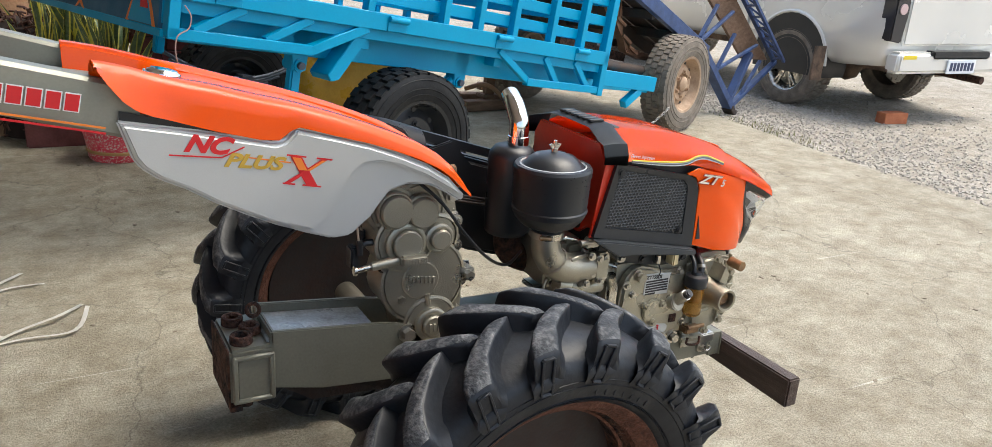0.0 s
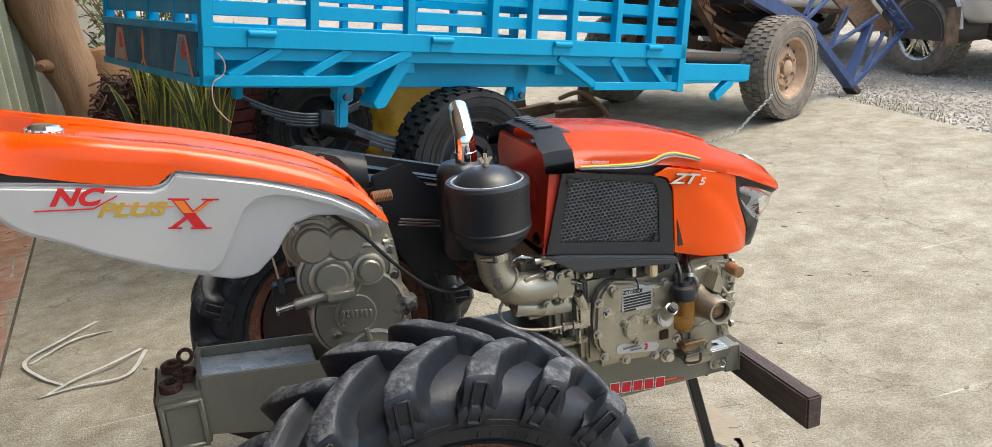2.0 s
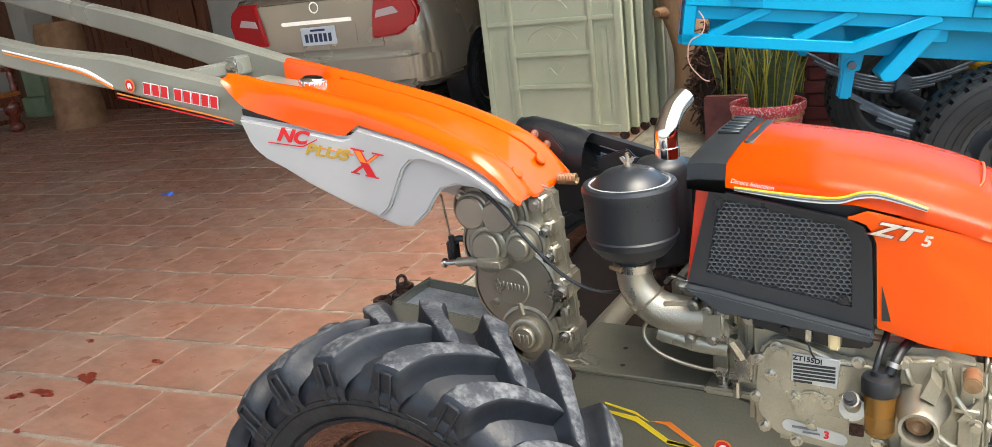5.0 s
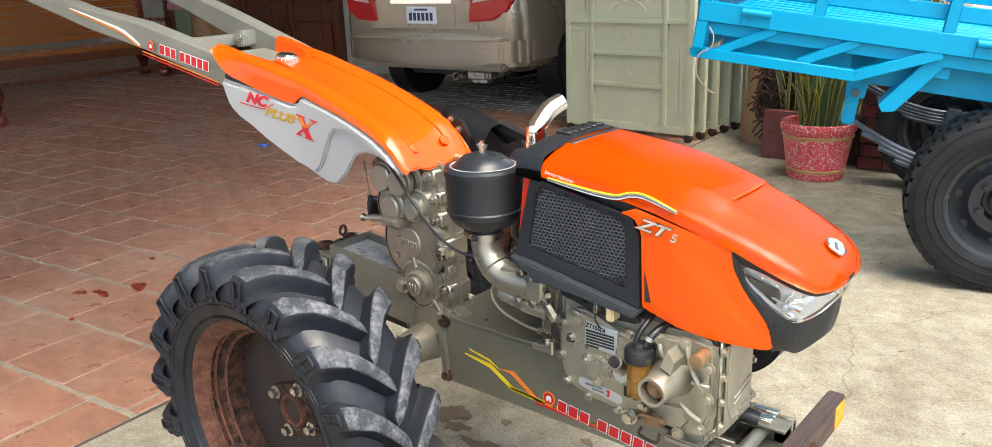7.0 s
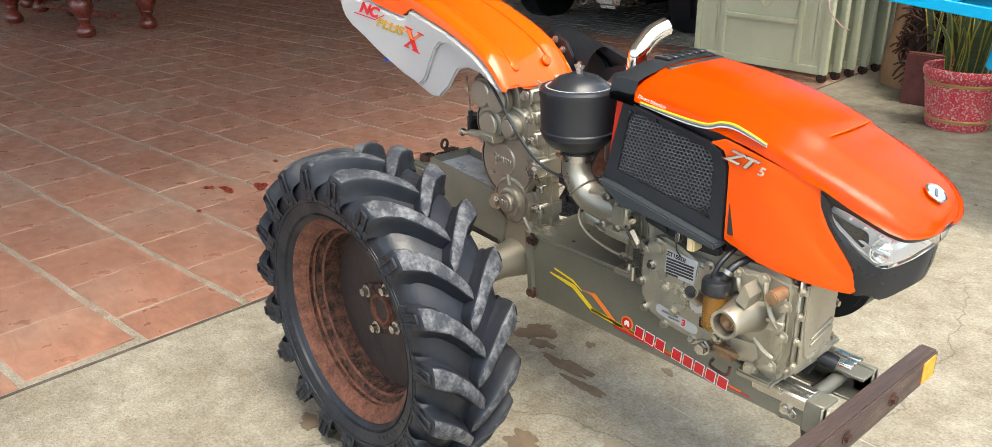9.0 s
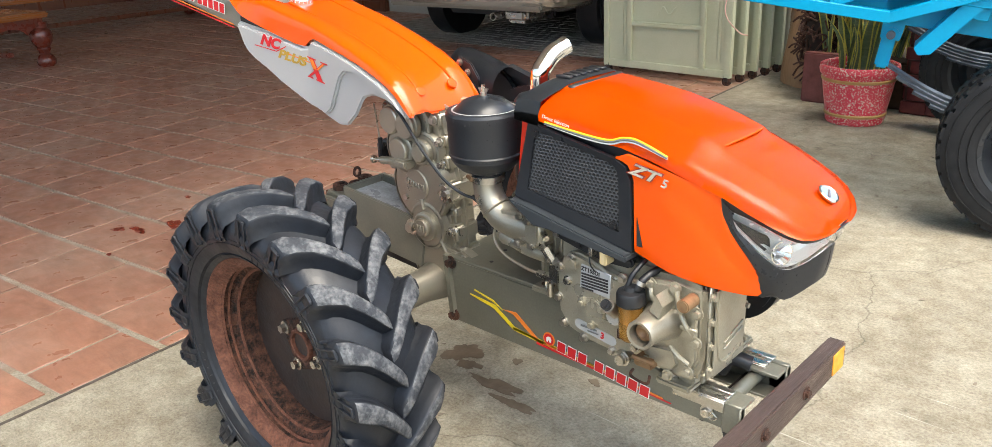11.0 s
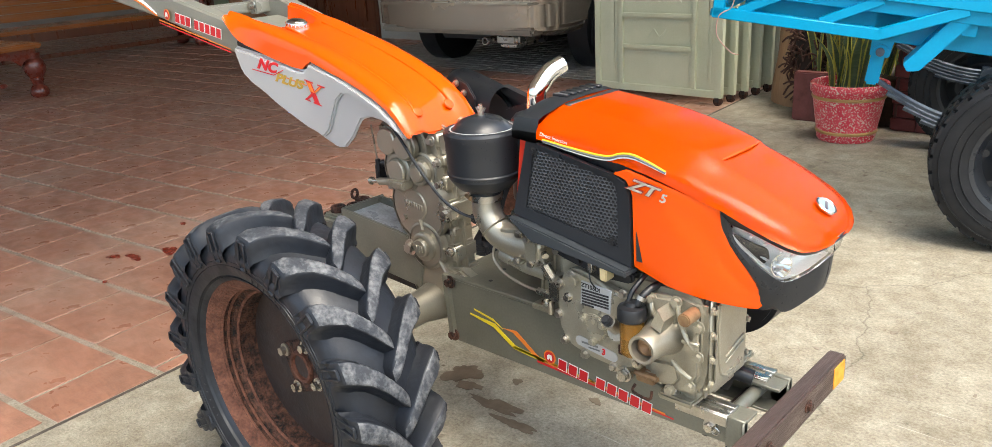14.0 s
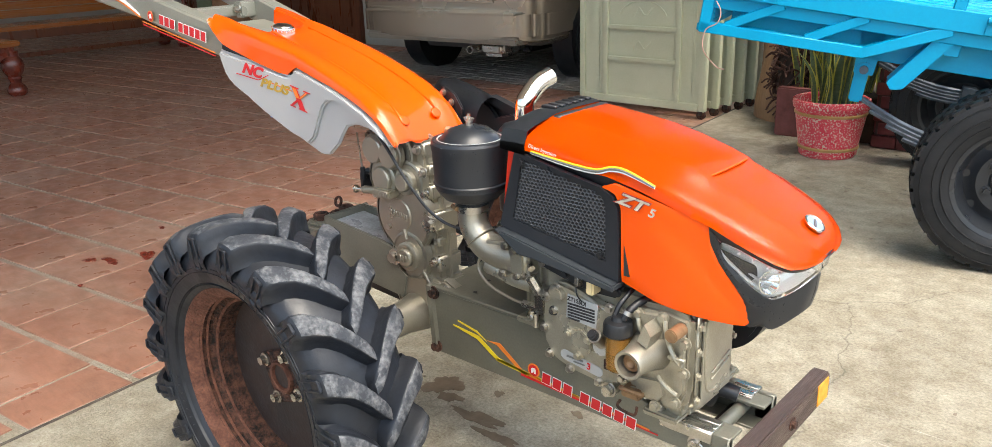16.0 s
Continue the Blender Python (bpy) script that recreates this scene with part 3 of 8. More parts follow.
def top_cover(t):
    rows = [(0.630, 1.058, 1.072, 0.070), (0.646, 1.040, 1.070, 0.068), (0.675, 1.014, 1.065, 0.066), (0.70, 1.000, 1.060, 0.062), (0.735, 0.989, 1.051, 0.055), (0.757, 0.983, 1.045, 0.020), (0.775, 0.977, 1.040, 0.006), (0.827, 0.960, 1.028, 0.004), (0.90, 0.940, 1.008, 0.003), (0.932, 0.936, 1.000, 0.003), (0.952, 0.950, 0.995, 0.003),
            (0.968, 0.956, 0.991, 0.003), (1.03, 0.938, 0.973, 0.003), (1.09, 0.922, 0.953, 0.003), (1.141, 0.905, 0.934, 0.004), (1.19, 0.886, 0.914, 0.005), (1.233, 0.864, 0.890, 0.006), (1.262, 0.842, 0.866, 0.006), (1.285, 0.818, 0.838, 0.004), (1.300, 0.806, 0.815, 0.0)]
    c = part("top_cover", loft([cover_section(*r) for r in rows], ring=True), ORANGE, t, "glossy orange sheet cover over the fuel tank", 50)
    for y in (1.70, 1.80):
        part("cover_bump", lathe([(0.0, 0.0022), (0.0105, 0.0022), (0.0125, 0.0012), (0.0135, -0.002)], Matrix.Translation((1.272, y, 0.852)) @ align((0.8, 0, 0.6)), 18), ORANGE, c)
    for s in (1.694, 1.809):
        part("cover_crease", tube([(0.80, s, 1.026), (0.9, s, 1.000), (1.03, s, 0.965), (1.14, s, 0.927), (1.233, s, 0.882), (1.27, s, 0.85)], 0.0035, 8), ORANGE, c)
    cap = part("fuel_cap", lathe([(0.0, 0.016), (0.012, 0.0165), (0.021, 0.0155), (0.023, 0.013), (0.0265, 0.012), (0.028, 0.010), (0.028, 0.002), (0.026, 0.0), (0, 0)], Matrix.Translation((0.772, 1.748, 1.022)) @ Matrix.Rotation(radians(12), 4, 'Y'), 32), CHROME, c, "bright metal fuel cap")
    for k in range(16):
        a = radians(22.5 * k)
        part("cap_rib", rod((0.772 + 0.0275 * math.cos(a), 1.748 + 0.0275 * math.sin(a), 1.0225 - 0.0056 * math.cos(a)), (0.772 + 0.0275 * math.cos(a), 1.748 + 0.0275 * math.sin(a), 1.0315 - 0.0056 * math.cos(a)), 0.0026, seg=8), CHROME, cap)
    # silver side panels
    base = [(0.684, 0.986), (0.805, 0.962), (0.925, 0.933), (0.944, 0.937), (0.962, 0.955), (1.03, 0.938), (1.092, 0.921), (1.15, 0.900), (1.207, 0.875), (1.254, 0.845), (1.290, 0.806), (1.278, 0.796), (1.250, 0.815), (1.215, 0.834), (1.170, 0.840),
            (1.135, 0.830), (1.118, 0.810), (1.100, 0.785), (1.061, 0.752), (1.026, 0.750), (0.980, 0.765), (0.927, 0.786), (0.875, 0.812), (0.827, 0.838), (0.78, 0.868), (0.738, 0.890), (0.715, 0.908), (0.703, 0.925)]
    raised = [(0.690, 0.981), (0.805, 0.957), (0.924, 0.929), (0.944, 0.932), (0.962, 0.950), (1.03, 0.933), (1.092, 0.916), (1.15, 0.895), (1.207, 0.870), (1.252, 0.841), (1.284, 0.806), (1.262, 0.818), (1.205, 0.853), (1.150, 0.878),
              (1.110, 0.888), (1.080, 0.886), (1.060, 0.870), (1.040, 0.835), (1.015, 0.790), (0.990, 0.772), (0.930, 0.791), (0.878, 0.817), (0.83, 0.842), (0.783, 0.872), (0.741, 0.894), (0.719, 0.912), (0.708, 0.928)]

    def toe(bm, s):
        bmesh.ops.bisect_plane(bm, geom=bm.verts[:] + bm.edges[:] + bm.faces[:], plane_co=(0.95, 0, 0), plane_no=(1, 0, 0))
        for v in bm.verts:
            v.co.y += s * 0.136 * max(0.0, 0.95 - v.co.x)
        return bm
    for s, y in ((-1, 1.652), (1, 1.852)):
        p = part("side_panel", toe(prism(base, y - 0.010 if s < 0 else y, y if s < 0 else y + 0.010, "y", 0.004, 3), s), SILVER, c, "silver painted side panel with stickers")
        part("raised_panel", toe(prism(raised, y - 0.020 if s < 0 else y + 0.004, y - 0.004 if s < 0 else y + 0.020, "y", 0.014, 5), s), SILVER, p)
        if s < 0:
            near = p
            # black strip standing in for the shade in the gap under the orange edge
            part("panel_gap", toe(prism([(0.69, 0.985), (0.69, 0.998), (0.91, 0.942), (0.945, 0.94), (0.965, 0.958), (1.03, 0.941), (1.03, 0.93), (0.93, 0.925)], 1.648, 1.651), s), BLACK, p)

    def face(x, lift=0.0):
        return 1.632 - 0.136 * max(0.0, 0.95 - x) - lift
    yaw = math.degrees(math.atan(0.136))

    def on_panel(x, z, slope):
        return Matrix.Translation((x, face(x, 0.0012), z)) @ Matrix.Rotation(radians(yaw if x < 0.95 else 0), 4, 'Z') @ Matrix.Rotation(radians(slope), 4, 'Y') @ Matrix.Rotation(radians(90), 4, 'X')
    letters("NC", 0.037, on_panel(0.812, 0.940, 10), DECALRED, near, "lettering", 0.0006, 0.35, 1.25, 0.045)
    letters("PLUS", 0.031, on_panel(0.886, 0.905, 10), GOLD, near, "lettering", 0.0006, 0.3, 1.45, 0.035)
    # a tall letter X with slab ends: a broad falling stroke and a thin rising one
    place = on_panel(0.972, 0.882, 10) @ Matrix.Diagonal((0.92, 0.68, 1, 1))
    for name, pts, m, lift in (("lettering", [(-0.030, 0.034), (-0.008, 0.034), (0.030, -0.034), (0.008, -0.034)], DECALRED, 0.0), ("lettering", [(0.030, 0.034), (0.040, 0.034), (-0.022, -0.034), (-0.032, -0.034)], DECALRED, 0.0004),
                               ("lettering", [(-0.026, 0.032), (-0.010, 0.032), (0.006, 0.002), (-0.010, 0.002)], DECALORA, 0.0009), ("lettering", [(0.031, 0.032), (0.038, 0.032), (0.012, 0.003), (0.005, 0.003)], DECALORA, 0.0009),
                               ("lettering", [(-0.036, 0.034), (-0.036, 0.038), (0.000, 0.038), (0.000, 0.034)], DECALRED, 0.0), ("lettering", [(0.020, 0.034), (0.020, 0.038), (0.050, 0.038), (0.050, 0.034)], DECALRED, 0.0),
                               ("lettering", [(-0.042, -0.038), (-0.042, -0.034), (-0.012, -0.034), (-0.012, -0.038)], DECALRED, 0.0), ("lettering", [(0.002, -0.038), (0.002, -0.034), (0.038, -0.034), (0.038, -0.038)], DECALRED, 0.0)):
        bm = prism(pts, lift, lift + 0.0008, "z")
        bm.transform(place)
        part(name, bm, m, near, smooth=0)
    for x0, z0, x1, z1, m in ((0.755, 0.930, 0.835, 0.918, DECALRED), (0.835, 0.918, 0.872, 0.932, DECALRED), (0.86, 0.918, 0.95, 0.898, DECALORA)):
        part("sticker_line", beam((x0, face(x0, 0.0014), z0), (x1, face(x1, 0.0014), z1), 0.0008, 0.0022), m, near, smooth=0)
    # black belt guard on the far side, with the spring and the rods beside it
    gsec = []
    for x, w, h in ((1.150, 0.026, 0.026), (1.162, 0.044, 0.044), (1.185, 0.052, 0.054), (1.235, 0.054, 0.056), (1.28, 0.054, 0.055), (1.318, 0.052, 0.052)):
        zc = 0.858 - (x - 1.17) * 0.27
        gsec.append([(x + 0.25 * h * math.sin(radians(a)) * 0.3, 1.938 + w * math.cos(radians(a)), zc + h * math.sin(radians(a))) for a in range(190, -11, -20)])
    bm = loft(gsec)
    bmesh.ops.solidify(bm, geom=bm.faces[:], thickness=0.005)
    g = part("belt_guard", bm, BLACKG, t, "black plastic belt guard wet with raindrops")
    part("guard_cap", prism([(1.938 + 0.040 * math.cos(radians(a)), 0.860 + 0.046 * math.sin(radians(a))) for a in range(0, 360, 20)], 1.160, 1.168, "x", 0.003), BLACKG, g)
    part("guard_bracket", prism([(1.19, 0.87), (1.22, 0.90), (1.26, 0.885), (1.285, 0.85), (1.275, 0.80), (1.23, 0.80)], 1.876, 1.884, "y", 0.003), BLACK, g)
    for x, z in ((1.225, 0.884), (1.250, 0.862)):
        part("guard_bolt", bolt((x, 1.876, z), (0, -1, 0), 0.006, 0.008), STEEL, g)
    rnd = random.Random(9)
    drops = []
    for k in range(90):
        x, a = rnd.uniform(1.19, 1.315), radians(rnd.uniform(60, 170))
        n = Vector((0, math.cos(a), math.sin(a)))
        drops.append(((x + 0.016 * math.sin(a) * 0.3, 1.938 + 0.053 * math.cos(a), 0.858 - (x - 1.17) * 0.27 + 0.0555 * math.sin(a)), n))
    water_drops(g, drops, 6)
    part("belt_case", prism([(1.30, 0.80), (1.42, 0.80), (1.62, 0.74), (1.66, 0.62), (1.60, 0.52), (1.46, 0.56), (1.36, 0.62), (1.31, 0.70)], 1.955, 2.035, "y", 0.012, 3), BLACK, t, "black sheet belt case")
    coil = [(1.306 + 0.038 * k / 96, 1.80 + 0.010 * math.cos(k * math.pi / 4), 0.812 + 0.010 * math.sin(k * math.pi / 4)) for k in range(97)]
    part("clutch_spring", tube(coil, 0.0022, 6, 1), BRASS, t, "coiled steel spring")
    part("belt_bar", beam((1.30, 1.97, 0.86), (1.62, 1.97, 0.765), 0.022, 0.020), BLACK, t)
    part("v_belt", beam((1.20, 2.00, 0.86), (1.75, 2.00, 0.70), 0.03, 0.012), RUBBER, t)
    part("v_belt", beam((1.20, 2.00, 0.70), (1.75, 2.00, 0.50), 0.03, 0.012), RUBBER, t)
    part("pulley", rod((1.235, 1.975, 0.77), (1.235, 2.03, 0.77), 0.085, seg=40, bev=0.006), BLACK, t)
    part("tension_plate", prism([(1.33, 0.82), (1.40, 0.84), (1.48, 0.75), (1.50, 0.62), (1.42, 0.56), (1.36, 0.66)], 1.93, 1.94, "y", 0.003), BLACK, t)
    for k in range(3):
        part("link_rod", rod((1.37, 1.87 + 0.012 * k, 0.735 - 0.01 * k), (1.56, 1.88 + 0.012 * k, 0.69 - 0.008 * k), 0.0035, seg=8), DISC, t)


def handlebars(t):
    for y0, y1, z0, z1, x0 in ((1.644, 1.52, 0.990, 1.30, 0.72), (1.856, 1.97, 0.998, 1.31, 0.72)):
        pts = [(x0, y0, z0), (0.36, 1.602 if y0 < 1.7 else 1.882, 1.086 if y0 < 1.7 else 1.096), (0.10, 1.585 if y0 < 1.7 else 1.895, 1.128 if y0 < 1.7 else 1.165), (-0.60, y1, z1)]
        hs, ws = [0.042, 0.036, 0.031, 0.026], [0.022, 0.024, 0.022, 0.02]
        secs = []
        for (x, y, z), hh, ww in zip(pts, hs, ws):
            b = 0.006
            secs.append([(x, y - ww + b, z + hh), (x, y + ww - b, z + hh), (x, y + ww, z + hh - b), (x, y + ww, z - hh + b), (x, y + ww - b, z - hh), (x, y - ww + b, z - hh), (x, y - ww, z - hh + b), (x, y - ww, z + hh - b)])
        hb = part("handlebar", loft(secs, ring=True, caps=True), HANDLE, t, "grey painted box-section handlebar", 30)
        if y0 < 1.7:
            near = hb
    part("junction_plate", block((0.56, 1.672, 0.985), (0.752, 1.832, 1.026), 0.006, 2, Matrix.Translation((0.65, 0, 1.0)) @ Matrix.Rotation(radians(8), 4, 'Y') @ Matrix.Translation((-0.65, 0, -1.0))), HANDLE, t)
    part("cross_bracket", grow(block((0.44, 1.60, 1.045), (0.48, 1.875, 1.075), 0.004), block((0.465, 1.80, 1.04), (0.50, 1.86, 1.085), 0.004)), HANDLE, t)
    part("bracket_bolt", bolt((0.49, 1.80, 1.065), (0, -1, 0), 0.009, 0.012), STEEL, t)
    yy = lambda x: 1.577 + 0.031 * (x - 0.36) / 0.36 - 0.0012
    decal_bars(near, 0.452, yy(0.452), 1.052, 0.0235, -0.0048, 8, 0.018, 0.024, 3, 0.0235 * 0.086)
    round_badge(near, 0.405, yy(0.40) - 0.001, 1.061, 0.015)
    for z, m in ((-0.022, DECALORA), (-0.030, DECALRED)):
        part("stripe", beam((0.36, yy(0.36), 1.068 + z), (0.67, yy(0.67), 0.998 + z), 0.0012, 0.003), m, near, smooth=0)
    for z, m in ((0.010, WHITE), (0.004, DECALORA)):
        part("stripe", tube([(0.35, 1.577, 1.052 + z), (0.28, 1.572, 1.087 + z), (0.20, 1.567, 1.108 + z), (0.02, 1.553, 1.150 + z)], [0.002, 0.005, 0.003, 0.002], 6), m, near)


def chassis(t):
    side = [(1.322, 0.458), (1.66, 0.445), (1.80, 0.405), (1.95, 0.352), (2.098, 0.347), (2.098, 0.290), (1.345, 0.288), (1.328, 0.31)]
    for y, n in ((1.700, "near"), (1.892, "far")):
        s = part("chassis_rail", prism(side, y, y + 0.008, "y", 0.002, 1), FRAME, t, "grey-green steel chassis plate with striped stickers")
        inner = 1 if n == "near" else -1
        a, b = sorted((y + 0.004 * (1 + inner) + inner * 0.0, y + 0.004 * (1 + inner) + inner * 0.045))
        part("rail_flange", block((1.90, a, 0.341), (2.098, b, 0.348), 0.001, 1), FRAME, s)
        part("rail_flange", block((1.345, a, 0.288), (2.098, b, 0.294), 0.001, 1), FRAME, s)
        if n == "near":
            near = s
    # slotted slide bars on the rails
    for y0, y1 in ((1.694, 1.742), (1.862, 1.910)):
        bar = bmesh.new()
        for a, b in (((1.955, y0, 0.348), (2.065, y0 + 0.016, 0.355)), ((1.955, y1 - 0.016, 0.348), (2.065, y1, 0.355)), ((1.955, y0 + 0.016, 0.348), (1.968, y1 - 0.016, 0.355)), ((2.05, y0 + 0.016, 0.348), (2.065, y1 - 0.016, 0.355)), ((1.955, y0 - 0.002, 0.330), (2.065, y0 + 0.002, 0.352))):
            grow(bar, block(a, b, 0.001, 1))
        part("slide_bar", bar, STEEL, t)
    part("deck_plate", block((1.320, 1.696, 0.452), (1.665, 1.905, 0.461), 0.002, 1), FRAME, t, "flat grey deck plate with small holes")
    part("deck_front", prism([(1.665, 0.452), (1.80, 0.41), (1.80, 0.40), (1.665, 0.44)], 1.709, 1.891), FRAME, t)
    for x, y in ((1.36, 1.74), (1.44, 1.73), (1.42, 1.80)):
        part("deck_hole", rod((x, y, 0.4612), (x, y, 0.4618), 0.005, seg=12), DARK, t)
    part("end_flange", prism([(1.318, 0.462), (1.332, 0.462), (1.345, 0.30), (1.331, 0.30)], 1.688, 1.701), FRAME, t)
    for z in (0.445, 0.305):
        part("flange_bolt", bolt((1.338, 1.697, z), (0, -1, 0), 0.011, 0.012), RUST, t)
    part("cross_tube", rod((2.045, 1.708, 0.322), (2.045, 1.892, 0.322), 0.014, seg=20), FRAME, t)
    part("rubber_hose_stub", tube([(2.0, 1.80, 0.35), (2.02, 1.80, 0.385), (2.06, 1.81, 0.38)], 0.016, 12), BLACK, t)
    part("pivot_bolt", grow(bolt((2.03, 1.699, 0.318), (0, -1, 0), 0.010, 0.012), tube([(2.03, 1.69, 0.318), (2.045, 1.686, 0.310), (2.055, 1.688, 0.318), (2.045, 1.688, 0.326)], 0.0018, 6)), STEEL, t)
    # bumper plank
    pl = block((2.098, 1.462, 0.262), (2.136, 2.098, 0.338), 0.004, 2)
    for v in pl.verts:
        if v.co.y > 2.03 and v.co.z > 0.31:
            v.co.z -= (v.co.y - 2.03) * 0.25
        v.co.z += (v.co.y - 1.78) * 0.03
        v.co.x += noise.noise(v.co * 9) * 0.002
    p = part("bumper_plank", pl, BROWN, t, "worn dark wooden bumper plank")
    for a, b in (((2.1355, 1.468, 0.262), (2.139, 1.492, 0.312)), ((2.1355, 2.03, 0.276), (2.139, 2.085, 0.325))):
        part("yellow_mark", block(a, b, 0.001, 1), YELLOW, p)
    for y in (1.72, 1.90):
        part("plank_bolt", bolt((2.136, y, 0.30), (1, 0, 0), 0.010, 0.008), RUST, p)
    for y in (1.698, 1.892):
        part("plank_bracket", grow(block((2.06, y, 0.285), (2.099, y + 0.012, 0.352), 0.002, 1), block((2.094, y - 0.004, 0.285), (2.099, y + 0.016, 0.348), 0.002, 1)), FRAME, t)
    # folding stand
    st = part("front_stand", grow(beam((2.015, 1.80, 0.295), (2.085, 1.785, 0.012), 0.032, 0.024, 0.003), block((2.055, 1.755, 0.0), (2.125, 1.815, 0.012), 0.003)), BLACK, t, "black steel prop stand under the nose")
    part("stand_pivot", rod((2.015, 1.705, 0.295), (2.015, 1.895, 0.295), 0.010, seg=14), DISC, st)
    # stickers
    y = 1.6985
    decal_bars(near, 1.672, y, 0.329, 0.0285, -0.0032, 8, 0.021, 0.024, 3)
    round_badge(near, 1.637, y, 0.338, 0.0165)
    for pts, m in (([(1.395, 0.375), (1.47, 0.362), (1.53, 0.325), (1.62, 0.318), (1.62, 0.324), (1.535, 0.334), (1.475, 0.372), (1.395, 0.378)], DECALYEL), ([(1.41, 0.390), (1.47, 0.378), (1.50, 0.365), (1.47, 0.383), (1.41, 0.393)], DECALYEL),
                   ([(1.50, 0.368), (1.53, 0.366), (1.60, 0.320), (1.93, 0.303), (1.93, 0.306), (1.605, 0.327), (1.54, 0.373)], DECALORA), ([(1.60, 0.313), (1.95, 0.299), (1.95, 0.3015), (1.60, 0.318)], DECALRED), ([(1.53, 0.327), (1.80, 0.312), (1.80, 0.3145), (1.53, 0.333)], DECALYEL)):
        part("stripe", prism(pts, y - 0.0004, y + 0.0008), m, near, smooth=0)


def engine(t):
    bm = block((1.69, 1.672, 0.405), (2.036, 1.812, 0.612), 0.014, 3)
    grow(bm, block((1.72, 1.69, 0.365), (2.03, 1.81, 0.42), 0.02, 3))
    grow(bm, block((1.80, 1.70, 0.60), (2.02, 1.81, 0.65), 0.012, 2))
    grow(bm, block((1.69, 1.80, 0.42), (1.96, 1.93, 0.60), 0.014, 3))
    e = part("crankcase", bm, ENGINE, t, "grey-beige painted diesel engine block")
    # cylinder head and barrel
    hd = block((1.625, 1.69, 0.480), (1.70, 1.92, 0.645), 0.008, 2)
    for x in (1.633, 1.650, 1.667, 1.684):
        grow(hd, block((x, 1.683, 0.49), (x + 0.006, 1.70, 0.64), 0.001, 1))
    grow(hd, block((1.575, 1.70, 0.52), (1.63, 1.91, 0.66), 0.012, 2))
    part("cylinder_head", hd, ENGINE, e)
    part("rocker_cover", block((1.545, 1.72, 0.54), (1.58, 1.90, 0.655), 0.012, 3), ENGINE, e)
    cov = [(1.704, 0.50), (1.708, 0.455), (1.735, 0.420), (1.78, 0.408), (1.85, 0.402), (1.89, 0.415), (1.906, 0.45), (1.906, 0.555), (1.885, 0.570), (1.845, 0.568), (1.79, 0.588), (1.752, 0.596), (1.724, 0.584), (1.708, 0.55)]
    part("gear_cover", prism(cov, 1.646, 1.674, "y", 0.007, 3), ENGINE, e)
    for x, z in ((1.716, 0.556), (1.745, 0.582), (1.711, 0.487), (1.724, 0.432), (1.775, 0.414), (1.845, 0.408), (1.898, 0.435), (1.868, 0.572), (1.735, 0.53)):
        part("cover_bolt", bolt((x, 1.647, z), (0, -1, 0), 0.0072, 0.009), STEEL, e)
    part("cover_boss", rod((1.752, 1.65, 0.572), (1.752, 1.632, 0.572), 0.012, seg=18, bev=0.002), ENGINE, e)
    # small three-bolt cover
    tri = [(1.80 + 0.030 * math.cos(radians(a)), 0.482 + 0.030 * math.sin(radians(a))) for a in range(0, 360, 20)]
    part("small_cover", prism(tri, 1.638, 1.647, "y", 0.003), ENGINE, e)
    for a in (30, 150, 270):
        x, z = 1.80 + 0.028 * math.cos(radians(a)), 0.482 + 0.028 * math.sin(radians(a))
        part("small_cover_bolt", grow(rod((x, 1.647, z), (x, 1.636, z), 0.010, seg=14), bolt((x, 1.636, z), (0, -1, 0), 0.006, 0.006)), ENGINE, e)
    # rating plate
    pl = part("rating_plate", block((1.768, 1.6435, 0.522), (1.840, 1.6465, 0.574), 0.001, 1, Matrix.Translation((1.804, 0, 0.548)) @ Matrix.Rotation(radians(4), 4, 'Y') @ Matrix.Translation((-1.804, 0, -0.548))), SILVER, e, "bright metal rating plate with small black print")
    letters("ZT155DI", 0.012, on_side(1.793, 1.6428, 0.5665, 4), DARK, pl, "lettering", 0.0003)
    for k in range(6):
        z = 0.557 - k * 0.0062
        part("print_bar", block((1.771, 1.6427, z - 0.0019), (1.835 if k < 5 else 1.80, 1.6435, z + 0.0019)), DARK, pl, smooth=0)
    part("k_disc", rod((1.722, 1.6465, 0.512), (1.722, 1.6445, 0.512), 0.011, seg=20), ENGINE, e)
    # warranty plate
    wp = part("warranty_plate", prism([(1.803 + 0.040 * sx + 0.011 * math.cos(radians(a)), 0.435 - 0.006 * sx + 0.011 * math.sin(radians(a))) for sx, rng in ((1, range(-90, 91, 30)), (-1, range(90, 271, 30))) for a in rng], 1.6445, 1.6465, "y", 0.0), SILVER, e)
    part("print_bar", block((1.768, 1.6428, 0.4385), (1.808, 1.6436, 0.4425)), DECALGRY, wp, smooth=0)
    part("print_bar", block((1.785, 1.6428, 0.4315), (1.812, 1.6436, 0.4345)), DECALGRY, wp, smooth=0)
    letters("3", 0.019, on_side(1.822, 1.6427, 0.4335, 4), DECALRED, wp, "lettering", 0.0003)
    part("round_seal", block((1.856, 1.643, 0.440), (1.878, 1.6465, 0.462), 0.002, 1), RUST, e)
    # oil filler
    fl = part("oil_filler", grow(rod((1.862, 1.66, 0.49), (1.862, 1.625, 0.50), 0.020, seg=22, bev=0.003), rod((1.862, 1.635, 0.50), (1.862, 1.605, 0.528), 0.013, seg=18)), STEEL, e)
    part("filler_knob", rod((1.862, 1.606, 0.526), (1.862, 1.594, 0.538), 0.010, seg=14, bev=0.003), BLACK, fl)
    # fuel filter
    fx, fy = 1.902, 1.622
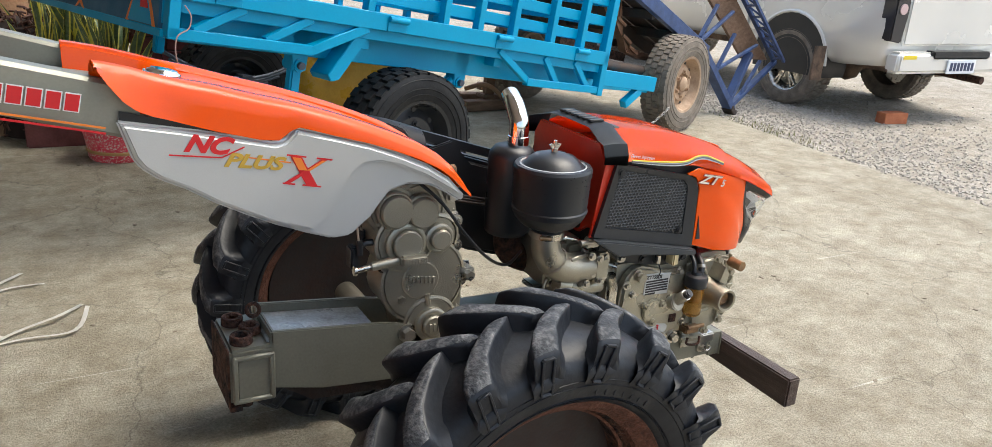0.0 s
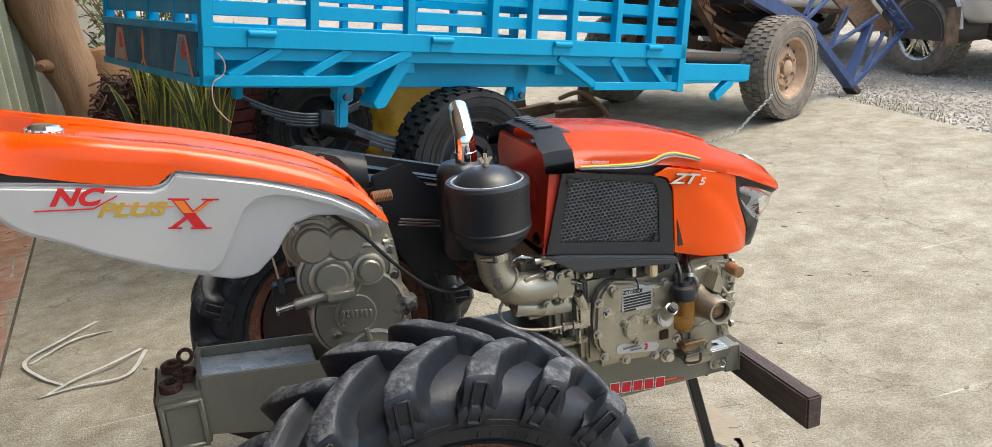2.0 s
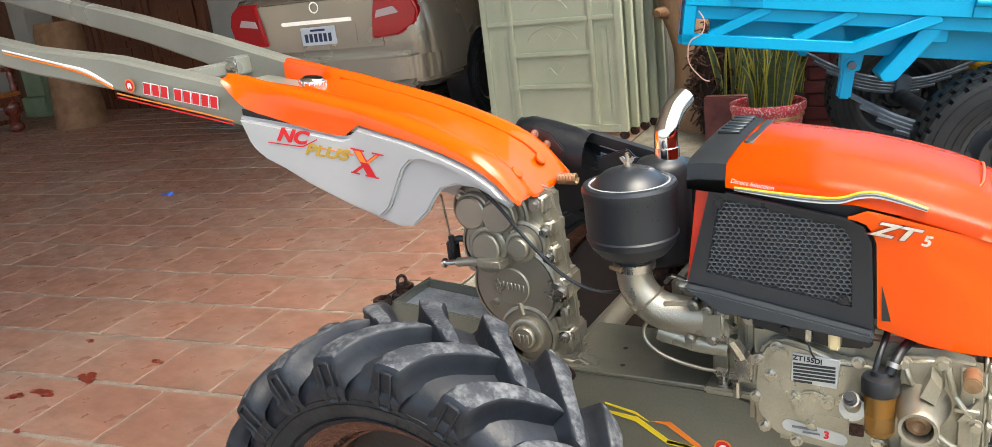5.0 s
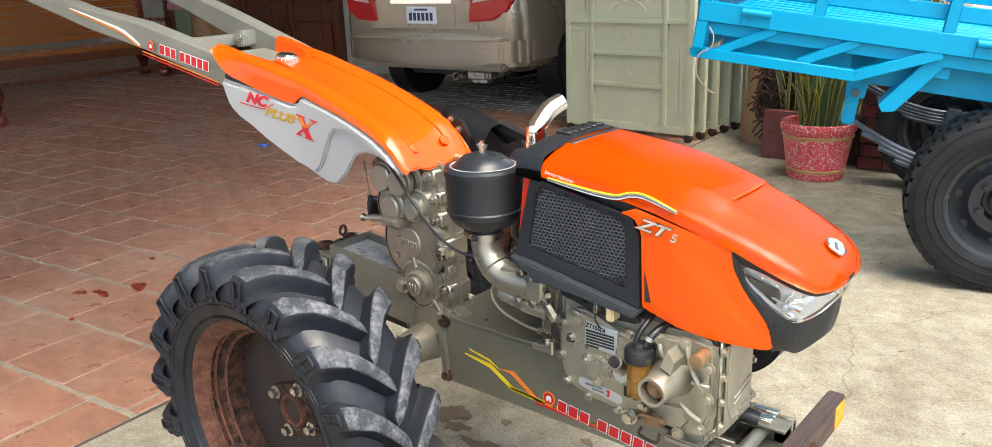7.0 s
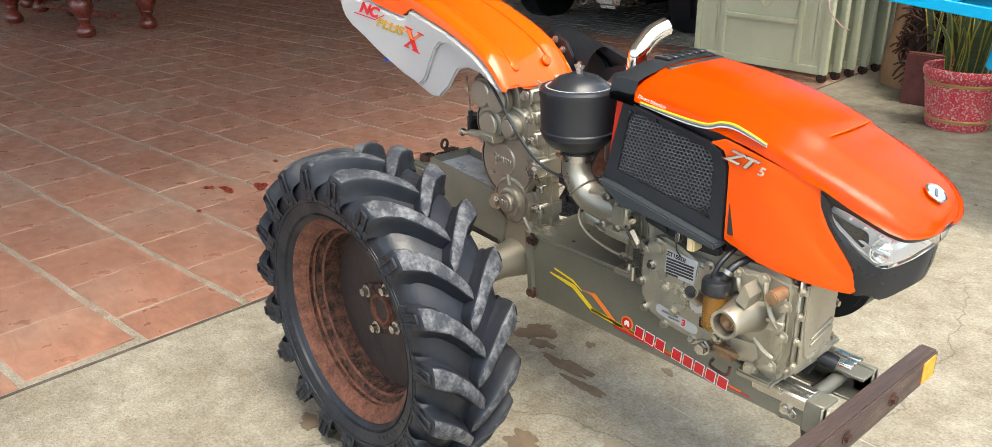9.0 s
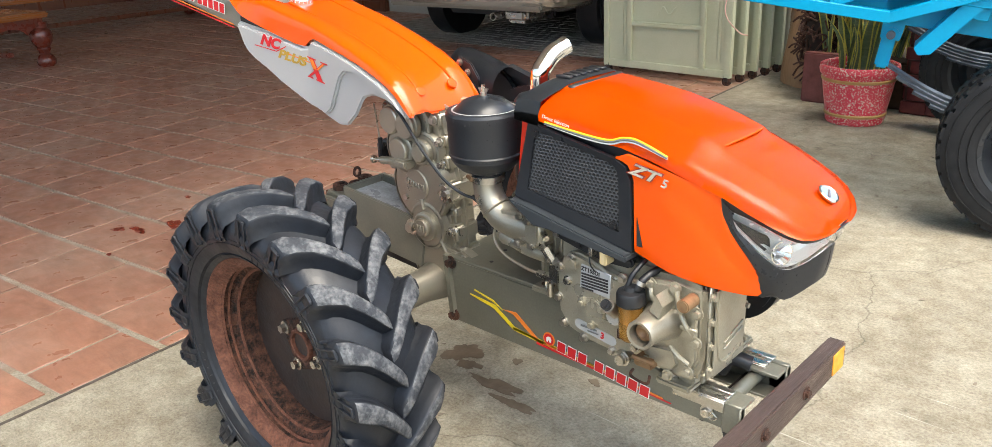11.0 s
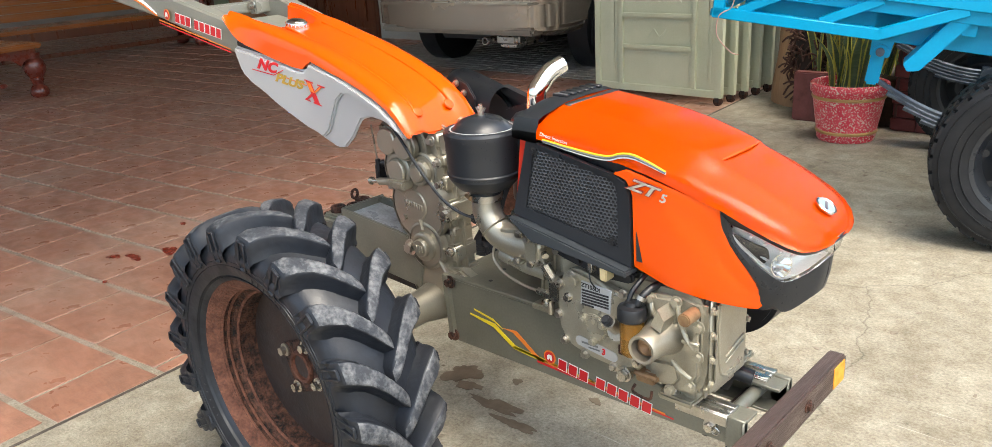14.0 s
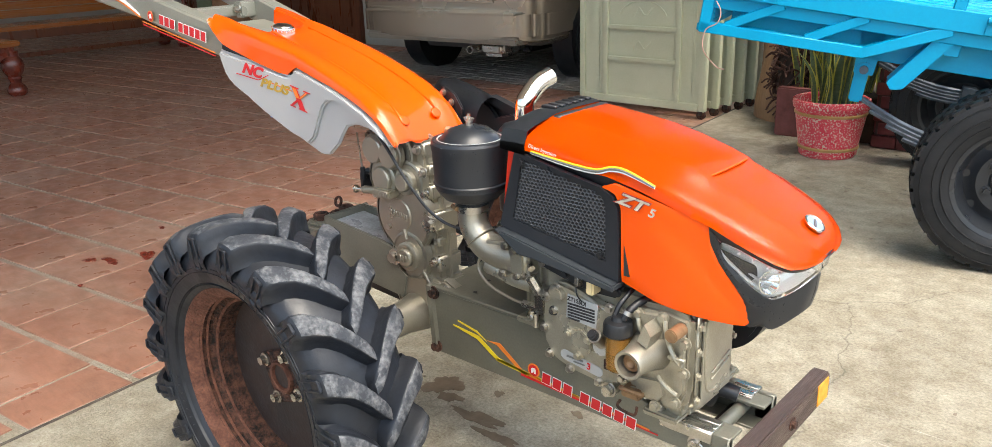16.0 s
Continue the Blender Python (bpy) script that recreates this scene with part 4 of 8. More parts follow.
    f = part("fuel_filter", lathe([(0.0, 0.575), (0.012, 0.575), (0.014, 0.568), (0.025, 0.565), (0.0275, 0.560), (0.0275, 0.540), (0.024, 0.537), (0, 0.537)], Matrix.Translation((fx, fy, 0)), 28), BLACK, e)
    part("filter_bowl", lathe([(0.0, 0.463), (0.016, 0.464), (0.0215, 0.470), (0.0235, 0.537), (0, 0.537)], Matrix.Translation((fx, fy, 0)), 28), AMBER, f, "amber see-through fuel bowl")
    part("filter_cartridge", rod((fx, fy, 0.50), (fx, fy, 0.536), 0.013, seg=24), PAPER, f)
    part("fuel_hose", tube([(fx + 0.012, fy, 0.57), (fx + 0.018, fy + 0.008, 0.586), (fx + 0.026, fy + 0.030, 0.598), (fx + 0.040, fy + 0.060, 0.606)], 0.0075, 10), BLACK, f)
    part("fuel_hose", tube([(fx - 0.008, fy, 0.57), (fx - 0.004, fy + 0.010, 0.592), (fx + 0.002, fy + 0.035, 0.610), (fx + 0.006, fy + 0.065, 0.625)], 0.005, 10), BLACK, f)
    part("hose_clip", lathe([(0.008, -0.004), (0.010, -0.004), (0.010, 0.004), (0.008, 0.004)], Matrix.Translation((fx + 0.017, fy + 0.006, 0.583)) @ align((0.3, 0.5, 1)), 16, True), STEEL, f)
    part("filter_bracket", block((fx - 0.01, fy + 0.01, 0.545), (fx + 0.01, 1.68, 0.556), 0.002, 1), BLACK, f)
    # front crank cover with the starting tube
    cc = [(1.905, 0.425), (1.92, 0.402), (2.00, 0.395), (2.026, 0.408), (2.038, 0.44), (2.040, 0.575), (2.033, 0.594), (1.99, 0.602), (1.93, 0.600), (1.905, 0.585)]
    part("front_cover", prism(cc, 1.650, 1.676, "y", 0.012, 4), ENGINE, e)
    part("cover_pad", prism([(1.918, 0.545), (1.925, 0.590), (1.975, 0.595), (1.990, 0.585), (1.992, 0.545), (1.975, 0.530)], 1.640, 1.655, "y", 0.007, 3), ENGINE, e)
    part("cover_pad", prism([(2.002, 0.43), (2.004, 0.588), (2.030, 0.580), (2.033, 0.45), (2.020, 0.425)], 1.643, 1.655, "y", 0.006, 3), ENGINE, e)
    part("cover_pad", prism([(1.925, 0.415), (1.925, 0.455), (1.985, 0.462), (1.995, 0.43), (1.98, 0.408)], 1.643, 1.655, "y", 0.006, 3), ENGINE, e)
    part("cover_rib", block((2.001, 1.630, 0.515), (2.035, 1.640, 0.523), 0.002, 1), ENGINE, e)
    part("cover_rib", prism([(2.005, 0.50), (2.033, 0.54), (2.029, 0.505)], 1.632, 1.640), ENGINE, e)
    part("crank_tube", lathe([(0.043, 0.0), (0.034, 0.028), (0.0275, 0.064), (0.0280, 0.084), (0.0265, 0.087), (0.0215, 0.086), (0.0205, 0.05), (0, 0.05)], Matrix.Translation((1.957, 1.655, 0.513)) @ Matrix.Rotation(radians(90), 4, 'X'), 32), CAST, e, "cast starting-handle tube")
    part("crank_core", lathe([(0.018, 0.058), (0.017, 0.072), (0.010, 0.075), (0.006, 0.070), (0, 0.068)], Matrix.Translation((1.957, 1.655, 0.513)) @ Matrix.Rotation(radians(90), 4, 'X'), 24), BRASS, e)
    part("tube_web", prism([(1.977, 0.54), (1.984, 0.565), (1.970, 0.585), (1.957, 0.55)], 1.60, 1.645), ENGINE, e)
    part("drain_plug", rod((2.023, 1.64, 0.578), (2.023, 1.600, 0.578), 0.0125, seg=18, bev=0.002), BRASS, e)
    for x, z in ((1.932, 0.582), (1.984, 0.588), (2.030, 0.55), (2.030, 0.49), (2.015, 0.425), (1.973, 0.403), (1.925, 0.415)):
        part("cover_bolt", bolt((x, 1.644, z), (0, -1, 0), 0.008, 0.009), ENGINE, e)
    part("front_flange", grow(block((2.038, 1.664, 0.405), (2.043, 1.805, 0.595), 0.003, 1), block((2.043, 1.672, 0.425), (2.049, 1.790, 0.588), 0.005, 2)), ENGINE, e)
    part("front_rib", tube([(2.049, 1.685, 0.583), (2.049, 1.682, 0.52), (2.049, 1.695, 0.44), (2.049, 1.735, 0.43)], 0.003, 6), ENGINE, e)
    part("front_rib", beam((2.049, 1.71, 0.455), (2.049, 1.78, 0.475), 0.006, 0.005, 0.001), ENGINE, e)
    part("front_rib", beam((2.049, 1.71, 0.468), (2.049, 1.78, 0.488), 0.006, 0.005, 0.001), ENGINE, e)
    for z in (0.44, 0.51, 0.58):
        part("cover_bolt", bolt((2.043, 1.798, z), (1, 0, 0), 0.006, 0.007), ENGINE, e)
    for x0, z0, x1, z1 in ((1.991, 0.585, 2.001, 0.54), (2.001, 0.54, 2.026, 0.505), (1.980, 0.47, 2.019, 0.445), (1.935, 0.575, 1.945, 0.55)):
        part("cover_rib", tube([(x0, 1.637, z0), ((x0 + x1) / 2, 1.633, (z0 + z1) / 2), (x1, 1.637, z1)], 0.0045, 8), ENGINE, e)
    for k in range(4):
        part("cover_bolt", bolt((2.045, 1.664, 0.43 + 0.049 * k), (1, 0, 0), 0.006, 0.007), ENGINE, e)
    part("flywheel", rod((1.945, 1.90, 0.525), (1.945, 1.98, 0.525), 0.118, seg=48, bev=0.01), BLACK, t, "black flywheel on the far side")
    part("flywheel_guard", grow(lathe([(0.0, -0.06), (0.045, -0.06), (0.06, 0.0), (0.0, 0.0)], Matrix.Translation((2.02, 1.93, 0.53)) @ Matrix.Rotation(radians(90), 4, 'X'), 24), block((2.0, 1.90, 0.44), (2.03, 1.93, 0.58), 0.012)), BLACK, t)
    # latch with a rusty clip, drain and feet
    lt = part("fuel_cock", grow(block((1.905, 1.630, 0.405), (1.945, 1.66, 0.425), 0.003), rod((1.905, 1.628, 0.425), (1.955, 1.628, 0.425), 0.005, seg=10)), BRASS, e)
    part("cock_clip", tube([(1.908, 1.625, 0.40), (1.905, 1.622, 0.385), (1.94, 1.622, 0.380), (1.945, 1.625, 0.398)], 0.003, 6), RUST, lt)
    part("drain_bolt", grow(rod((1.872, 1.66, 0.402), (1.872, 1.640, 0.402), 0.016, seg=20), bolt((1.872, 1.640, 0.402), (0, -1, 0), 0.012, 0.010, False)), STEEL, e)
    for x0, x1, z0 in ((1.615, 1.70, 0.462), (1.93, 2.005, 0.357)):
        ft = grow(block((x0, 1.668, z0), (x1, 1.72, z0 + 0.014), 0.004), prism([(x0 + 0.05, z0 + 0.01), (x1, z0 + 0.01), (x1, z0 + 0.10), (x1 - 0.02, z0 + 0.10)], 1.685, 1.715, "y", 0.003))
        part("engine_foot", ft, ENGINE, e)
        part("foot_bolt", grow(bolt(((x0 + x1) / 2 - 0.012, 1.690, z0 + 0.014), (0, 0, 1), 0.010, 0.010), rod(((x0 + x1) / 2 - 0.012, 1.69, z0), ((x0 + x1) / 2 - 0.012, 1.69, z0 + 0.040), 0.005, seg=10)), STEEL, e)
        part("far_foot", block((x0, 1.88, z0), (x1, 1.93, z0 + 0.014), 0.004), ENGINE, e)
    part("foot_leg", block((1.945, 1.69, 0.36), (2.0, 1.72, 0.42), 0.004), ENGINE, e)
    # injection pipe
    part("injector_pipe", tube([(1.55, 1.685, 0.60), (1.515, 1.675, 0.585), (1.512, 1.67, 0.555), (1.545, 1.665, 0.530), (1.60, 1.665, 0.515), (1.645, 1.665, 0.512)], 0.0034, 8), CAST, e, "thin silver injection pipe")
    part("pipe_nut", grow(rod((1.64, 1.665, 0.512), (1.660, 1.665, 0.511), 0.0085, seg=6), rod((1.663, 1.665, 0.511), (1.688, 1.665, 0.510), 0.0105, seg=6)), STEEL, e)
    part("injector_pump", grow(block((1.672, 1.655, 0.50), (1.705, 1.70, 0.56), 0.006), rod((1.688, 1.66, 0.55), (1.672, 1.65, 0.585), 0.012, seg=8)), STEEL, e)
    part("injector_pump", rod((1.675, 1.662, 0.50), (1.675, 1.662, 0.47), 0.007, seg=10), STEEL, e)
    part("manifold_pipe", tube([(1.54, 1.67, 0.575), (1.60, 1.672, 0.560), (1.66, 1.675, 0.555)], 0.017, 14), ENGINE, e)
    part("return_pipe", tube([(1.545, 1.70, 0.655), (1.565, 1.69, 0.672), (1.60, 1.68, 0.665)], 0.004, 8), STEEL, e)
    for p, a in (((1.545, 1.668, 0.59), (0, -1, 0)), ((1.548, 1.668, 0.565), (0, -1, 0)), ((1.62, 1.655, 0.595), (0, -1, 0)), ((1.655, 1.66, 0.63), (0, -1, 0)), ((1.655, 1.66, 0.585), (0, -1, 0)), ((1.70, 1.66, 0.62), (0, -1, 0))):
        part("head_bolt", grow(rod(Vector(p) + Vector((0, 0.03, 0)), p, 0.009, seg=12), bolt(p, a, 0.0075, 0.009)), STEEL, e)
    part("stay_bolt", rod((1.66, 1.66, 0.612), (1.68, 1.645, 0.606), 0.007, seg=12), STEEL, e)
    # air cleaner, its elbow and the silencer
    ax, ay = 1.502, 1.668
    ac = part("air_cleaner", lathe([(0.0, 0.700), (0.032, 0.700), (0.035, 0.712), (0.058, 0.722), (0.071, 0.736), (0.0765, 0.746), (0.0765, 0.752), (0.0795, 0.753), (0.0800, 0.757), (0.0775, 0.760), (0.0785, 0.772), (0.0795, 0.824), (0.0815, 0.830), (0.0815, 0.842), (0.0785, 0.848), (0.070, 0.849), (0.0675, 0.8465), (0.0625, 0.8475), (0.056, 0.856), (0.042, 0.867), (0.022, 0.8735), (0.0, 0.875)], Matrix.Translation((ax, ay, 0)), 56), BLACKG, t, "matt black round air cleaner wet with raindrops", 22)
    # silver line painted as the glint along the lip's inner edge
    part("lid_ring", lathe([(0.0655, 0.8475), (0.067, 0.8495), (0.0695, 0.8485)], Matrix.Translation((ax, ay, 0)), 48), SILVER, ac)
    rnd = random.Random(4)
    drops = []
    for k in range(110):
        a = rnd.uniform(0, 6.28)
        if k % 2:
            z = rnd.uniform(0.79, 0.845)
            r = 0.0797 if z < 0.826 else 0.0818
            drops.append(((ax + r * math.cos(a), ay + r * math.sin(a), z), (math.cos(a), math.sin(a), 0.05)))
        else:
            r = rnd.uniform(0.0695, 0.080)
            drops.append(((ax + r * math.cos(a), ay + r * math.sin(a), 0.8490), (0, 0, 1)))
    water_drops(ac, drops, 5)
    part("wing_nut", grow(rod((ax, ay, 0.872), (ax, ay, 0.898), 0.004, seg=8), grow(prism([(ax - 0.014, 0.890), (ax - 0.004, 0.876), (ax + 0.004, 0.876), (ax + 0.014, 0.890), (ax + 0.008, 0.892), (ax, 0.884), (ax - 0.008, 0.892)], ay - 0.002, ay + 0.002), rod((ax, ay, 0.872), (ax, ay, 0.882), 0.007, seg=10))), STEEL, ac)
    part("hose_clamp", lathe([(0.033, 0.692), (0.0365, 0.692), (0.0365, 0.706), (0.033, 0.706)], Matrix.Translation((ax, ay, 0)), 30, True), STEEL, ac)
    part("clamp_screw", rod((ax - 0.034, ay - 0.026, 0.70), (ax - 0.012, ay - 0.036, 0.699), 0.0045, seg=8), BRASS, ac)
    part("intake_elbow", tube([(ax, ay, 0.712), (ax - 0.002, ay, 0.685), (ax + 0.006, ay, 0.652), (ax + 0.034, ay + 0.002, 0.620), (ax + 0.075, ay + 0.005, 0.608), (ax + 0.125, ay + 0.008, 0.607)], [0.030, 0.031, 0.032, 0.033, 0.034, 0.033], 24), CAST, t, "bright cast intake elbow")
    part("elbow_seam", lathe([(0.0335, -0.002), (0.0365, 0), (0.0335, 0.002)], Matrix.Translation((ax + 0.022, ay + 0.001, 0.632)) @ align((0.75, 0.03, -0.8)), 24), CAST, t)
    part("elbow_flange", block((ax + 0.112, ay - 0.025, 0.575), (ax + 0.165, ay + 0.05, 0.640), 0.012, 3), ENGINE, t)
    part("elbow_rib", beam((ax + 0.055, ay - 0.02, 0.637), (ax + 0.115, ay - 0.005, 0.640), 0.006, 0.010, 0.002), CAST, t)
    for dx, dz in ((0.108, 0.640), (0.130, 0.632), (0.100, 0.577), (0.138, 0.580)):
        part("elbow_bolt", grow(rod((ax + dx, ay + 0.01, dz), (ax + dx, ay - 0.022, dz), 0.009, seg=14, bev=0.002), bolt((ax + dx, ay - 0.022, dz), (0, -1, 0), 0.0065, 0.007)), STEEL, t)
    part("throttle_bracket", grow(block((1.60, 1.655, 0.655), (1.635, 1.67, 0.680), 0.003), rod((1.585, 1.66, 0.668), (1.645, 1.66, 0.668), 0.007, seg=12)), STEEL, t)
    mx, my = 1.503, 1.834
    mf = part("silencer", lathe([(0.0, 0.645), (0.046, 0.645), (0.052, 0.651), (0.053, 0.66), (0.053, 0.822), (0.050, 0.834), (0.040, 0.846), (0.026, 0.850), (0.0, 0.850)], Matrix.Translation((mx, my, 0)), 40), BLACKG, t, "matt black upright silencer with a chrome pipe")
    part("silencer_pipe", tube([(mx, my, 0.65), (mx + 0.01, my, 0.60), (mx + 0.05, my, 0.575), (mx + 0.10, my - 0.02, 0.57)], 0.032, 18), RUST, mf)
    b = tube([(mx + 0.012, my, 0.842), (mx + 0.012, my, 0.890), (mx + 0.014, my + 0.012, 0.908), (mx + 0.018, my + 0.038, 0.930), (mx + 0.026, my + 0.074, 0.944)], [0.0215, 0.0215, 0.0215, 0.0215, 0.021], 28)
    part("chrome_pipe", b, CHROME, mf, "curved chrome exhaust pipe")
    part("pipe_collar", lathe([(0.0215, 0.845), (0.0235, 0.846), (0.0235, 0.868), (0.0215, 0.869)], Matrix.Translation((mx + 0.012, my, 0)), 28), CHROME, mf)
    part("pipe_mouth", rod((mx + 0.0255, my + 0.073, 0.9436), (mx + 0.0262, my + 0.0755, 0.9446), 0.0185, seg=24), DARK, mf)


def hood(t):
    C = HOOD_Y
    # orange top
    rows = []
    # x, half width, edge height, shoulder height, crown height
    for x, w, ze, zs, zc in ((1.668, 0.156, 0.850, 0.882, 0.909), (1.72, 0.157, 0.842, 0.877, 0.904), (1.80, 0.157, 0.830, 0.866, 0.894), (1.86, 0.157, 0.828, 0.858, 0.885), (1.92, 0.155, 0.814, 0.842, 0.871), (1.98, 0.152, 0.796, 0.824, 0.853), (2.016, 0.149, 0.784, 0.812, 0.8395), (2.026, 0.148, 0.781, 0.808, 0.831),
                             (2.06, 0.145, 0.770, 0.797, 0.817), (2.10, 0.140, 0.751, 0.780, 0.799), (2.14, 0.132, 0.733, 0.762, 0.779), (2.168, 0.122, 0.720, 0.747, 0.763), (2.186, 0.108, 0.712, 0.734, 0.750), (2.198, 0.085, 0.709, 0.724, 0.738), (2.2045, 0.058, 0.708, 0.717, 0.727), (2.208, 0.030, 0.7075, 0.712, 0.718)):
        half = [(w, ze), (w - 0.002, ze + (zs - ze) * 0.45), (w - 0.010, ze + (zs - ze) * 0.8), (w - 0.024, zs), (w * 0.62, zs + (zc - zs) * 0.62), (w * 0.56, zs + (zc - zs) * 0.86), (w * 0.50, zc - 0.001)]
        rows.append([(x, C - d, z) for d, z in half] + [(x, C, zc)] + [(x, C + d, z) for d, z in half[::-1]])
    bm = loft(rows)
    bmesh.ops.solidify(bm, geom=bm.faces[:], thickness=-0.005)
    h = part("hood", bm, ORANGE, t, "glossy orange engine hood", 60)
    part("hood_scoop", tube([(2.016, C - 0.070, 0.8345), (2.022, C - 0.056, 0.8385), (2.0235, C, 0.8385), (2.022, C + 0.056, 0.8385), (2.016, C + 0.070, 0.8345)], 0.0022, 8), ORANGE, h)
    part("hood_badge", lathe([(0.020, 0), (0.020, 0.003), (0.018, 0.005), (0.0165, 0.003), (0, 0.003)], Matrix.Translation((2.178, C - 0.002, 0.7605)) @ align((0.55, 0, 0.84)), 28), CHROME, h)
    part("badge_mark", block((-0.011, -0.0025, 0.003), (0.011, 0.0025, 0.0045), 0.001, 1, Matrix.Translation((2.178, C - 0.002, 0.7605)) @ align((0.55, 0, 0.84)) @ Matrix.Rotation(radians(30), 4, 'Z')), plain("badge_dark", (0.10, 0.09, 0.10), 0.3), h)
    # black rear arch with raised marks
    arch = []
    for x, up in ((1.622, 0.004), (1.640, 0.010), (1.668, 0.010), (1.684, 0.006)):
        ze, zs, zc = 0.842 + (1.668 - x) * 0.1, 0.890 + up * 0.3, 0.903 + up
        arch.append([(x - 0.012 * (d > 0.1), C + s * d, z) for s, d, z in ((-1, 0.160, ze), (-1, 0.160, zs - 0.030), (-1, 0.150, zs - 0.006), (-1, 0.132, zs), (-1, 0.075, zc), (-1, 0.0, zc + 0.002), (1, 0.075, zc), (1, 0.132, zs), (1, 0.150, zs - 0.006), (1, 0.160, zs - 0.030), (1, 0.160, ze))])
    bm = loft(arch)
    bmesh.ops.solidify(bm, geom=bm.faces[:], thickness=-0.012)
    a = part("rear_arch", bm, ARCH, h, "dark grey plastic arch at the back of the hood")
    for k in range(6):
        y = C - 0.055 + k * 0.022
        part("raised_mark", block((1.636, y - 0.007, 0.913), (1.672, y + 0.007, 0.919), 0.0015, 1), BLACK, a)
    part("air_slot", block((1.682, C - 0.085, 0.888), (1.70, C + 0.085, 0.907), 0.003, 1), DARK, a)
    # red panel behind the radiator
    red = [(C - 0.146, 0.850), (C - 0.125, 0.884), (C + 0.118, 0.884), (C + 0.140, 0.85), (C + 0.135, 0.70), (C + 0.11, 0.665), (C - 0.075, 0.668), (C - 0.105, 0.69), (C - 0.146, 0.69)]
    rp = part("radiator_panel", prism(red, 1.622, 1.632, "x", 0.003), RED, h, "glossy red radiator panel")
    part("panel_fold", prism([(1.600, 0.682), (1.632, 0.682), (1.648, 0.846), (1.622, 0.846)], C - 0.150, C - 0.144, "y", 0.001, 1), RED, rp)
    part("panel_bolt", bolt((1.622, C - 0.07, 0.69), (-1, 0, 0), 0.009, 0.008), BLACK, rp)
    part("radiator_core", block((1.634, C - 0.14, 0.64), (1.90, C + 0.14, 0.84), 0.004), BLACK, h)
    # black grille on the side
    for s in (-1, 1):
        yy = C + s * 0.150
        lo, hi = sorted((yy, yy + s * 0.008))
        outer = [(1.646, 0.846), (1.850, 0.806), (1.872, 0.795), (1.884, 0.770), (1.889, 0.632), (1.604, 0.686)]
        inner = [(1.660, 0.832), (1.838, 0.795), (1.850, 0.786), (1.856, 0.770), (1.858, 0.664), (1.634, 0.703)]
        fr = bmesh.new()
        rows4 = [[fr.verts.new((u, w, v)) for u, v in pts] for pts, w in ((outer, yy), (outer, yy + s * 0.010), (inner, yy + s * 0.006), (inner, yy))]
        for r0, r1 in zip(rows4, rows4[1:] + rows4[:1]):
            for k in range(6):
                j = (k + 1) % 6
                fr.faces.new((r0[k], r1[k], r1[j], r0[j]))
        g = part("grille_frame", fr, BLACKG, h, "black side grille with a honeycomb mesh", 25)
        mesh = bmesh.new()
        pitch, row = 0.0092, 0.0068
        for i in range(26):
            for k in range(28):
                x = 1.630 + pitch * (k + 0.5 * (i % 2))
                z = 0.664 + row * i
                top = 0.832 - (x - 1.660) * 0.208 if x < 1.85 else 0.786
                bot = 0.703 - (x - 1.634) * 0.174
                left = 1.634 + (z - 0.703) * 0.20
                if not (left + 0.002 < x < 1.858 and bot + 0.002 < z < top - 0.002):
                    continue
                ro, ri = [], []
                for q in range(6):
                    ang = radians(60 * q + 30)
                    ro.append(mesh.verts.new((x + 0.0054 * math.cos(ang), yy + s * 0.004, z + 0.0043 * math.sin(ang))))
                    ri.append(mesh.verts.new((x + 0.0036 * math.cos(ang), yy + s * 0.0045, z + 0.0026 * math.sin(ang))))
                for q in range(6):
                    j = (q + 1) % 6
                    mesh.faces.new((ro[q], ro[j], ri[j], ri[q]))
        part("grille_mesh", mesh, GRID, g, smooth=0)
        part("grille_back", prism(inner, yy - s * 0.004 if s > 0 else yy, yy if s > 0 else yy + 0.004), DARK, g)
        for x, z in ((1.648 + 0.012, 0.824), (1.846, 0.676)):
            part("grille_screw", bolt((x, yy + s * 0.007, z), (0, s, 0), 0.006, 0.004), BLACK, g)
        # orange side panel
        stations = [1.850, 1.863, 1.876, 1.884, 1.890, 1.8935] + [1.905 + 0.0147 * k for k in range(11)] + [2.056, 2.069, 2.082, 2.095, 2.108, 2.119, 2.129]
        rows = []
        for x in stations:
            zt = float(np.interp(x, (1.850, 1.878, 1.96, 2.053, 2.057, 2.082, 2.107, 2.129), (0.809, 0.820, 0.799, 0.774, 0.726, 0.681, 0.639, 0.604)))
            zb = float(np.interp(x, (1.850, 1.863, 1.876, 1.884, 1.890, 1.8935, 1.96, 2.04, 2.108, 2.129), (0.806, 0.803, 0.797, 0.784, 0.768, 0.634, 0.613, 0.597, 0.583, 0.602)))
            row = []
            for k in range(15):
                z = zb + (zt - zb) * k / 14
                # the pressed line that sweeps down to the front
                line = float(np.interp(x, (1.90, 1.94, 2.00, 2.05, 2.085, 2.10), (0.772, 0.762, 0.728, 0.672, 0.622, 0.58)))
                step = max(0.0, min(1.0, (z - line) / 0.010 + 0.5)) * max(0.0, min(1.0, (x - 1.92) / 0.06))
                f = max(0.0, x - 1.95)
                d = 0.157 - 0.0035 * step - f * f * (1.3 + 6 * max(0.0, 0.762 - z)) - (0.002 if k in (0, 14) else 0)
                row.append((x, C + s * d, z))
            rows.append(row)
        bm = loft(rows)
        bmesh.ops.recalc_face_normals(bm, faces=bm.faces)
        bmesh.ops.solidify(bm, geom=bm.faces[:], thickness=0.005)
        p = part("side_cowl", bm, ORANGE, h, "glossy orange side cowl with chrome lettering", 50)
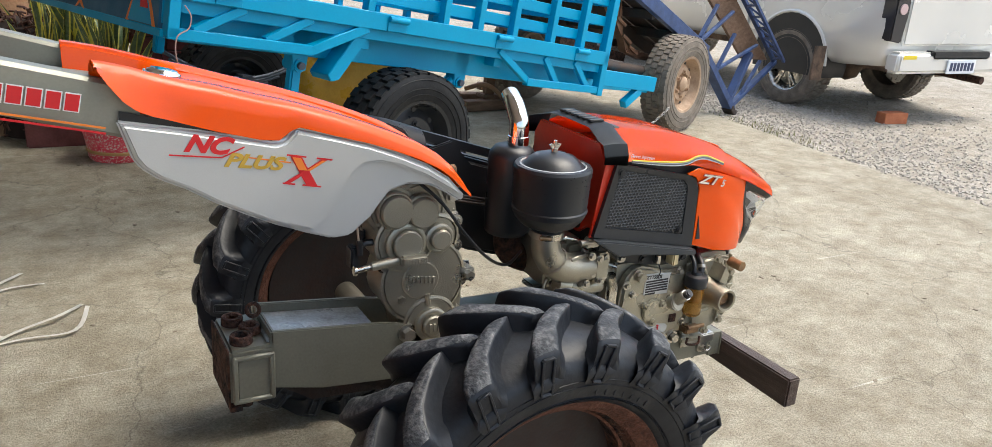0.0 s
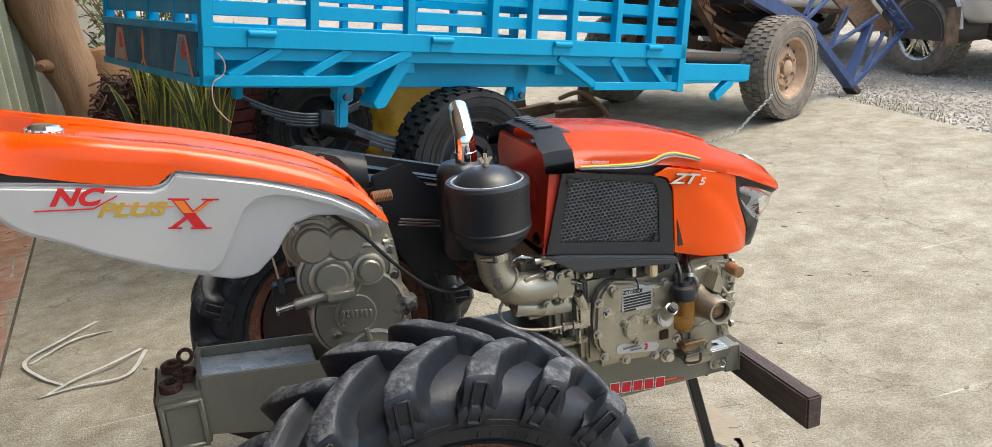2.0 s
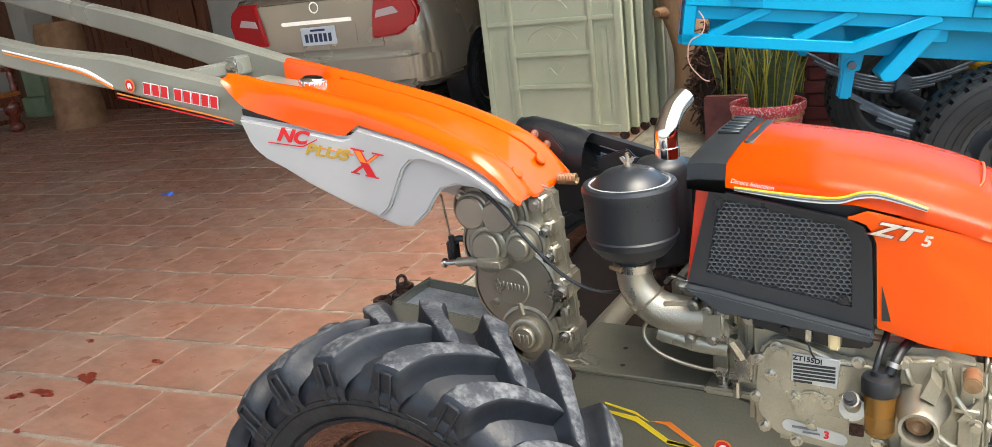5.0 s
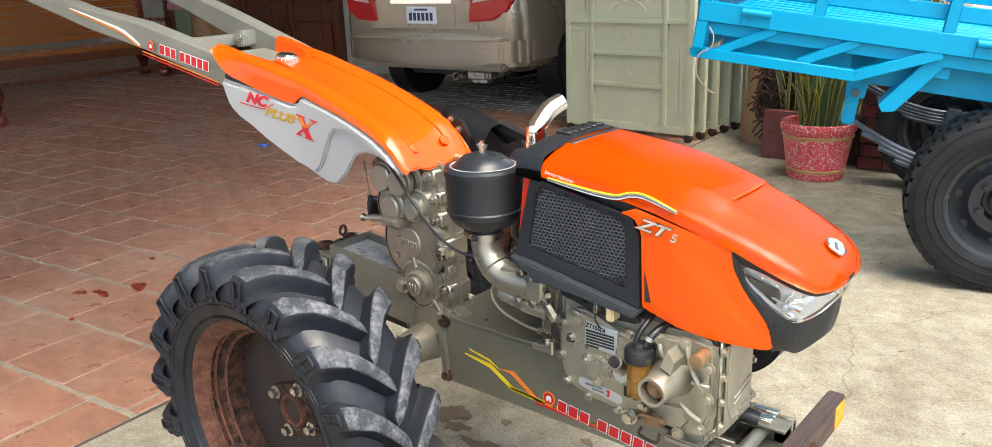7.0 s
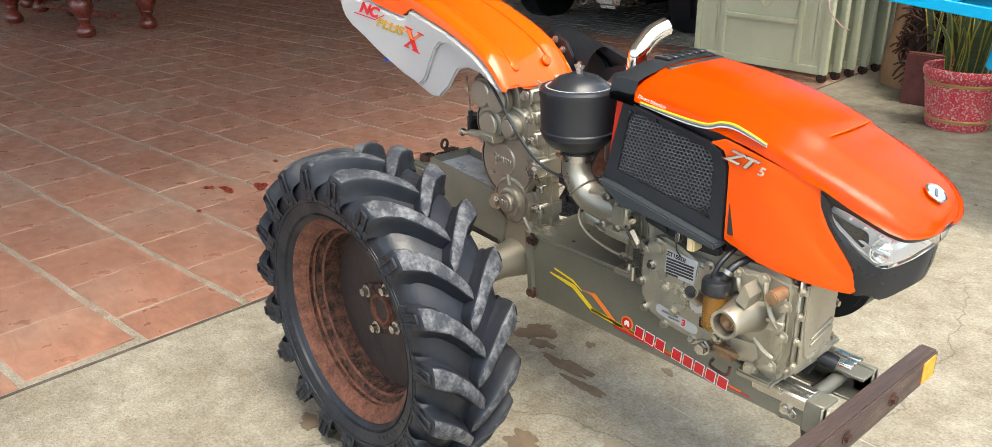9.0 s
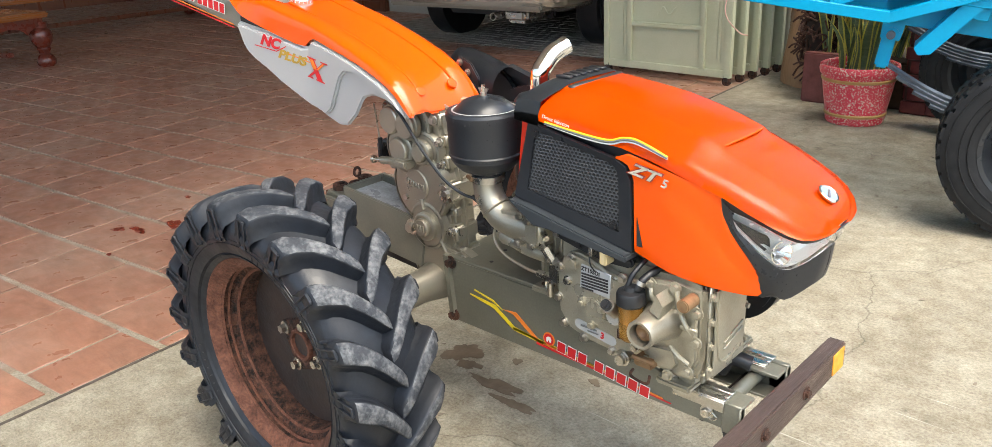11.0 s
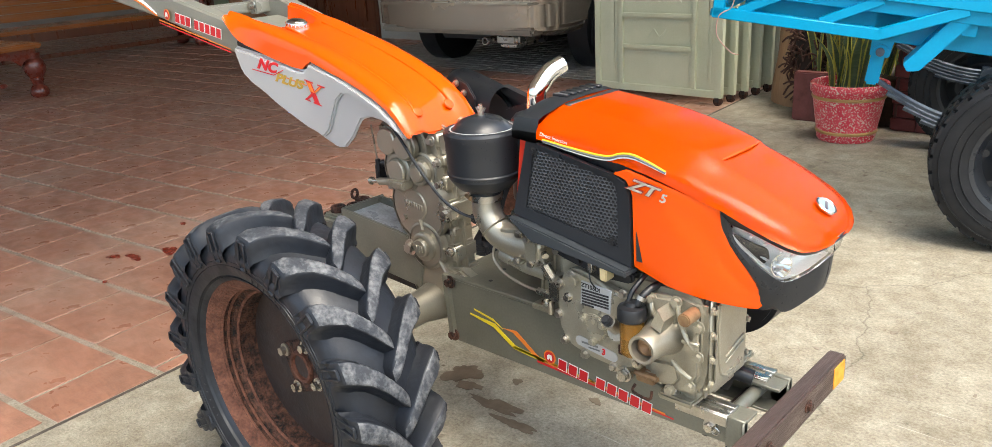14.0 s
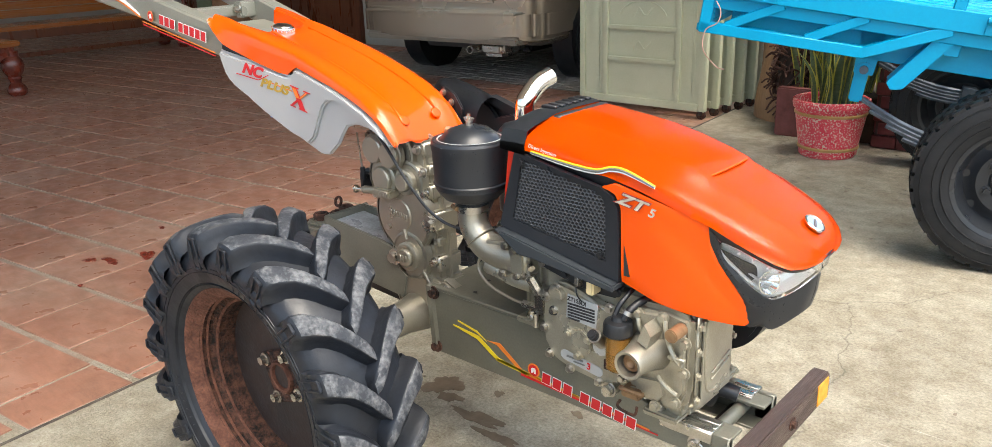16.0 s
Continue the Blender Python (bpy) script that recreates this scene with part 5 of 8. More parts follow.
        part("cowl_slot", prism([(1.899, 0.705), (1.912, 0.648), (1.900, 0.648)], *sorted((C + s * 0.1575, C + s * 0.159))), DARK, p)
        if s < 0:
            letters("ZT", 0.030, on_side(1.911, C - 0.1605, 0.7905, 10), CHROME, p, "lettering", 0.001, 0.35, 1.50)
            letters("ZT", 0.030, on_side(1.911, C - 0.1597, 0.7905, 10), plain("dull_red_print", (0.30, 0.026, 0.016), 0.3), p, "lettering", 0.0006, 0.35, 1.50, 0.07)
            letters("5", 0.023, on_side(1.955, C - 0.1605, 0.779, 10), CHROME, p, "lettering", 0.001, 0.2, 1.1)
            letters("Direct Injection", 0.0105, on_side(1.712, C - 0.1580, 0.856, 9), WHITE, h, "lettering", 0.0002, 0.25, 1.0, -0.006)
        for off, m, wd in () if s > 0 else ((0.0040, DECALYEL, 0.0019), (0.0003, DECALGRY, 0.0027), (-0.0036, WHITE, 0.0015)):
            part("stripe", tube([(1.685, C + s * 0.1565, 0.848 + off * 0.5), (1.78, C + s * 0.1572, 0.8365 + off), (1.835, C + s * 0.1575, 0.8345 + off), (1.865, C + s * 0.1572, 0.843 + off), (1.890, C + s * 0.1560, 0.844 + off), (1.92, C + s * 0.1545, 0.836 + off * 0.8), (1.955, C + s * 0.1525, 0.8235 + off * 0.5)], wd, 6), m, h)
        # shelf under the grille
        sh = part("lower_shelf", prism([(1.600, 0.682), (1.640, 0.678), (1.889, 0.630), (1.889, 0.617), (1.70, 0.640), (1.665, 0.640)], *sorted((C + s * 0.135, C + s * 0.180)), "y", 0.003), ARCH, h, "slate grey wedge shelf under the grille")
        part("shelf_skirt", prism([(1.655, 0.645), (1.71, 0.636), (1.885, 0.615), (1.875, 0.590), (1.82, 0.588), (1.75, 0.600), (1.70, 0.612)], *sorted((C + s * 0.128, C + s * 0.146)), "y", 0.003), BLACK, sh)
        if s < 0:
            for x, z in ((1.758, 0.612), (1.862, 0.612), (1.70, 0.63), (1.878, 0.605)):
                part("shelf_bolt", bolt((x, C - 0.146, z), (0, -1, 0), 0.007, 0.006), BLACK, sh)
            part("relay", block((1.826, C - 0.175, 0.596), (1.843, C - 0.146, 0.632), 0.003), plain("cream_plastic", (0.62, 0.50, 0.28), 0.4), sh)
            part("terminal", block((1.79, C - 0.162, 0.60), (1.80, C - 0.146, 0.622), 0.001, 1), STEEL, sh)
            part("wire", tube([(1.795, C - 0.163, 0.60), (1.80, C - 0.166, 0.585), (1.805, C - 0.158, 0.57)], 0.0015, 6), BLACK, sh)
    # lamps and chin: curves from the side to the middle of the nose, as x, half width, height
    def curve(pts, s):
        return [(q.x, C + s * q.y, q.z) for q in smooth_path(pts, 4)]
    brow = [(2.052, 0.141, 0.770), (2.09, 0.136, 0.754), (2.13, 0.129, 0.736), (2.165, 0.118, 0.719), (2.186, 0.101, 0.709), (2.199, 0.068, 0.706), (2.204, 0.030, 0.705), (2.205, 0.0, 0.705)]
    lens_top = [(2.069, 0.130, 0.744), (2.098, 0.127, 0.737), (2.13, 0.121, 0.725), (2.160, 0.111, 0.711), (2.180, 0.096, 0.702), (2.192, 0.066, 0.698), (2.197, 0.030, 0.697), (2.198, 0.0, 0.697)]
    lens_low = [(2.0695, 0.129, 0.742), (2.075, 0.124, 0.715), (2.095, 0.114, 0.688), (2.122, 0.101, 0.660), (2.151, 0.087, 0.643), (2.175, 0.055, 0.653), (2.190, 0.022, 0.668), (2.193, 0.0, 0.671)]
    chin_low = [(2.0535, 0.140, 0.766), (2.059, 0.133, 0.725), (2.084, 0.121, 0.681), (2.109, 0.106, 0.639), (2.131, 0.090, 0.603), (2.146, 0.066, 0.577), (2.176, 0.030, 0.600), (2.183, 0.0, 0.607)]
    chin_in = [(2.0535, 0.120, 0.764), (2.056, 0.115, 0.725), (2.078, 0.105, 0.681), (2.100, 0.094, 0.625), (2.110, 0.088, 0.581), (2.118, 0.055, 0.577), (2.130, 0.025, 0.592), (2.132, 0.0, 0.598)]

    def skin(rows, thick):
        bm = loft(rows)
        bmesh.ops.recalc_face_normals(bm, faces=bm.faces)
        bmesh.ops.solidify(bm, geom=bm.faces[:], thickness=thick)
        return bm

    def sunk(pts, by, up=0.0):
        return [(x - by, y, z + up) for x, y, z in pts]
    for s in (-1, 1):
        bt, lt, ll, cl, ci = [curve(q, s) for q in (brow, lens_top, lens_low, chin_low, chin_in)]
        part("lamp_brow", skin([sunk(bt, -0.001), lt], 0.004), BLACK, h)
        part("chin", skin([ll, [tuple((Vector(p) + Vector(q)) / 2 + Vector((0.002, s * 0.002, 0))) for p, q in zip(ll, cl)], cl, ci], 0.004), BLACKG, h, "black plastic chin under the lamps", 30)
        middle = [tuple((Vector(p) + Vector(q)) / 2 + Vector((0.0035, s * 0.0025, 0))) for p, q in zip(lt, ll)]
        lamp = part("headlamp", skin([sunk(lt, 0.001), middle, sunk(ll, 0.001)], 0.002), LENS, h, "clear angular headlamp lens", 60)
        lamp.visible_shadow = False
        # bright reflector shell in steps, with a pale guide strip along the lower edge
        deep = [0.012, 0.030, 0.038, 0.030, 0.010]
        shells = []
        for k, dp in enumerate(deep):
            u = 0.04 + 0.92 * k / 4
            shells.append([tuple(Vector(p).lerp(Vector(q), u) - Vector((dp * 0.9, s * dp * 0.45, 0))) for p, q in zip(lt, ll)])
        part("reflector", skin(shells, 0.0015), LAMPIN, lamp, "", 12)
        part("light_guide", tube([tuple(Vector(p).lerp(Vector(q), 0.84) - Vector((0.008, s * 0.005, 0))) for p, q in list(zip(lt, ll))[3:19]], 0.0032, 8, 1), FROST, lamp)
        part("light_guide", tube([tuple(Vector(p).lerp(Vector(q), 0.60) - Vector((0.020, s * 0.012, 0))) for p, q in list(zip(lt, ll))[5:17]], 0.0024, 8, 1), FROST, lamp)
        for k in range(4):
            q = lt[6 + 3 * k]
            part("lamp_led", block((q[0] - 0.013, q[1] - 0.004, q[2] - 0.006), (q[0] - 0.008, q[1] + 0.004, q[2] - 0.002), 0.001, 1), FROST, lamp)
        bx, by, bz = [(a + b) / 2 for a, b in zip(lt[15], ll[15])]
        part("lamp_bowl", lathe([(0.004, -0.020), (0.013, -0.012), (0.019, 0.0), (0.021, 0.0)], Matrix.Translation((bx - 0.014, by - s * 0.004, bz)) @ align((0.85, s * 0.5, 0.1)), 24), CHROME, lamp)
        part("lamp_housing", skin([sunk(lt, 0.055), sunk(ll, 0.055)], 0.002), BLACK, lamp)
    # drops on the cheek
    rnd = random.Random(21)
    places = []
    for k in range(46):
        i, u = rnd.randrange(3, 21), rnd.uniform(0.1, 0.9)
        a, b = Vector(curve(lens_low, -1)[i]), Vector(curve(chin_low, -1)[i])
        places.append((a.lerp(b, u) + Vector((0.0022, -0.0022, 0)), (0.5, -0.8, 0.2)))
    water_drops(h, places, 31)


walking_tractor()


# ---- ground, slab and tiles ----
def ground_mat(name, c1, c2, c3, big, mid, fine, rough=0.85, bump=0.5, stone=0.0):
    """Concrete and gravel: broad stains, mottling and fine grains."""
    m = bpy.data.materials.new(name)
    m.use_nodes = True
    n, l = m.node_tree.nodes, m.node_tree.links
    b = n["Principled BSDF"]
    tc = n.new("ShaderNodeTexCoord")
    def tex(s, d, kind="ShaderNodeTexNoise"):
        k = n.new(kind)
        k.inputs["Scale"].default_value = s
        if "Detail" in k.inputs:
            k.inputs["Detail"].default_value = d
        l.new(tc.outputs["Object"], k.inputs["Vector"])
        return k
    A, B, C = tex(big, 12), tex(mid, 12), tex(fine, 6)
    for k, q in ((A, 0.68), (B, 0.78), (C, 0.7)):
        k.inputs["Roughness"].default_value = q
    r1, r2 = n.new("ShaderNodeValToRGB"), n.new("ShaderNodeValToRGB")
    r1.color_ramp.elements[0].position, r1.color_ramp.elements[1].position = 0.35, 0.65
    r1.color_ramp.elements[0].color, r1.color_ramp.elements[1].color = (*c2, 1), (*c1, 1)
    r2.color_ramp.elements[0].position, r2.color_ramp.elements[1].position = 0.40, 0.62
    r2.color_ramp.elements[0].color, r2.color_ramp.elements[1].color = (*c3, 1), (1, 1, 1, 1)
    l.new(A.outputs["Fac"], r1.inputs[0])
    l.new(B.outputs["Fac"], r2.inputs[0])
    mx = n.new("ShaderNodeMix")
    mx.data_type, mx.blend_type = 'RGBA', 'MULTIPLY'
    mx.inputs[0].default_value = 1.0
    l.new(r1.outputs[0], mx.inputs[6])
    l.new(r2.outputs[0], mx.inputs[7])
    r3 = n.new("ShaderNodeValToRGB")
    r3.color_ramp.elements[0].position, r3.color_ramp.elements[1].position = 0.30, 0.60
    r3.color_ramp.elements[0].color, r3.color_ramp.elements[1].color = (0.62, 0.60, 0.57, 1), (1.06, 1.06, 1.06, 1)
    l.new(C.outputs["Fac"], r3.inputs[0])
    m2 = n.new("ShaderNodeMix")
    m2.data_type, m2.blend_type = 'RGBA', 'MULTIPLY'
    m2.inputs[0].default_value = 1.0
    l.new(mx.outputs[2], m2.inputs[6])
    l.new(r3.outputs[0], m2.inputs[7])
    l.new(m2.outputs[2], b.inputs["Base Color"])
    b.inputs["Roughness"].default_value = rough
    b.inputs["Specular IOR Level"].default_value = 0.3
    bp = n.new("ShaderNodeBump")
    bp.inputs["Strength"].default_value, bp.inputs["Distance"].default_value = bump, 0.006
    if stone:
        v = tex(stone, 0, "ShaderNodeTexVoronoi")
        l.new(v.outputs["Distance"], bp.inputs["Height"])
        hue = n.new("ShaderNodeMix")
        hue.data_type, hue.blend_type = 'RGBA', 'MULTIPLY'
        hue.inputs[0].default_value = 0.45
        bw = n.new("ShaderNodeRGBToBW")
        l.new(v.outputs["Color"], bw.inputs[0])
        l.new(m2.outputs[2], hue.inputs[6])
        l.new(bw.outputs[0], hue.inputs[7])
        l.new(hue.outputs[2], b.inputs["Base Color"])
    else:
        l.new(C.outputs["Fac"], bp.inputs["Height"])
    l.new(bp.outputs[0], b.inputs["Normal"])
    return m


CONCRETE = ground_mat("concrete", (0.47, 0.440, 0.360), (0.385, 0.352, 0.280), (0.66, 0.63, 0.585), 0.55, 5.0, 120.0, 0.82, 1.2)


def weather(m):
    """Hairline cracks, pits and dark specks on the concrete."""
    n, l = m.node_tree.nodes, m.node_tree.links
    b = n["Principled BSDF"]
    colour = b.inputs["Base Color"].links[0].from_socket
    tc, wob, add = n.new("ShaderNodeTexCoord"), n.new("ShaderNodeTexNoise"), n.new("ShaderNodeMix")
    wob.inputs["Scale"].default_value, wob.inputs["Detail"].default_value = 2.5, 8
    add.data_type, add.blend_type = 'RGBA', 'ADD'
    add.inputs[0].default_value = 0.45
    l.new(tc.outputs["Object"], wob.inputs["Vector"])
    l.new(tc.outputs["Object"], add.inputs[6])
    l.new(wob.outputs["Color"], add.inputs[7])
    vo, cr = n.new("ShaderNodeTexVoronoi"), n.new("ShaderNodeMapRange")
    vo.feature = 'DISTANCE_TO_EDGE'
    vo.inputs["Scale"].default_value = 0.8
    l.new(add.outputs[2], vo.inputs["Vector"])
    cr.inputs["From Max"].default_value, cr.inputs["To Min"].default_value, cr.inputs["To Max"].default_value = 0.0035, 0.62, 1.0
    l.new(vo.outputs["Distance"], cr.inputs["Value"])
    sp, sr = n.new("ShaderNodeTexNoise"), n.new("ShaderNodeMapRange")
    sp.inputs["Scale"].default_value, sp.inputs["Detail"].default_value, sp.inputs["Roughness"].default_value = 34.0, 5, 0.75
    l.new(tc.outputs["Object"], sp.inputs["Vector"])
    sr.inputs["From Min"].default_value, sr.inputs["From Max"].default_value, sr.inputs["To Min"].default_value, sr.inputs["To Max"].default_value = 0.30, 0.42, 0.70, 1.0
    l.new(sp.outputs["Fac"], sr.inputs["Value"])
    both, mx = n.new("ShaderNodeMath"), n.new("ShaderNodeMix")
    both.operation = 'MULTIPLY'
    l.new(cr.outputs[0], both.inputs[0])
    l.new(sr.outputs[0], both.inputs[1])
    mx.data_type, mx.blend_type = 'RGBA', 'MULTIPLY'
    mx.inputs[0].default_value = 1.0
    l.new(colour, mx.inputs[6])
    # blotchy trowel marks
    mo, mr, b2 = n.new("ShaderNodeTexNoise"), n.new("ShaderNodeMapRange"), n.new("ShaderNodeMath")
    mo.inputs["Scale"].default_value, mo.inputs["Detail"].default_value, mo.inputs["Roughness"].default_value = 13.0, 10, 0.82
    l.new(tc.outputs["Object"], mo.inputs["Vector"])
    mr.inputs["From Min"].default_value, mr.inputs["From Max"].default_value, mr.inputs["To Min"].default_value, mr.inputs["To Max"].default_value = 0.36, 0.62, 0.80, 1.10
    l.new(mo.outputs["Fac"], mr.inputs["Value"])
    b2.operation = 'MULTIPLY'
    l.new(both.outputs[0], b2.inputs[0])
    l.new(mr.outputs[0], b2.inputs[1])
    l.new(b2.outputs[0], mx.inputs[7])
    # pale drag scrapes
    mp, sc, rg, pale = n.new("ShaderNodeMapping"), n.new("ShaderNodeTexNoise"), n.new("ShaderNodeMapRange"), n.new("ShaderNodeMix")
    mp.inputs["Rotation"].default_value[2] = radians(47)
    mp.inputs["Scale"].default_value = (1.3, 70, 1)
    sc.inputs["Scale"].default_value, sc.inputs["Detail"].default_value = 1.0, 3
    l.new(tc.outputs["Object"], mp.inputs["Vector"])
    l.new(mp.outputs[0], sc.inputs["Vector"])
    rg.inputs["From Min"].default_value, rg.inputs["From Max"].default_value, rg.inputs["To Max"].default_value = 0.70, 0.76, 0.55
    l.new(sc.outputs["Fac"], rg.inputs["Value"])
    pale.data_type = 'RGBA'
    l.new(rg.outputs[0], pale.inputs[0])
    l.new(mx.outputs[2], pale.inputs[6])
    pale.inputs[7].default_value = (0.72, 0.70, 0.64, 1)
    l.new(pale.outputs[2], b.inputs["Base Color"])
    return m


weather(CONCRETE)
GRAVEL = ground_mat("gravel", (0.56, 0.525, 0.465), (0.44, 0.405, 0.35), (0.72, 0.69, 0.64), 0.6, 5.0, 160.0, 0.95, 1.0, 62.0)
GROUT = ground_mat("grout", (0.42, 0.36, 0.29), (0.33, 0.27, 0.21), (0.7, 0.66, 0.62), 2.0, 14.0, 200.0)


def tile_mat():
    m = mat("terracotta", (0.352, 0.164, 0.106), (0.245, 0.112, 0.073), rough=0.42, scale=11, fine=120, bump=0.14, amount=0.8, rvar=0.2)
    n, l = m.node_tree.nodes, m.node_tree.links
    b = n["Principled BSDF"]
    old = b.inputs["Base Color"].links[0].from_socket
    oi, ge = n.new("ShaderNodeObjectInfo"), n.new("ShaderNodeNewGeometry")
    ad = n.new("ShaderNodeMath")
    ad.operation = 'ADD'
    l.new(oi.outputs["Random"], ad.inputs[0])
    l.new(ge.outputs["Random Per Island"], ad.inputs[1])
    fr = n.new("ShaderNodeMath")
    fr.operation = 'FRACT'
    l.new(ad.outputs[0], fr.inputs[0])
    mr = n.new("ShaderNodeMapRange")
    mr.inputs["To Min"].default_value, mr.inputs["To Max"].default_value = 0.88, 1.06
    l.new(fr.outputs[0], mr.inputs["Value"])
    mx = n.new("ShaderNodeMix")
    mx.data_type, mx.blend_type = 'RGBA', 'MULTIPLY'
    mx.inputs[0].default_value = 1.0
    l.new(old, mx.inputs[6])
    l.new(mr.outputs[0], mx.inputs[7])
    # pale dust in broad drifts
    tc, du, rp = n.new("ShaderNodeTexCoord"), n.new("ShaderNodeTexNoise"), n.new("ShaderNodeValToRGB")
    geo = n.new("ShaderNodeNewGeometry")
    du.inputs["Scale"].default_value, du.inputs["Detail"].default_value = 1.7, 8
    l.new(geo.outputs["Position"], du.inputs["Vector"])
    rp.color_ramp.elements[0].position, rp.color_ramp.elements[1].position = 0.45, 0.75
    rp.color_ramp.elements[0].color, rp.color_ramp.elements[1].color = (0.08, 0.08, 0.08, 1), (0.55, 0.55, 0.55, 1)
    l.new(du.outputs["Fac"], rp.inputs[0])
    m2 = n.new("ShaderNodeMix")
    m2.data_type = 'RGBA'
    l.new(rp.outputs[0], m2.inputs[0])
    l.new(mx.outputs[2], m2.inputs[6])
    m2.inputs[7].default_value = (0.37, 0.285, 0.215, 1)
    # short smears and scuffs
    mp, sm, sr, m3 = n.new("ShaderNodeMapping"), n.new("ShaderNodeTexNoise"), n.new("ShaderNodeMapRange"), n.new("ShaderNodeMix")
    mp.inputs["Rotation"].default_value[2] = radians(-32)
    mp.inputs["Scale"].default_value = (5, 17, 1)
    l.new(geo.outputs["Position"], mp.inputs["Vector"])
    sm.inputs["Scale"].default_value, sm.inputs["Detail"].default_value, sm.inputs["Roughness"].default_value, sm.inputs["Distortion"].default_value = 1.0, 10, 0.78, 0.6
    l.new(mp.outputs[0], sm.inputs["Vector"])
    sr.inputs["From Min"].default_value, sr.inputs["From Max"].default_value, sr.inputs["To Min"].default_value, sr.inputs["To Max"].default_value = 0.34, 0.66, 0.74, 1.22
    l.new(sm.outputs["Fac"], sr.inputs["Value"])
    m3.data_type, m3.blend_type = 'RGBA', 'MULTIPLY'
    m3.inputs[0].default_value = 1.0
    l.new(m2.outputs[2], m3.inputs[6])
    l.new(sr.outputs[0], m3.inputs[7])
    l.new(m3.outputs[2], b.inputs["Base Color"])
    return m


TILE = tile_mat()
EDGE_TURN = 4.3
EDGE = Matrix.Translation((0.44, 0.26, 0)) @ Matrix.Rotation(radians(EDGE_TURN), 4, 'Z')   # x runs off the tiles, y along their edge

ground = part("ground", prism([(-400, -400), (400, -400), (400, 400), (-400, 400)], -0.5, -0.03, "z"), GRAVEL)
tagged(ground, "grey gravel ground of the yard", "ground", kind="structure")
slab = part("pavement", prism([(0.44 + 0.36, -12), (5.05, -12), (5.40, 3.6), (5.62, 5.5), (6.0, 14), (-0.55, 14)], -0.12, 0.0, "z", 0.0), CONCRETE)
tagged(slab, "worn pale concrete yard slab with stains", "pavement", kind="structure")
floor = part("floor", block((-11.5, -6, -0.12), (0.0, 13, -0.001), m=EDGE), GROUT)
tagged(floor, "terracotta tiled porch floor with pale joints", "floor", kind="structure")
strip = part("slab_joint", block((-0.004, -6, -0.10), (0.007, 13, 0.0022), m=EDGE), mat("joint_dirt", (0.11, 0.09, 0.07), (0.04, 0.033, 0.027), rough=0.95, scale=8, fine=60, bump=0.4))
tagged(strip, "dark dirty joint between tiles and concrete", "joint", kind="structure")


# ---- gate ----
GATE = mat("pale_green_paint", (0.50, 0.52, 0.37), (0.40, 0.42, 0.29), rough=0.5, scale=3, fine=120, bump=0.08, rvar=0.1)


def gate_leaf(x0, y0, width, front=True, height=2.35):
    g = tagged(empty("gate_leaf", (x0, y0, 0.0)), "pale green folding steel gate leaf with pressed panels" if front else "pale green folded steel gate leaf seen edge on", "gate", "leaves of the folding gate")
    def add(name, a, b, r=0.004, mt=GATE):
        return part(name, block(a, b, r, 2), mt, g)
    z0 = 0.055
    add("sheet", (0.02, -0.006, z0 + 0.02), (width - 0.02, 0.006, height - 0.02), 0.0)
    for x in (0.0, width - 0.045):
        add("stile", (x, -0.022, z0), (x + 0.045, 0.022, height))
    for z in (z0, height - 0.05):
        add("rail", (0.045, -0.022, z), (width - 0.045, 0.022, z + 0.05))
    if front:
        for x in (0.215, 0.785):
            add("muntin", (x * width, -0.030, z0 + 0.05), (x * width + 0.028, -0.006, height - 0.05), 0.003)
        for z in (0.36, 0.58, 0.80, 1.02, 1.35, 1.60, 1.95):
            add("muntin", (0.215 * width + 0.028, -0.028, z), (0.785 * width, -0.006, z + 0.028), 0.003)
        for z in (0.80, 1.02, 1.60):
            for a, b in ((0.045, 0.215 * width), (0.785 * width + 0.022, width - 0.045)):
                add("muntin", (a, -0.028, z), (b, -0.006, z + 0.028), 0.003)
        # pressed relief
        for a, b in ((0.085, 0.185 * width), (0.815 * width + 0.022, width - 0.085)):
            for za, zb in ((0.15, 0.76), (0.86, 0.98), (1.08, 1.56), (1.66, 2.26)):
                add("pressed_panel", (a, -0.0095, za), (b, -0.005, zb), 0.002)
                add("pressed_panel", (a + 0.02, -0.013, za + 0.02), (b - 0.02, -0.009, zb - 0.02), 0.002)
        for za, zb in ((0.145, 0.34), (0.40, 0.56), (0.62, 0.78), (0.84, 1.0), (1.06, 1.33)):
            add("pressed_panel", (0.27 * width, -0.0095, za), (0.755 * width, -0.005, zb), 0.002)
        for z, r in ((0.85, 0.14), (0.63, 0.20)):
            arc = [(width * 0.51 + r * math.cos(radians(a)), -0.010, z + r * 0.75 * math.sin(radians(a))) for a in range(20, 161, 10)]
            part("pressed_arch", tube(arc, 0.005, 6, 1), GATE, g)
        for z in (0.47, 0.70):
            part("pressed_mark", tube([(width * 0.44, -0.010, z - 0.03), (width * 0.48, -0.010, z + 0.03), (width * 0.53, -0.010, z - 0.02), (width * 0.58, -0.010, z + 0.03)], 0.005, 6), GATE, g)
    for x in (0.03, width - 0.03):
        part("roller", rod((x, -0.012, 0.032), (x, 0.012, 0.032), 0.032, seg=18, bev=0.003), RUST, g)
        part("roller_fork", block((x - 0.015, -0.02, 0.03), (x + 0.015, 0.02, 0.075), 0.003, 1), DISC, g)
    part("latch", grow(rod((width - 0.09, -0.03, 1.42), (width - 0.04, -0.03, 1.42), 0.008, seg=10), block((width - 0.075, -0.03, 1.39), (width - 0.055, -0.02, 1.45), 0.002, 1)), GATE, g)
    return g


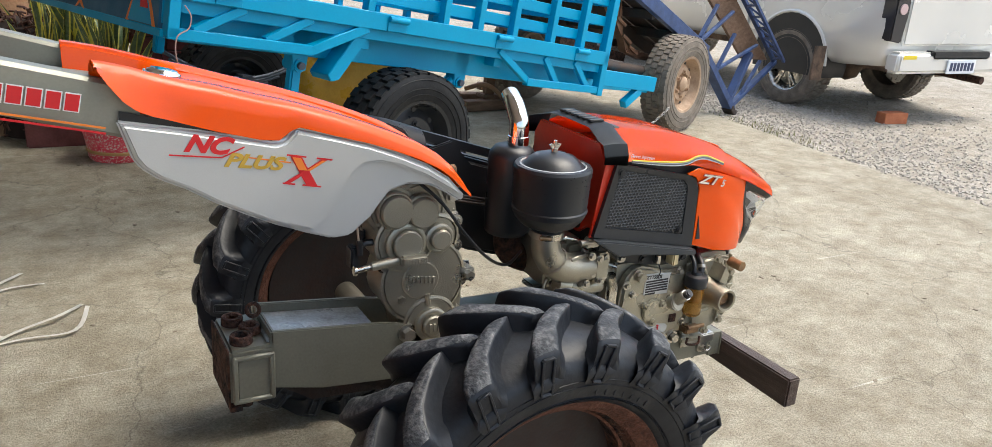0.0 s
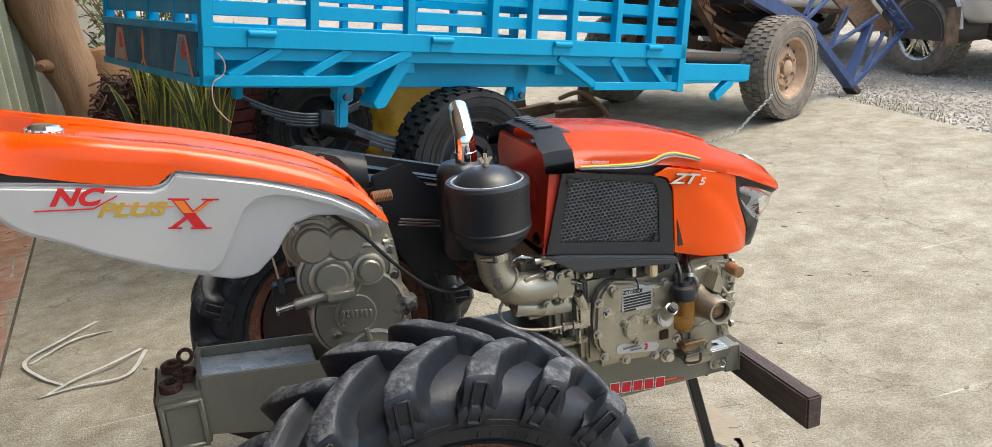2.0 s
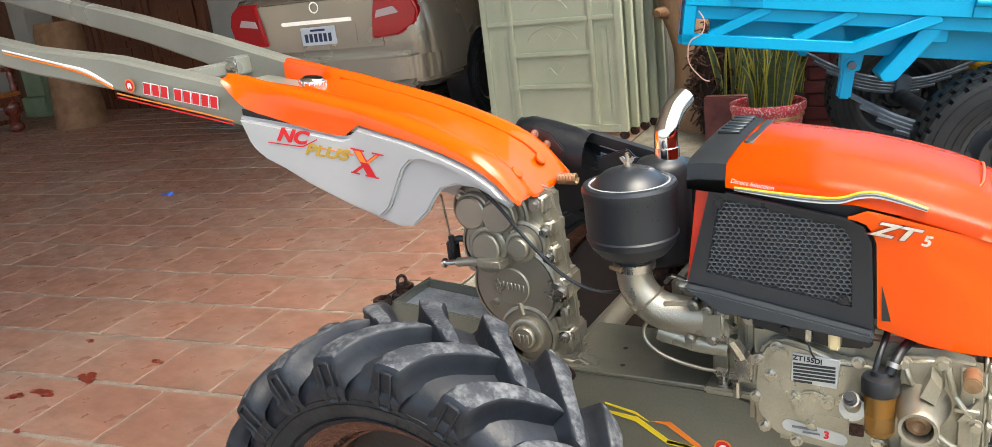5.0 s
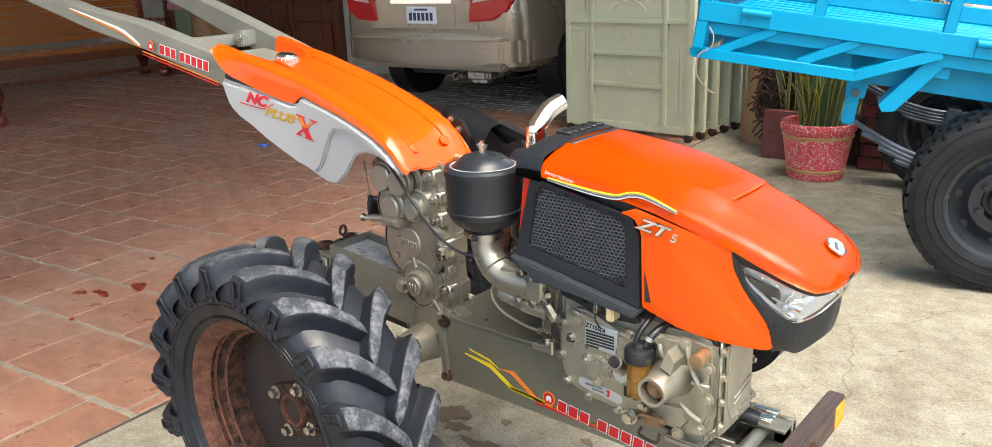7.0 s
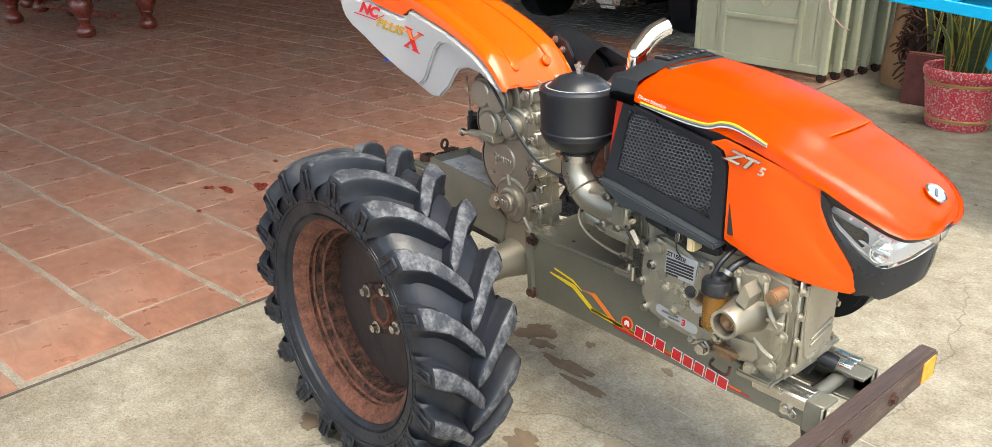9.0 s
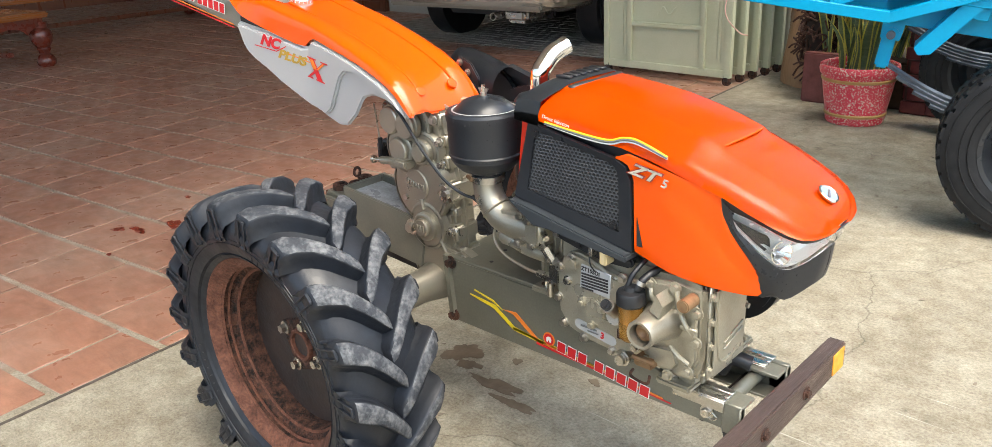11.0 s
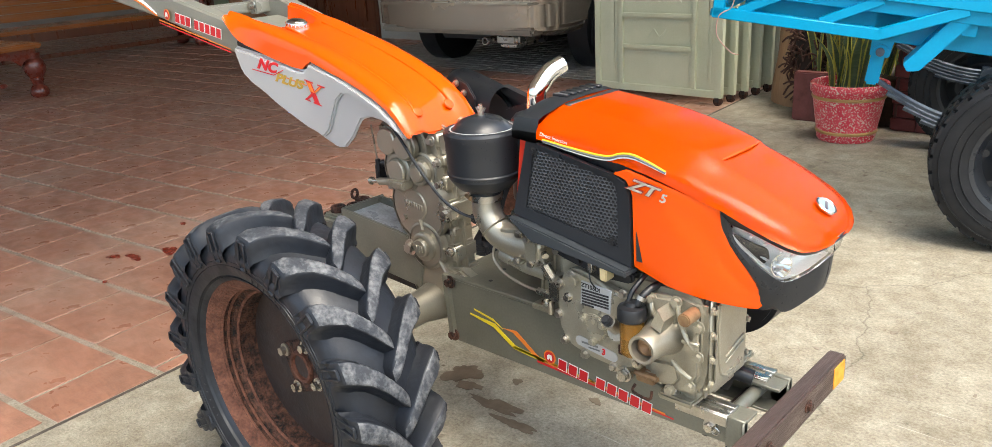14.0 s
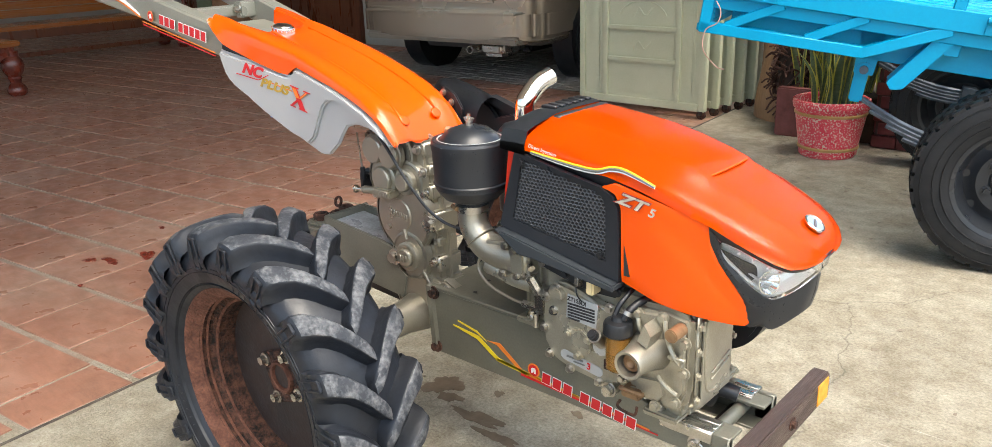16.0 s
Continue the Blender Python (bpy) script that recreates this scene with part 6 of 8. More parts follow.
gate_leaf(-1.02, 5.575, 1.03)
for k in range(4):
    gate_leaf(-1.0 + 0.018 * k, 5.72 + 0.15 * k, 1.03, False)
gp = part("gate_post", grow(block((-0.10, 6.36, 0), (0.07, 6.42, 2.4), 0.004), block((0.06, 6.32, 0), (0.10, 6.46, 2.4), 0.004)), GATE)
tagged(gp, "pale green steel gate post against the wall", "gate post")
SLAT = mat("faded_white_paint", (0.58, 0.58, 0.54), (0.44, 0.44, 0.40), rough=0.6, scale=4)
lv = tagged(empty("pale_panel", (-0.03, 6.30, 0.0)), "pale flat panel leaning between gate and trunk", "panel")
part("sheet", block((0, 0, 0), (0.26, 0.025, 1.25), 0.003), SLAT, lv)
for k in range(4):
    part("batten", block((0.01 + 0.075 * k, -0.008, 0.0), (0.025 + 0.075 * k, 0.0, 1.24), 0.002, 1), SLAT, lv)


# ---- garage floor of grey cobbles ----
cob = bmesh.new()
rndc = random.Random(8)
for j in range(34):
    for i in range(40):
        x, y = -4.55 + 0.10 * i + 0.05 * (j % 2), 6.05 + 0.10 * j
        h = rndc.uniform(0.004, 0.009)
        b2 = block((x - 0.044, y - 0.044, 0.0), (x + 0.044, y + 0.044, h))
        grow(cob, b2)
gf = part("garage_floor", block((-4.6, 5.98, -0.01), (-0.56, 13.0, 0.003)), mat("garage_mortar", (0.16, 0.15, 0.13), None, rough=0.9, scale=12))
tagged(gf, "grey cobbled garage floor behind the gate", "floor", kind="structure")
tagged(part("cobbles", cob, mat("grey_cobble", (0.34, 0.32, 0.28), (0.22, 0.205, 0.18), rough=0.8, scale=9, fine=70, bump=0.5), gf, smooth=0), kind="stuff")


# ---- house: walls, garage, unseen roof that shapes the light ----
WALL = mat("grey_plaster", (0.36, 0.34, 0.30), (0.26, 0.24, 0.21), rough=0.8, scale=2, fine=60, bump=0.2)
GARAGE = mat("garage_plaster", (0.55, 0.52, 0.46), (0.42, 0.40, 0.35), rough=0.8, scale=2, fine=60, bump=0.2)
DARKWOOD = mat("dark_varnished_wood", (0.16, 0.052, 0.022), (0.060, 0.020, 0.010), rough=0.35, scale=5, fine=50, bump=0.2, amount=0.8, coat=0.2, stretch=(3, 3, 0.4))
GOLDWOOD = mat("golden_varnished_wood", (0.42, 0.15, 0.035), (0.17, 0.050, 0.016), rough=0.28, scale=7, fine=40, bump=0.15, amount=0.9, coat=0.4, stretch=(0.5, 0.5, 9))
REDWOOD = mat("carved_red_wood", (0.20, 0.040, 0.022), (0.085, 0.018, 0.012), rough=0.3, scale=20, fine=90, bump=0.3, coat=0.3)


def structure(name, a, b, m, label, cat="wall", r=0.0):
    return tagged(part(name, block(a, b, r), m), label, cat, kind="structure")


structure("wall_house", (-12, 7.3, 0), (-4.75, 7.5, 5.0), WALL, "grey plaster house wall behind the bench")
structure("wall_garage_left", (-4.75, 7.3, 0), (-4.6, 13, 5.0), GARAGE, "pale plaster garage side wall")
structure("wall_garage_back", (-4.75, 13, 0), (0.2, 13.2, 5.0), GARAGE, "pale plaster garage back wall")
structure("wall_garage_right", (-0.72, 6.55, 0), (-0.55, 13, 5.0), GARAGE, "pale plaster garage side wall")
# added wall, its unseen height blocks sky glare on the floor
structure("wall_west", (-12.2, -6, 0), (-12, 7.5, 5.0), WALL, "plain wall added to keep west sky off the porch")
# out of view; height and reach set to darken tiles and near concrete
tagged(part("roof", prism([(-12.2, -4.5), (2.42, -4.5), (1.12, 13.2), (-12.2, 13.2)], 5.00, 5.12, "z"), mat("roof_sheet", (0.60, 0.57, 0.52), None, rough=0.7, scale=3)), "grey unseen roof placed to shade the tiles and slab", "roof", kind="structure")
# added beam above the view, screens some sky from the tiles
tagged(part("porch_beam", prism([(1.27, -1.6), (1.42, -1.6), (0.82, 6.4), (0.67, 6.4)], 3.65, 3.798, "z"), WALL), "unseen plaster beam added along the porch edge", "beam", kind="structure")


def wood_door(x0, y, w):
    d = tagged(empty("panelled_door", (x0, y, 0.0)), "dark brown varnished panelled house door", "door", kind="structure")
    part("leaf", block((0, -0.05, 0), (w, 0, 2.3), 0.004), DARKWOOD, d)
    for x in (0.0, w - 0.10):
        part("stile", block((x, -0.075, 0), (x + 0.10, -0.05, 2.3), 0.006), DARKWOOD, d)
    for z in (0.0, 0.62, 1.3, 2.18):
        part("rail", block((0.1, -0.075, z), (w - 0.1, -0.05, z + 0.12), 0.006), DARKWOOD, d)
    for z in (0.2, 0.82, 1.5):
        part("panel", block((0.16, -0.07, z), (w - 0.16, -0.05, z + 0.40), 0.015), DARKWOOD, d)


for k in range(4):
    wood_door(-9.6 + 1.02 * k, 7.3, 1.0)
PILASTER = mat("green_plaster", (0.25, 0.32, 0.20), (0.18, 0.23, 0.15), rough=0.6, scale=4)
PINK = plain("pink_plaster", (0.45, 0.20, 0.24), 0.6)
pp = tagged(empty("pilaster", (-8.45, 7.0, 0.0)), "green and pink moulded plaster pilaster", "pilaster")
part("base", block((-0.25, -0.2, 0), (0.25, 0.3, 0.25), 0.01), PILASTER, pp)
part("plinth", block((-0.20, -0.15, 0.25), (0.20, 0.3, 0.75), 0.01), PILASTER, pp)
part("moulding", block((-0.27, -0.22, 0.75), (0.27, 0.3, 0.86), 0.02), PINK, pp)
part("shaft", block((-0.17, -0.12, 0.86), (0.17, 0.3, 3.1), 0.01), WALL, pp)
BARK = mat("bark", (0.30, 0.16, 0.075), (0.13, 0.065, 0.035), rough=0.8, scale=10, fine=60, bump=0.9, amount=0.8)


def log_stump(x, y, r, h):
    bm = lathe([(0, 0), (r * 1.12, 0), (r * 1.05, h * 0.2), (r, h * 0.5), (r * 1.03, h * 0.9), (r * 0.95, h), (0, h)], Matrix.Translation((x, y, 0)), 28)
    for v in bm.verts:
        v.co += Vector((noise.noise(v.co * 5), noise.noise(v.co * 5 + Vector((9, 0, 0))), 0)) * 0.04
    tagged(part("log_stump", bm, BARK), "thick brown log standing by the bench", "log")


log_stump(-6.75, 6.25, 0.24, 1.15)


# ---- carved furniture ----
def ball_foot(x, y, h, parent):
    part("leg", lathe([(0, 0), (0.055, 0.0), (0.080, 0.025), (0.084, 0.06), (0.066, 0.095), (0.046, 0.115), (0.050, 0.14), (0.062, 0.16), (0.056, 0.175), (0.085, 0.22), (0.098, 0.27), (0.088, 0.32), (0.066, 0.35), (0.070, h), (0, h)], Matrix.Translation((x, y, 0)), 20), REDWOOD, parent)


def wooden_bench(x, y, rz, length):
    b = tagged(empty("carved_bench", (x, y, 0.0), rz), "long varnished wooden bench with carved red legs", "bench")
    d = 0.62
    for q in (0.10, length - 0.12):
        for w in (0.06, d - 0.06):
            ball_foot(q, w, 0.40, b)
    for k in range(5):
        part("seat_plank", block((0, 0.01 + k * 0.124, 0.40), (length, 0.125 + k * 0.124, 0.445), 0.006), GOLDWOOD, b)
    part("front_rail", block((0.03, 0.0, 0.30), (length - 0.03, 0.035, 0.40), 0.008), DARKWOOD, b)
    part("stretcher", block((0.1, 0.05, 0.10), (length - 0.1, 0.10, 0.15), 0.008), DARKWOOD, b)
    for k in range(7):
        part("back_plank", block((0.06, d - 0.03 + 0.010 * k, 0.50 + 0.092 * k), (length - 0.06, d + 0.005 + 0.010 * k, 0.585 + 0.092 * k), 0.005), GOLDWOOD, b)
    for q in (0.0, length - 0.07):
        part("back_post", block((q, d - 0.04, 0.40), (q + 0.07, d + 0.08, 1.25), 0.012), REDWOOD, b)
        part("arm_post", lathe([(0, 0.44), (0.035, 0.44), (0.045, 0.50), (0.028, 0.55), (0.045, 0.62), (0.03, 0.68), (0, 0.68)], Matrix.Translation((q + 0.035, 0.06, 0)), 16), REDWOOD, b)
        part("armrest", block((q - 0.01, 0.0, 0.67), (q + 0.08, d, 0.715), 0.012), REDWOOD, b)
    return b


wooden_bench(-7.50, 2.70, 90, 3.4)
ct = tagged(empty("carved_table", (-5.45, 3.30, 0.0), 190), "low carved red-brown wooden table on ball feet", "table")
for q in (0.1, 1.55):
    for w in (0.06, 0.66):
        ball_foot(q, w, 0.40, ct)
part("tabletop", block((0, 0, 0.44), (1.65, 0.72, 0.49), 0.012), GOLDWOOD, ct)
part("under_frame", block((0.06, 0.07, 0.38), (1.59, 0.65, 0.44), 0.010), REDWOOD, ct)
for w in (0.04, 0.655):
    lower = [(0.05 + 1.55 * k / 40, 0.30 + 0.075 * abs(math.cos(k * math.pi / 10)) ** 0.6 - 0.03 * (k % 10 == 5)) for k in range(41)]
    part("carved_apron", prism(lower[::-1] + [(0.05, 0.44), (1.60, 0.44)], w, w + 0.025, "y", 0.002, 1), REDWOOD, ct)
for q in (0.04, 1.585):
    lower = [(0.05 + 0.62 * k / 20, 0.30 + 0.07 * abs(math.cos(k * math.pi / 10)) ** 0.6) for k in range(21)]
    part("carved_apron", prism(lower[::-1] + [(0.05, 0.44), (0.67, 0.44)], q, q + 0.025, "x", 0.002, 1), REDWOOD, ct)
part("stretcher", block((0.10, 0.33, 0.13), (1.55, 0.40, 0.17), 0.01), REDWOOD, ct)


# ---- sedan car in the garage ----
CARPAINT = mat("champagne_car_paint", (0.40, 0.34, 0.26), (0.34, 0.29, 0.22), rough=0.25, metal=0.6, scale=2, fine=800, bump=0.0, coat=0.6, rvar=0.05)
TAIL = plain("red_lamp_glass", (0.42, 0.006, 0.010), 0.08)
TAILW = plain("clear_lamp_glass", (0.62, 0.45, 0.44), 0.1)
GLASSD = plain("dark_window_glass", (0.015, 0.017, 0.018), 0.05)
PLATE = plain("number_plate_white", (0.75, 0.77, 0.8), 0.4)


def road_tyre(parent, x, y, z, r, w, rim, axis=(1, 0, 0), groove=20, hub=None, tread=0.012):
    """A road wheel with its tread blocks, turned so that its axle points along axis."""
    m = Matrix.Translation((x, y, z)) @ align(axis)
    wh = empty("wheel", (0, 0, 0), 0, parent)
    h = w / 2
    part("tyre", lathe([(rim, -h * 0.86), (rim + 0.02, -h), (r * 0.86, -h * 1.04), (r * 0.96, -h * 0.93), (r - tread, -h * 0.72), (r - tread, h * 0.72), (r * 0.96, h * 0.93), (r * 0.86, h * 1.04), (rim + 0.02, h), (rim, h * 0.86)], m, 56, True), ROADRUB if hub is None else hub[1], wh)
    for s in (-1, 1):
        for k, rr in enumerate((0.70, 0.78, 0.90)):
            q, y = r * rr, s * h * (1.020, 1.035, 1.012)[k]
            part("sidewall_line", lathe([(q - 0.003, y - s * 0.003), (q - 0.001, y + s * 0.003), (q + 0.001, y + s * 0.003), (q + 0.003, y - s * 0.003)], m, 48), ROADRUB if hub is None else hub[1], wh)
    if groove:
        bm = bmesh.new()
        for k in range(groove):
            for s, (a, b) in enumerate(((-0.92, -0.55), (-0.48, -0.06), (0.0, 0.44), (0.52, 0.92))):
                blk = block((r - tread - 0.006, a * h, -math.pi * r / groove * 0.72), (r if abs(a + b) < 1.2 else r - 0.004, b * h, math.pi * r / groove * 0.72), 0.0)
                rot = Matrix.Rotation(2 * math.pi * (k + 0.5 * (s % 2)) / groove, 4, 'Z') @ Matrix(((1, 0, 0, 0), (0, 0, 1, 0), (0, 1, 0, 0), (0, 0, 0, 1)))
                grow(bm, blk, m @ rot)
        tagged(part("tread", bm, ROADRUB if hub is None else hub[1], wh, smooth=0), kind="stuff")
    return wh, m


def steel_rim(wh, m, rim, w, side, material, holes=8, dish=0.03, nuts=5):
    """A pressed steel wheel seen from the side that looks along side * axle."""
    h = w / 2 * side
    part("rim", lathe([(rim, h * 0.88), (rim + 0.012, h * 0.97), (rim - 0.004, h * 0.92), (rim - 0.02, h * 0.55), (rim - 0.035, h * 0.25), (rim * 0.72, h * 0.30), (rim * 0.62, h * 0.52), (rim * 0.42, h * 0.50), (rim * 0.36, h * 0.22), (0, h * 0.22)], m, 48), material, wh)
    part("hub_cap", lathe([(rim * 0.30, h * 0.20), (rim * 0.28, h * 0.62), (rim * 0.2, h * 0.74), (0, h * 0.76)], m, 24), material, wh)
    for k in range(holes):
        a = 2 * math.pi * k / holes
        c = Vector((rim * 0.80 * math.cos(a), rim * 0.80 * math.sin(a), h * 0.285))
        part("rim_hole", rod(m @ c, m @ (c + Vector((0, 0, h * 0.02))), rim * 0.075, seg=12), DARK, wh)
    for k in range(nuts):
        a = 2 * math.pi * (k + 0.5) / nuts
        c = m @ Vector((rim * 0.46 * math.cos(a), rim * 0.46 * math.sin(a), h * 0.5))
        part("wheel_nut", bolt(c, m.to_3x3() @ Vector((0, 0, side)), 0.012, 0.018), material, wh)


def sedan():
    c = tagged(empty("sedan_car", (-2.54, 5.62, 0.0), 5), "champagne metallic saloon car parked in the garage", "car")
    W = 0.965
    # cuts from the back forwards: y, then half widths and heights up the side
    cuts = []
    for y, k, zt, zb in ((0.0, 0.86, 1.02, 0.50), (0.03, 0.93, 1.14, 0.42), (0.10, 0.97, 1.17, 0.38), (0.35, 1.0, 1.19, 0.34), (0.7, 1.0, 1.20, 0.32), (1.6, 1.0, 1.10, 0.30), (3.4, 1.0, 1.00, 0.30), (4.5, 0.95, 0.90, 0.32), (4.85, 0.80, 0.75, 0.40)):
        w = W * k
        half = [(w * 0.80, zb), (w * 0.96, zb + 0.06), (w, 0.55), (w, 0.78), (w * 0.965, min(1.0, zt - 0.04)), (w * 0.88, zt - 0.015), (w * 0.6, zt)]
        cuts.append([(-d, y, z) for d, z in half] + [(0, y, zt + 0.005)] + [(d, y, z) for d, z in half[::-1]])
    bm = loft(cuts, ring=True, caps=True)
    part("body", bm, CARPAINT, c, smooth=60)
    cab = [[(-w, y, z0) , (-w * 0.92, y + a, z1), (w * 0.92, y + a, z1), (w, y, z0)] for y, a, w, z0, z1 in ((0.62, 0.55, 0.74, 1.10, 1.36), (1.5, 0.1, 0.80, 1.06, 1.45), (2.6, -0.1, 0.80, 1.02, 1.45), (3.5, -0.7, 0.76, 1.0, 1.40))]
    part("window_glass", loft(cab, ring=True, caps=True), GLASSD, c)
    part("roof_panel", block((-0.66, 1.25, 1.43), (0.66, 2.7, 1.47), 0.02), CARPAINT, c)
    part("bumper", prism([(-0.975, 0.62), (-0.972, 0.20), (-0.93, 0.05), (-0.82, -0.04), (-0.55, -0.085), (0, -0.10), (0.55, -0.085), (0.82, -0.04), (0.93, 0.05), (0.972, 0.20), (0.975, 0.62)], 0.42, 0.665, "z", 0.035, 4), CARPAINT, c, smooth=60)
    part("bumper_step", prism([(-0.93, 0.10), (-0.82, -0.055), (-0.55, -0.10), (0, -0.115), (0.55, -0.10), (0.82, -0.055), (0.93, 0.10)], 0.625, 0.650, "z", 0.008), CARPAINT, c)
    part("bumper_lip", block((-0.84, -0.05, 0.385), (0.84, 0.15, 0.45), 0.02), mat("dull_car_paint", (0.25, 0.21, 0.16), None, rough=0.5), c)
    part("boot_lid", block((-0.60, -0.012, 0.70), (0.60, 0.02, 1.11), 0.02, 3), CARPAINT, c)
    part("plate_recess", block((-0.36, -0.016, 0.74), (0.36, -0.005, 0.92), 0.01), CARPAINT, c)
    pl = part("number_plate", block((-0.165, -0.024, 0.76), (0.165, -0.014, 0.90), 0.004), PLATE, c)
    for k in range(6):
        part("plate_bar", block((-0.13 + 0.045 * k, -0.0255, 0.785), (-0.10 + 0.045 * k, -0.0235, 0.85)), plain("plate_ink", (0.03, 0.04, 0.10), 0.5) if k == 0 else bpy.data.materials["plate_ink"], pl, smooth=0)
    part("plate_bar", block((-0.07, -0.0255, 0.868), (0.07, -0.0235, 0.884)), bpy.data.materials["plate_ink"], pl, smooth=0)
    part("boot_strip", block((-0.34, -0.03, 0.925), (0.34, -0.01, 0.955), 0.008), CHROME, c)
    part("boot_badge", lathe([(0.045, 0), (0.045, 0.008), (0.034, 0.008), (0.034, 0.0)], Matrix.Translation((0, -0.015, 1.05)) @ Matrix.Rotation(radians(90), 4, 'X'), 24, True), CHROME, c)
    for s in (-1, 1):
        lamp = [(s * 0.50, 0.775), (s * 0.53, 0.96), (s * 0.57, 1.12), (s * 0.74, 1.125), (s * 0.86, 1.06), (s * 0.90, 0.96), (s * 0.87, 0.86), (s * 0.74, 0.79)]
        bm = prism(lamp, -0.045, 0.10, "y", 0.015, 3)
        for v in bm.verts:
            v.co.y += max(0.0, abs(v.co.x) - 0.62) ** 1.6 * 0.45
        tl = part("tail_lamp", bm, TAIL, c, "red tail lamp")
        wl = prism([(s * 0.56, 0.93), (s * 0.58, 0.985), (s * 0.72, 1.005), (s * 0.76, 0.955)], -0.052, -0.040, "y", 0.003)
        for v in wl.verts:
            v.co.y += max(0.0, abs(v.co.x) - 0.62) ** 1.6 * 0.45
        part("reverse_lamp", wl, TAILW, tl)
        for k in (0.18, 0.55):
            part("parking_sensor", rod((s * k, -0.078, 0.575), (s * k, -0.070, 0.575), 0.012, seg=12), CARPAINT, c)
        for y in (0.95, 3.7):
            wh, m = road_tyre(c, s * 0.885, y, 0.325, 0.325, 0.21, 0.205, (1, 0, 0), 0)
            steel_rim(wh, m, 0.205, 0.21, s, STEEL)
            part("wheel_arch", rod((s * (W + 0.002), y, 0.36), (s * (W - 0.2), y, 0.36), 0.37, seg=32), BLACK, c)
    part("exhaust", lathe([(0.026, 0), (0.032, 0), (0.032, 0.16), (0.026, 0.16)], Matrix.Translation((0.33, -0.02, 0.33)) @ Matrix.Rotation(radians(-90), 4, 'X'), 18, True), STEEL, c)
    part("silencer_box", block((0.38, 0.05, 0.27), (0.62, 0.45, 0.40), 0.04, 3), STEEL, c)
    part("underbody", block((-0.60, 0.5, 0.26), (0.60, 4.6, 0.40), 0.02), BLACK, c)


sedan()


# ---- plant pot, planter, trunk ----
def speckled():
    m = mat("speckled_red_glaze", (0.78, 0.075, 0.115), (0.66, 0.050, 0.080), rough=0.35, scale=8, fine=60, bump=0.15)
    n, l = m.node_tree.nodes, m.node_tree.links
    b = n["Principled BSDF"]
    old = b.inputs["Base Color"].links[0].from_socket
    tc, no, rp, mx = n.new("ShaderNodeTexCoord"), n.new("ShaderNodeTexNoise"), n.new("ShaderNodeValToRGB"), n.new("ShaderNodeMix")
    no.inputs["Scale"].default_value, no.inputs["Detail"].default_value = 105, 4
    l.new(tc.outputs["Object"], no.inputs["Vector"])
    rp.color_ramp.elements[0].position, rp.color_ramp.elements[1].position = 0.54, 0.60
    l.new(no.outputs["Fac"], rp.inputs[0])
    mx.data_type = 'RGBA'
    l.new(rp.outputs[0], mx.inputs[0])
    l.new(old, mx.inputs[6])
    mx.inputs[7].default_value = (0.75, 0.58, 0.50, 1)
    l.new(mx.outputs[2], b.inputs["Base Color"])
    return m


POT, POTGOLD = speckled(), mat("gold_band", (0.55, 0.34, 0.12), (0.4, 0.22, 0.08), rough=0.45, scale=20)
LEAF = mat("leaf_green", (0.26, 0.32, 0.19), (0.065, 0.12, 0.06), rough=0.4, scale=16, fine=50, bump=0.1, amount=0.7, stretch=(1, 1, 2.5))
LEAFY = mat("leaf_yellow_edge", (0.74, 0.68, 0.16), (0.60, 0.56, 0.13), rough=0.4, scale=12)
SOIL = mat("soil", (0.08, 0.055, 0.035), None, rough=0.95, scale=30, bump=0.8)


def blade(x, y, z0, height, width, lean, turn, twist, parent):
    """One upright sword leaf with pale edges, folded along its middle."""
    rows = []
    n = 12
    for k in range(n + 1):
        t = k / n
        w = width * (0.35 + 0.9 * t ** 0.6) * (1 - t ** 3.2) * 0.75 + 0.0008
        a = turn + twist * t
        side = Vector((math.cos(a), math.sin(a), 0))
        front = Vector((-math.sin(a), math.cos(a), 0))
        c = Vector((x, y, z0)) + Vector((math.cos(turn), math.sin(turn), 0)) * lean * t * t * height + front * 0.03 * math.sin(t * 5 + turn) * height + Vector((0, 0, height * t * (1 - 0.06 * abs(lean))))
        rows.append([c + side * w * u + front * (0.35 * w * u * u) for u in (-1, -0.70, -0.35, 0, 0.35, 0.70, 1)])
    bm = loft(rows)
    for i, f in enumerate(bm.faces):
        f.material_index = 1 if i % 6 in (0, 5) else 0
    bmesh.ops.solidify(bm, geom=bm.faces[:], thickness=0.003)
    return part("leaf", bm, [LEAF, LEAFY], parent)


def plant_pot(x, y, seed, count, scale=1.0):
    p = tagged(empty("plant_pot", (x, y, 0.0)), "red speckled glazed pot with gold bands on the concrete", "plant pot")
    s = scale
    part("pot", lathe([(0, 0), (0.148 * s, 0), (0.155 * s, 0.012), (0.158 * s, 0.05), (0.172 * s, 0.13), (0.186 * s, 0.22), (0.192 * s, 0.262), (0.204 * s, 0.275), (0.208 * s, 0.300), (0.205 * s, 0.318), (0.196 * s, 0.322), (0.188 * s, 0.316), (0.180 * s, 0.26), (0, 0.26)], None, 48), POT, p)
    for z, r in ((0.245, 0.1905), (0.052, 0.160)):
        part("gold_band", lathe([(r * s - 0.002, z - 0.010), (r * s + 0.004, z - 0.006), (r * s + 0.005, z + 0.004), (r * s, z + 0.010)], None, 48), POTGOLD, p)
    part("soil", lathe([(0, 0.272), (0.182 * s, 0.266)], None, 32), SOIL, p)
    snake_plant(x, y, 0.266, seed, count, 0.12 * s, "tall snake plant with yellow-edged leaves in the red pot")


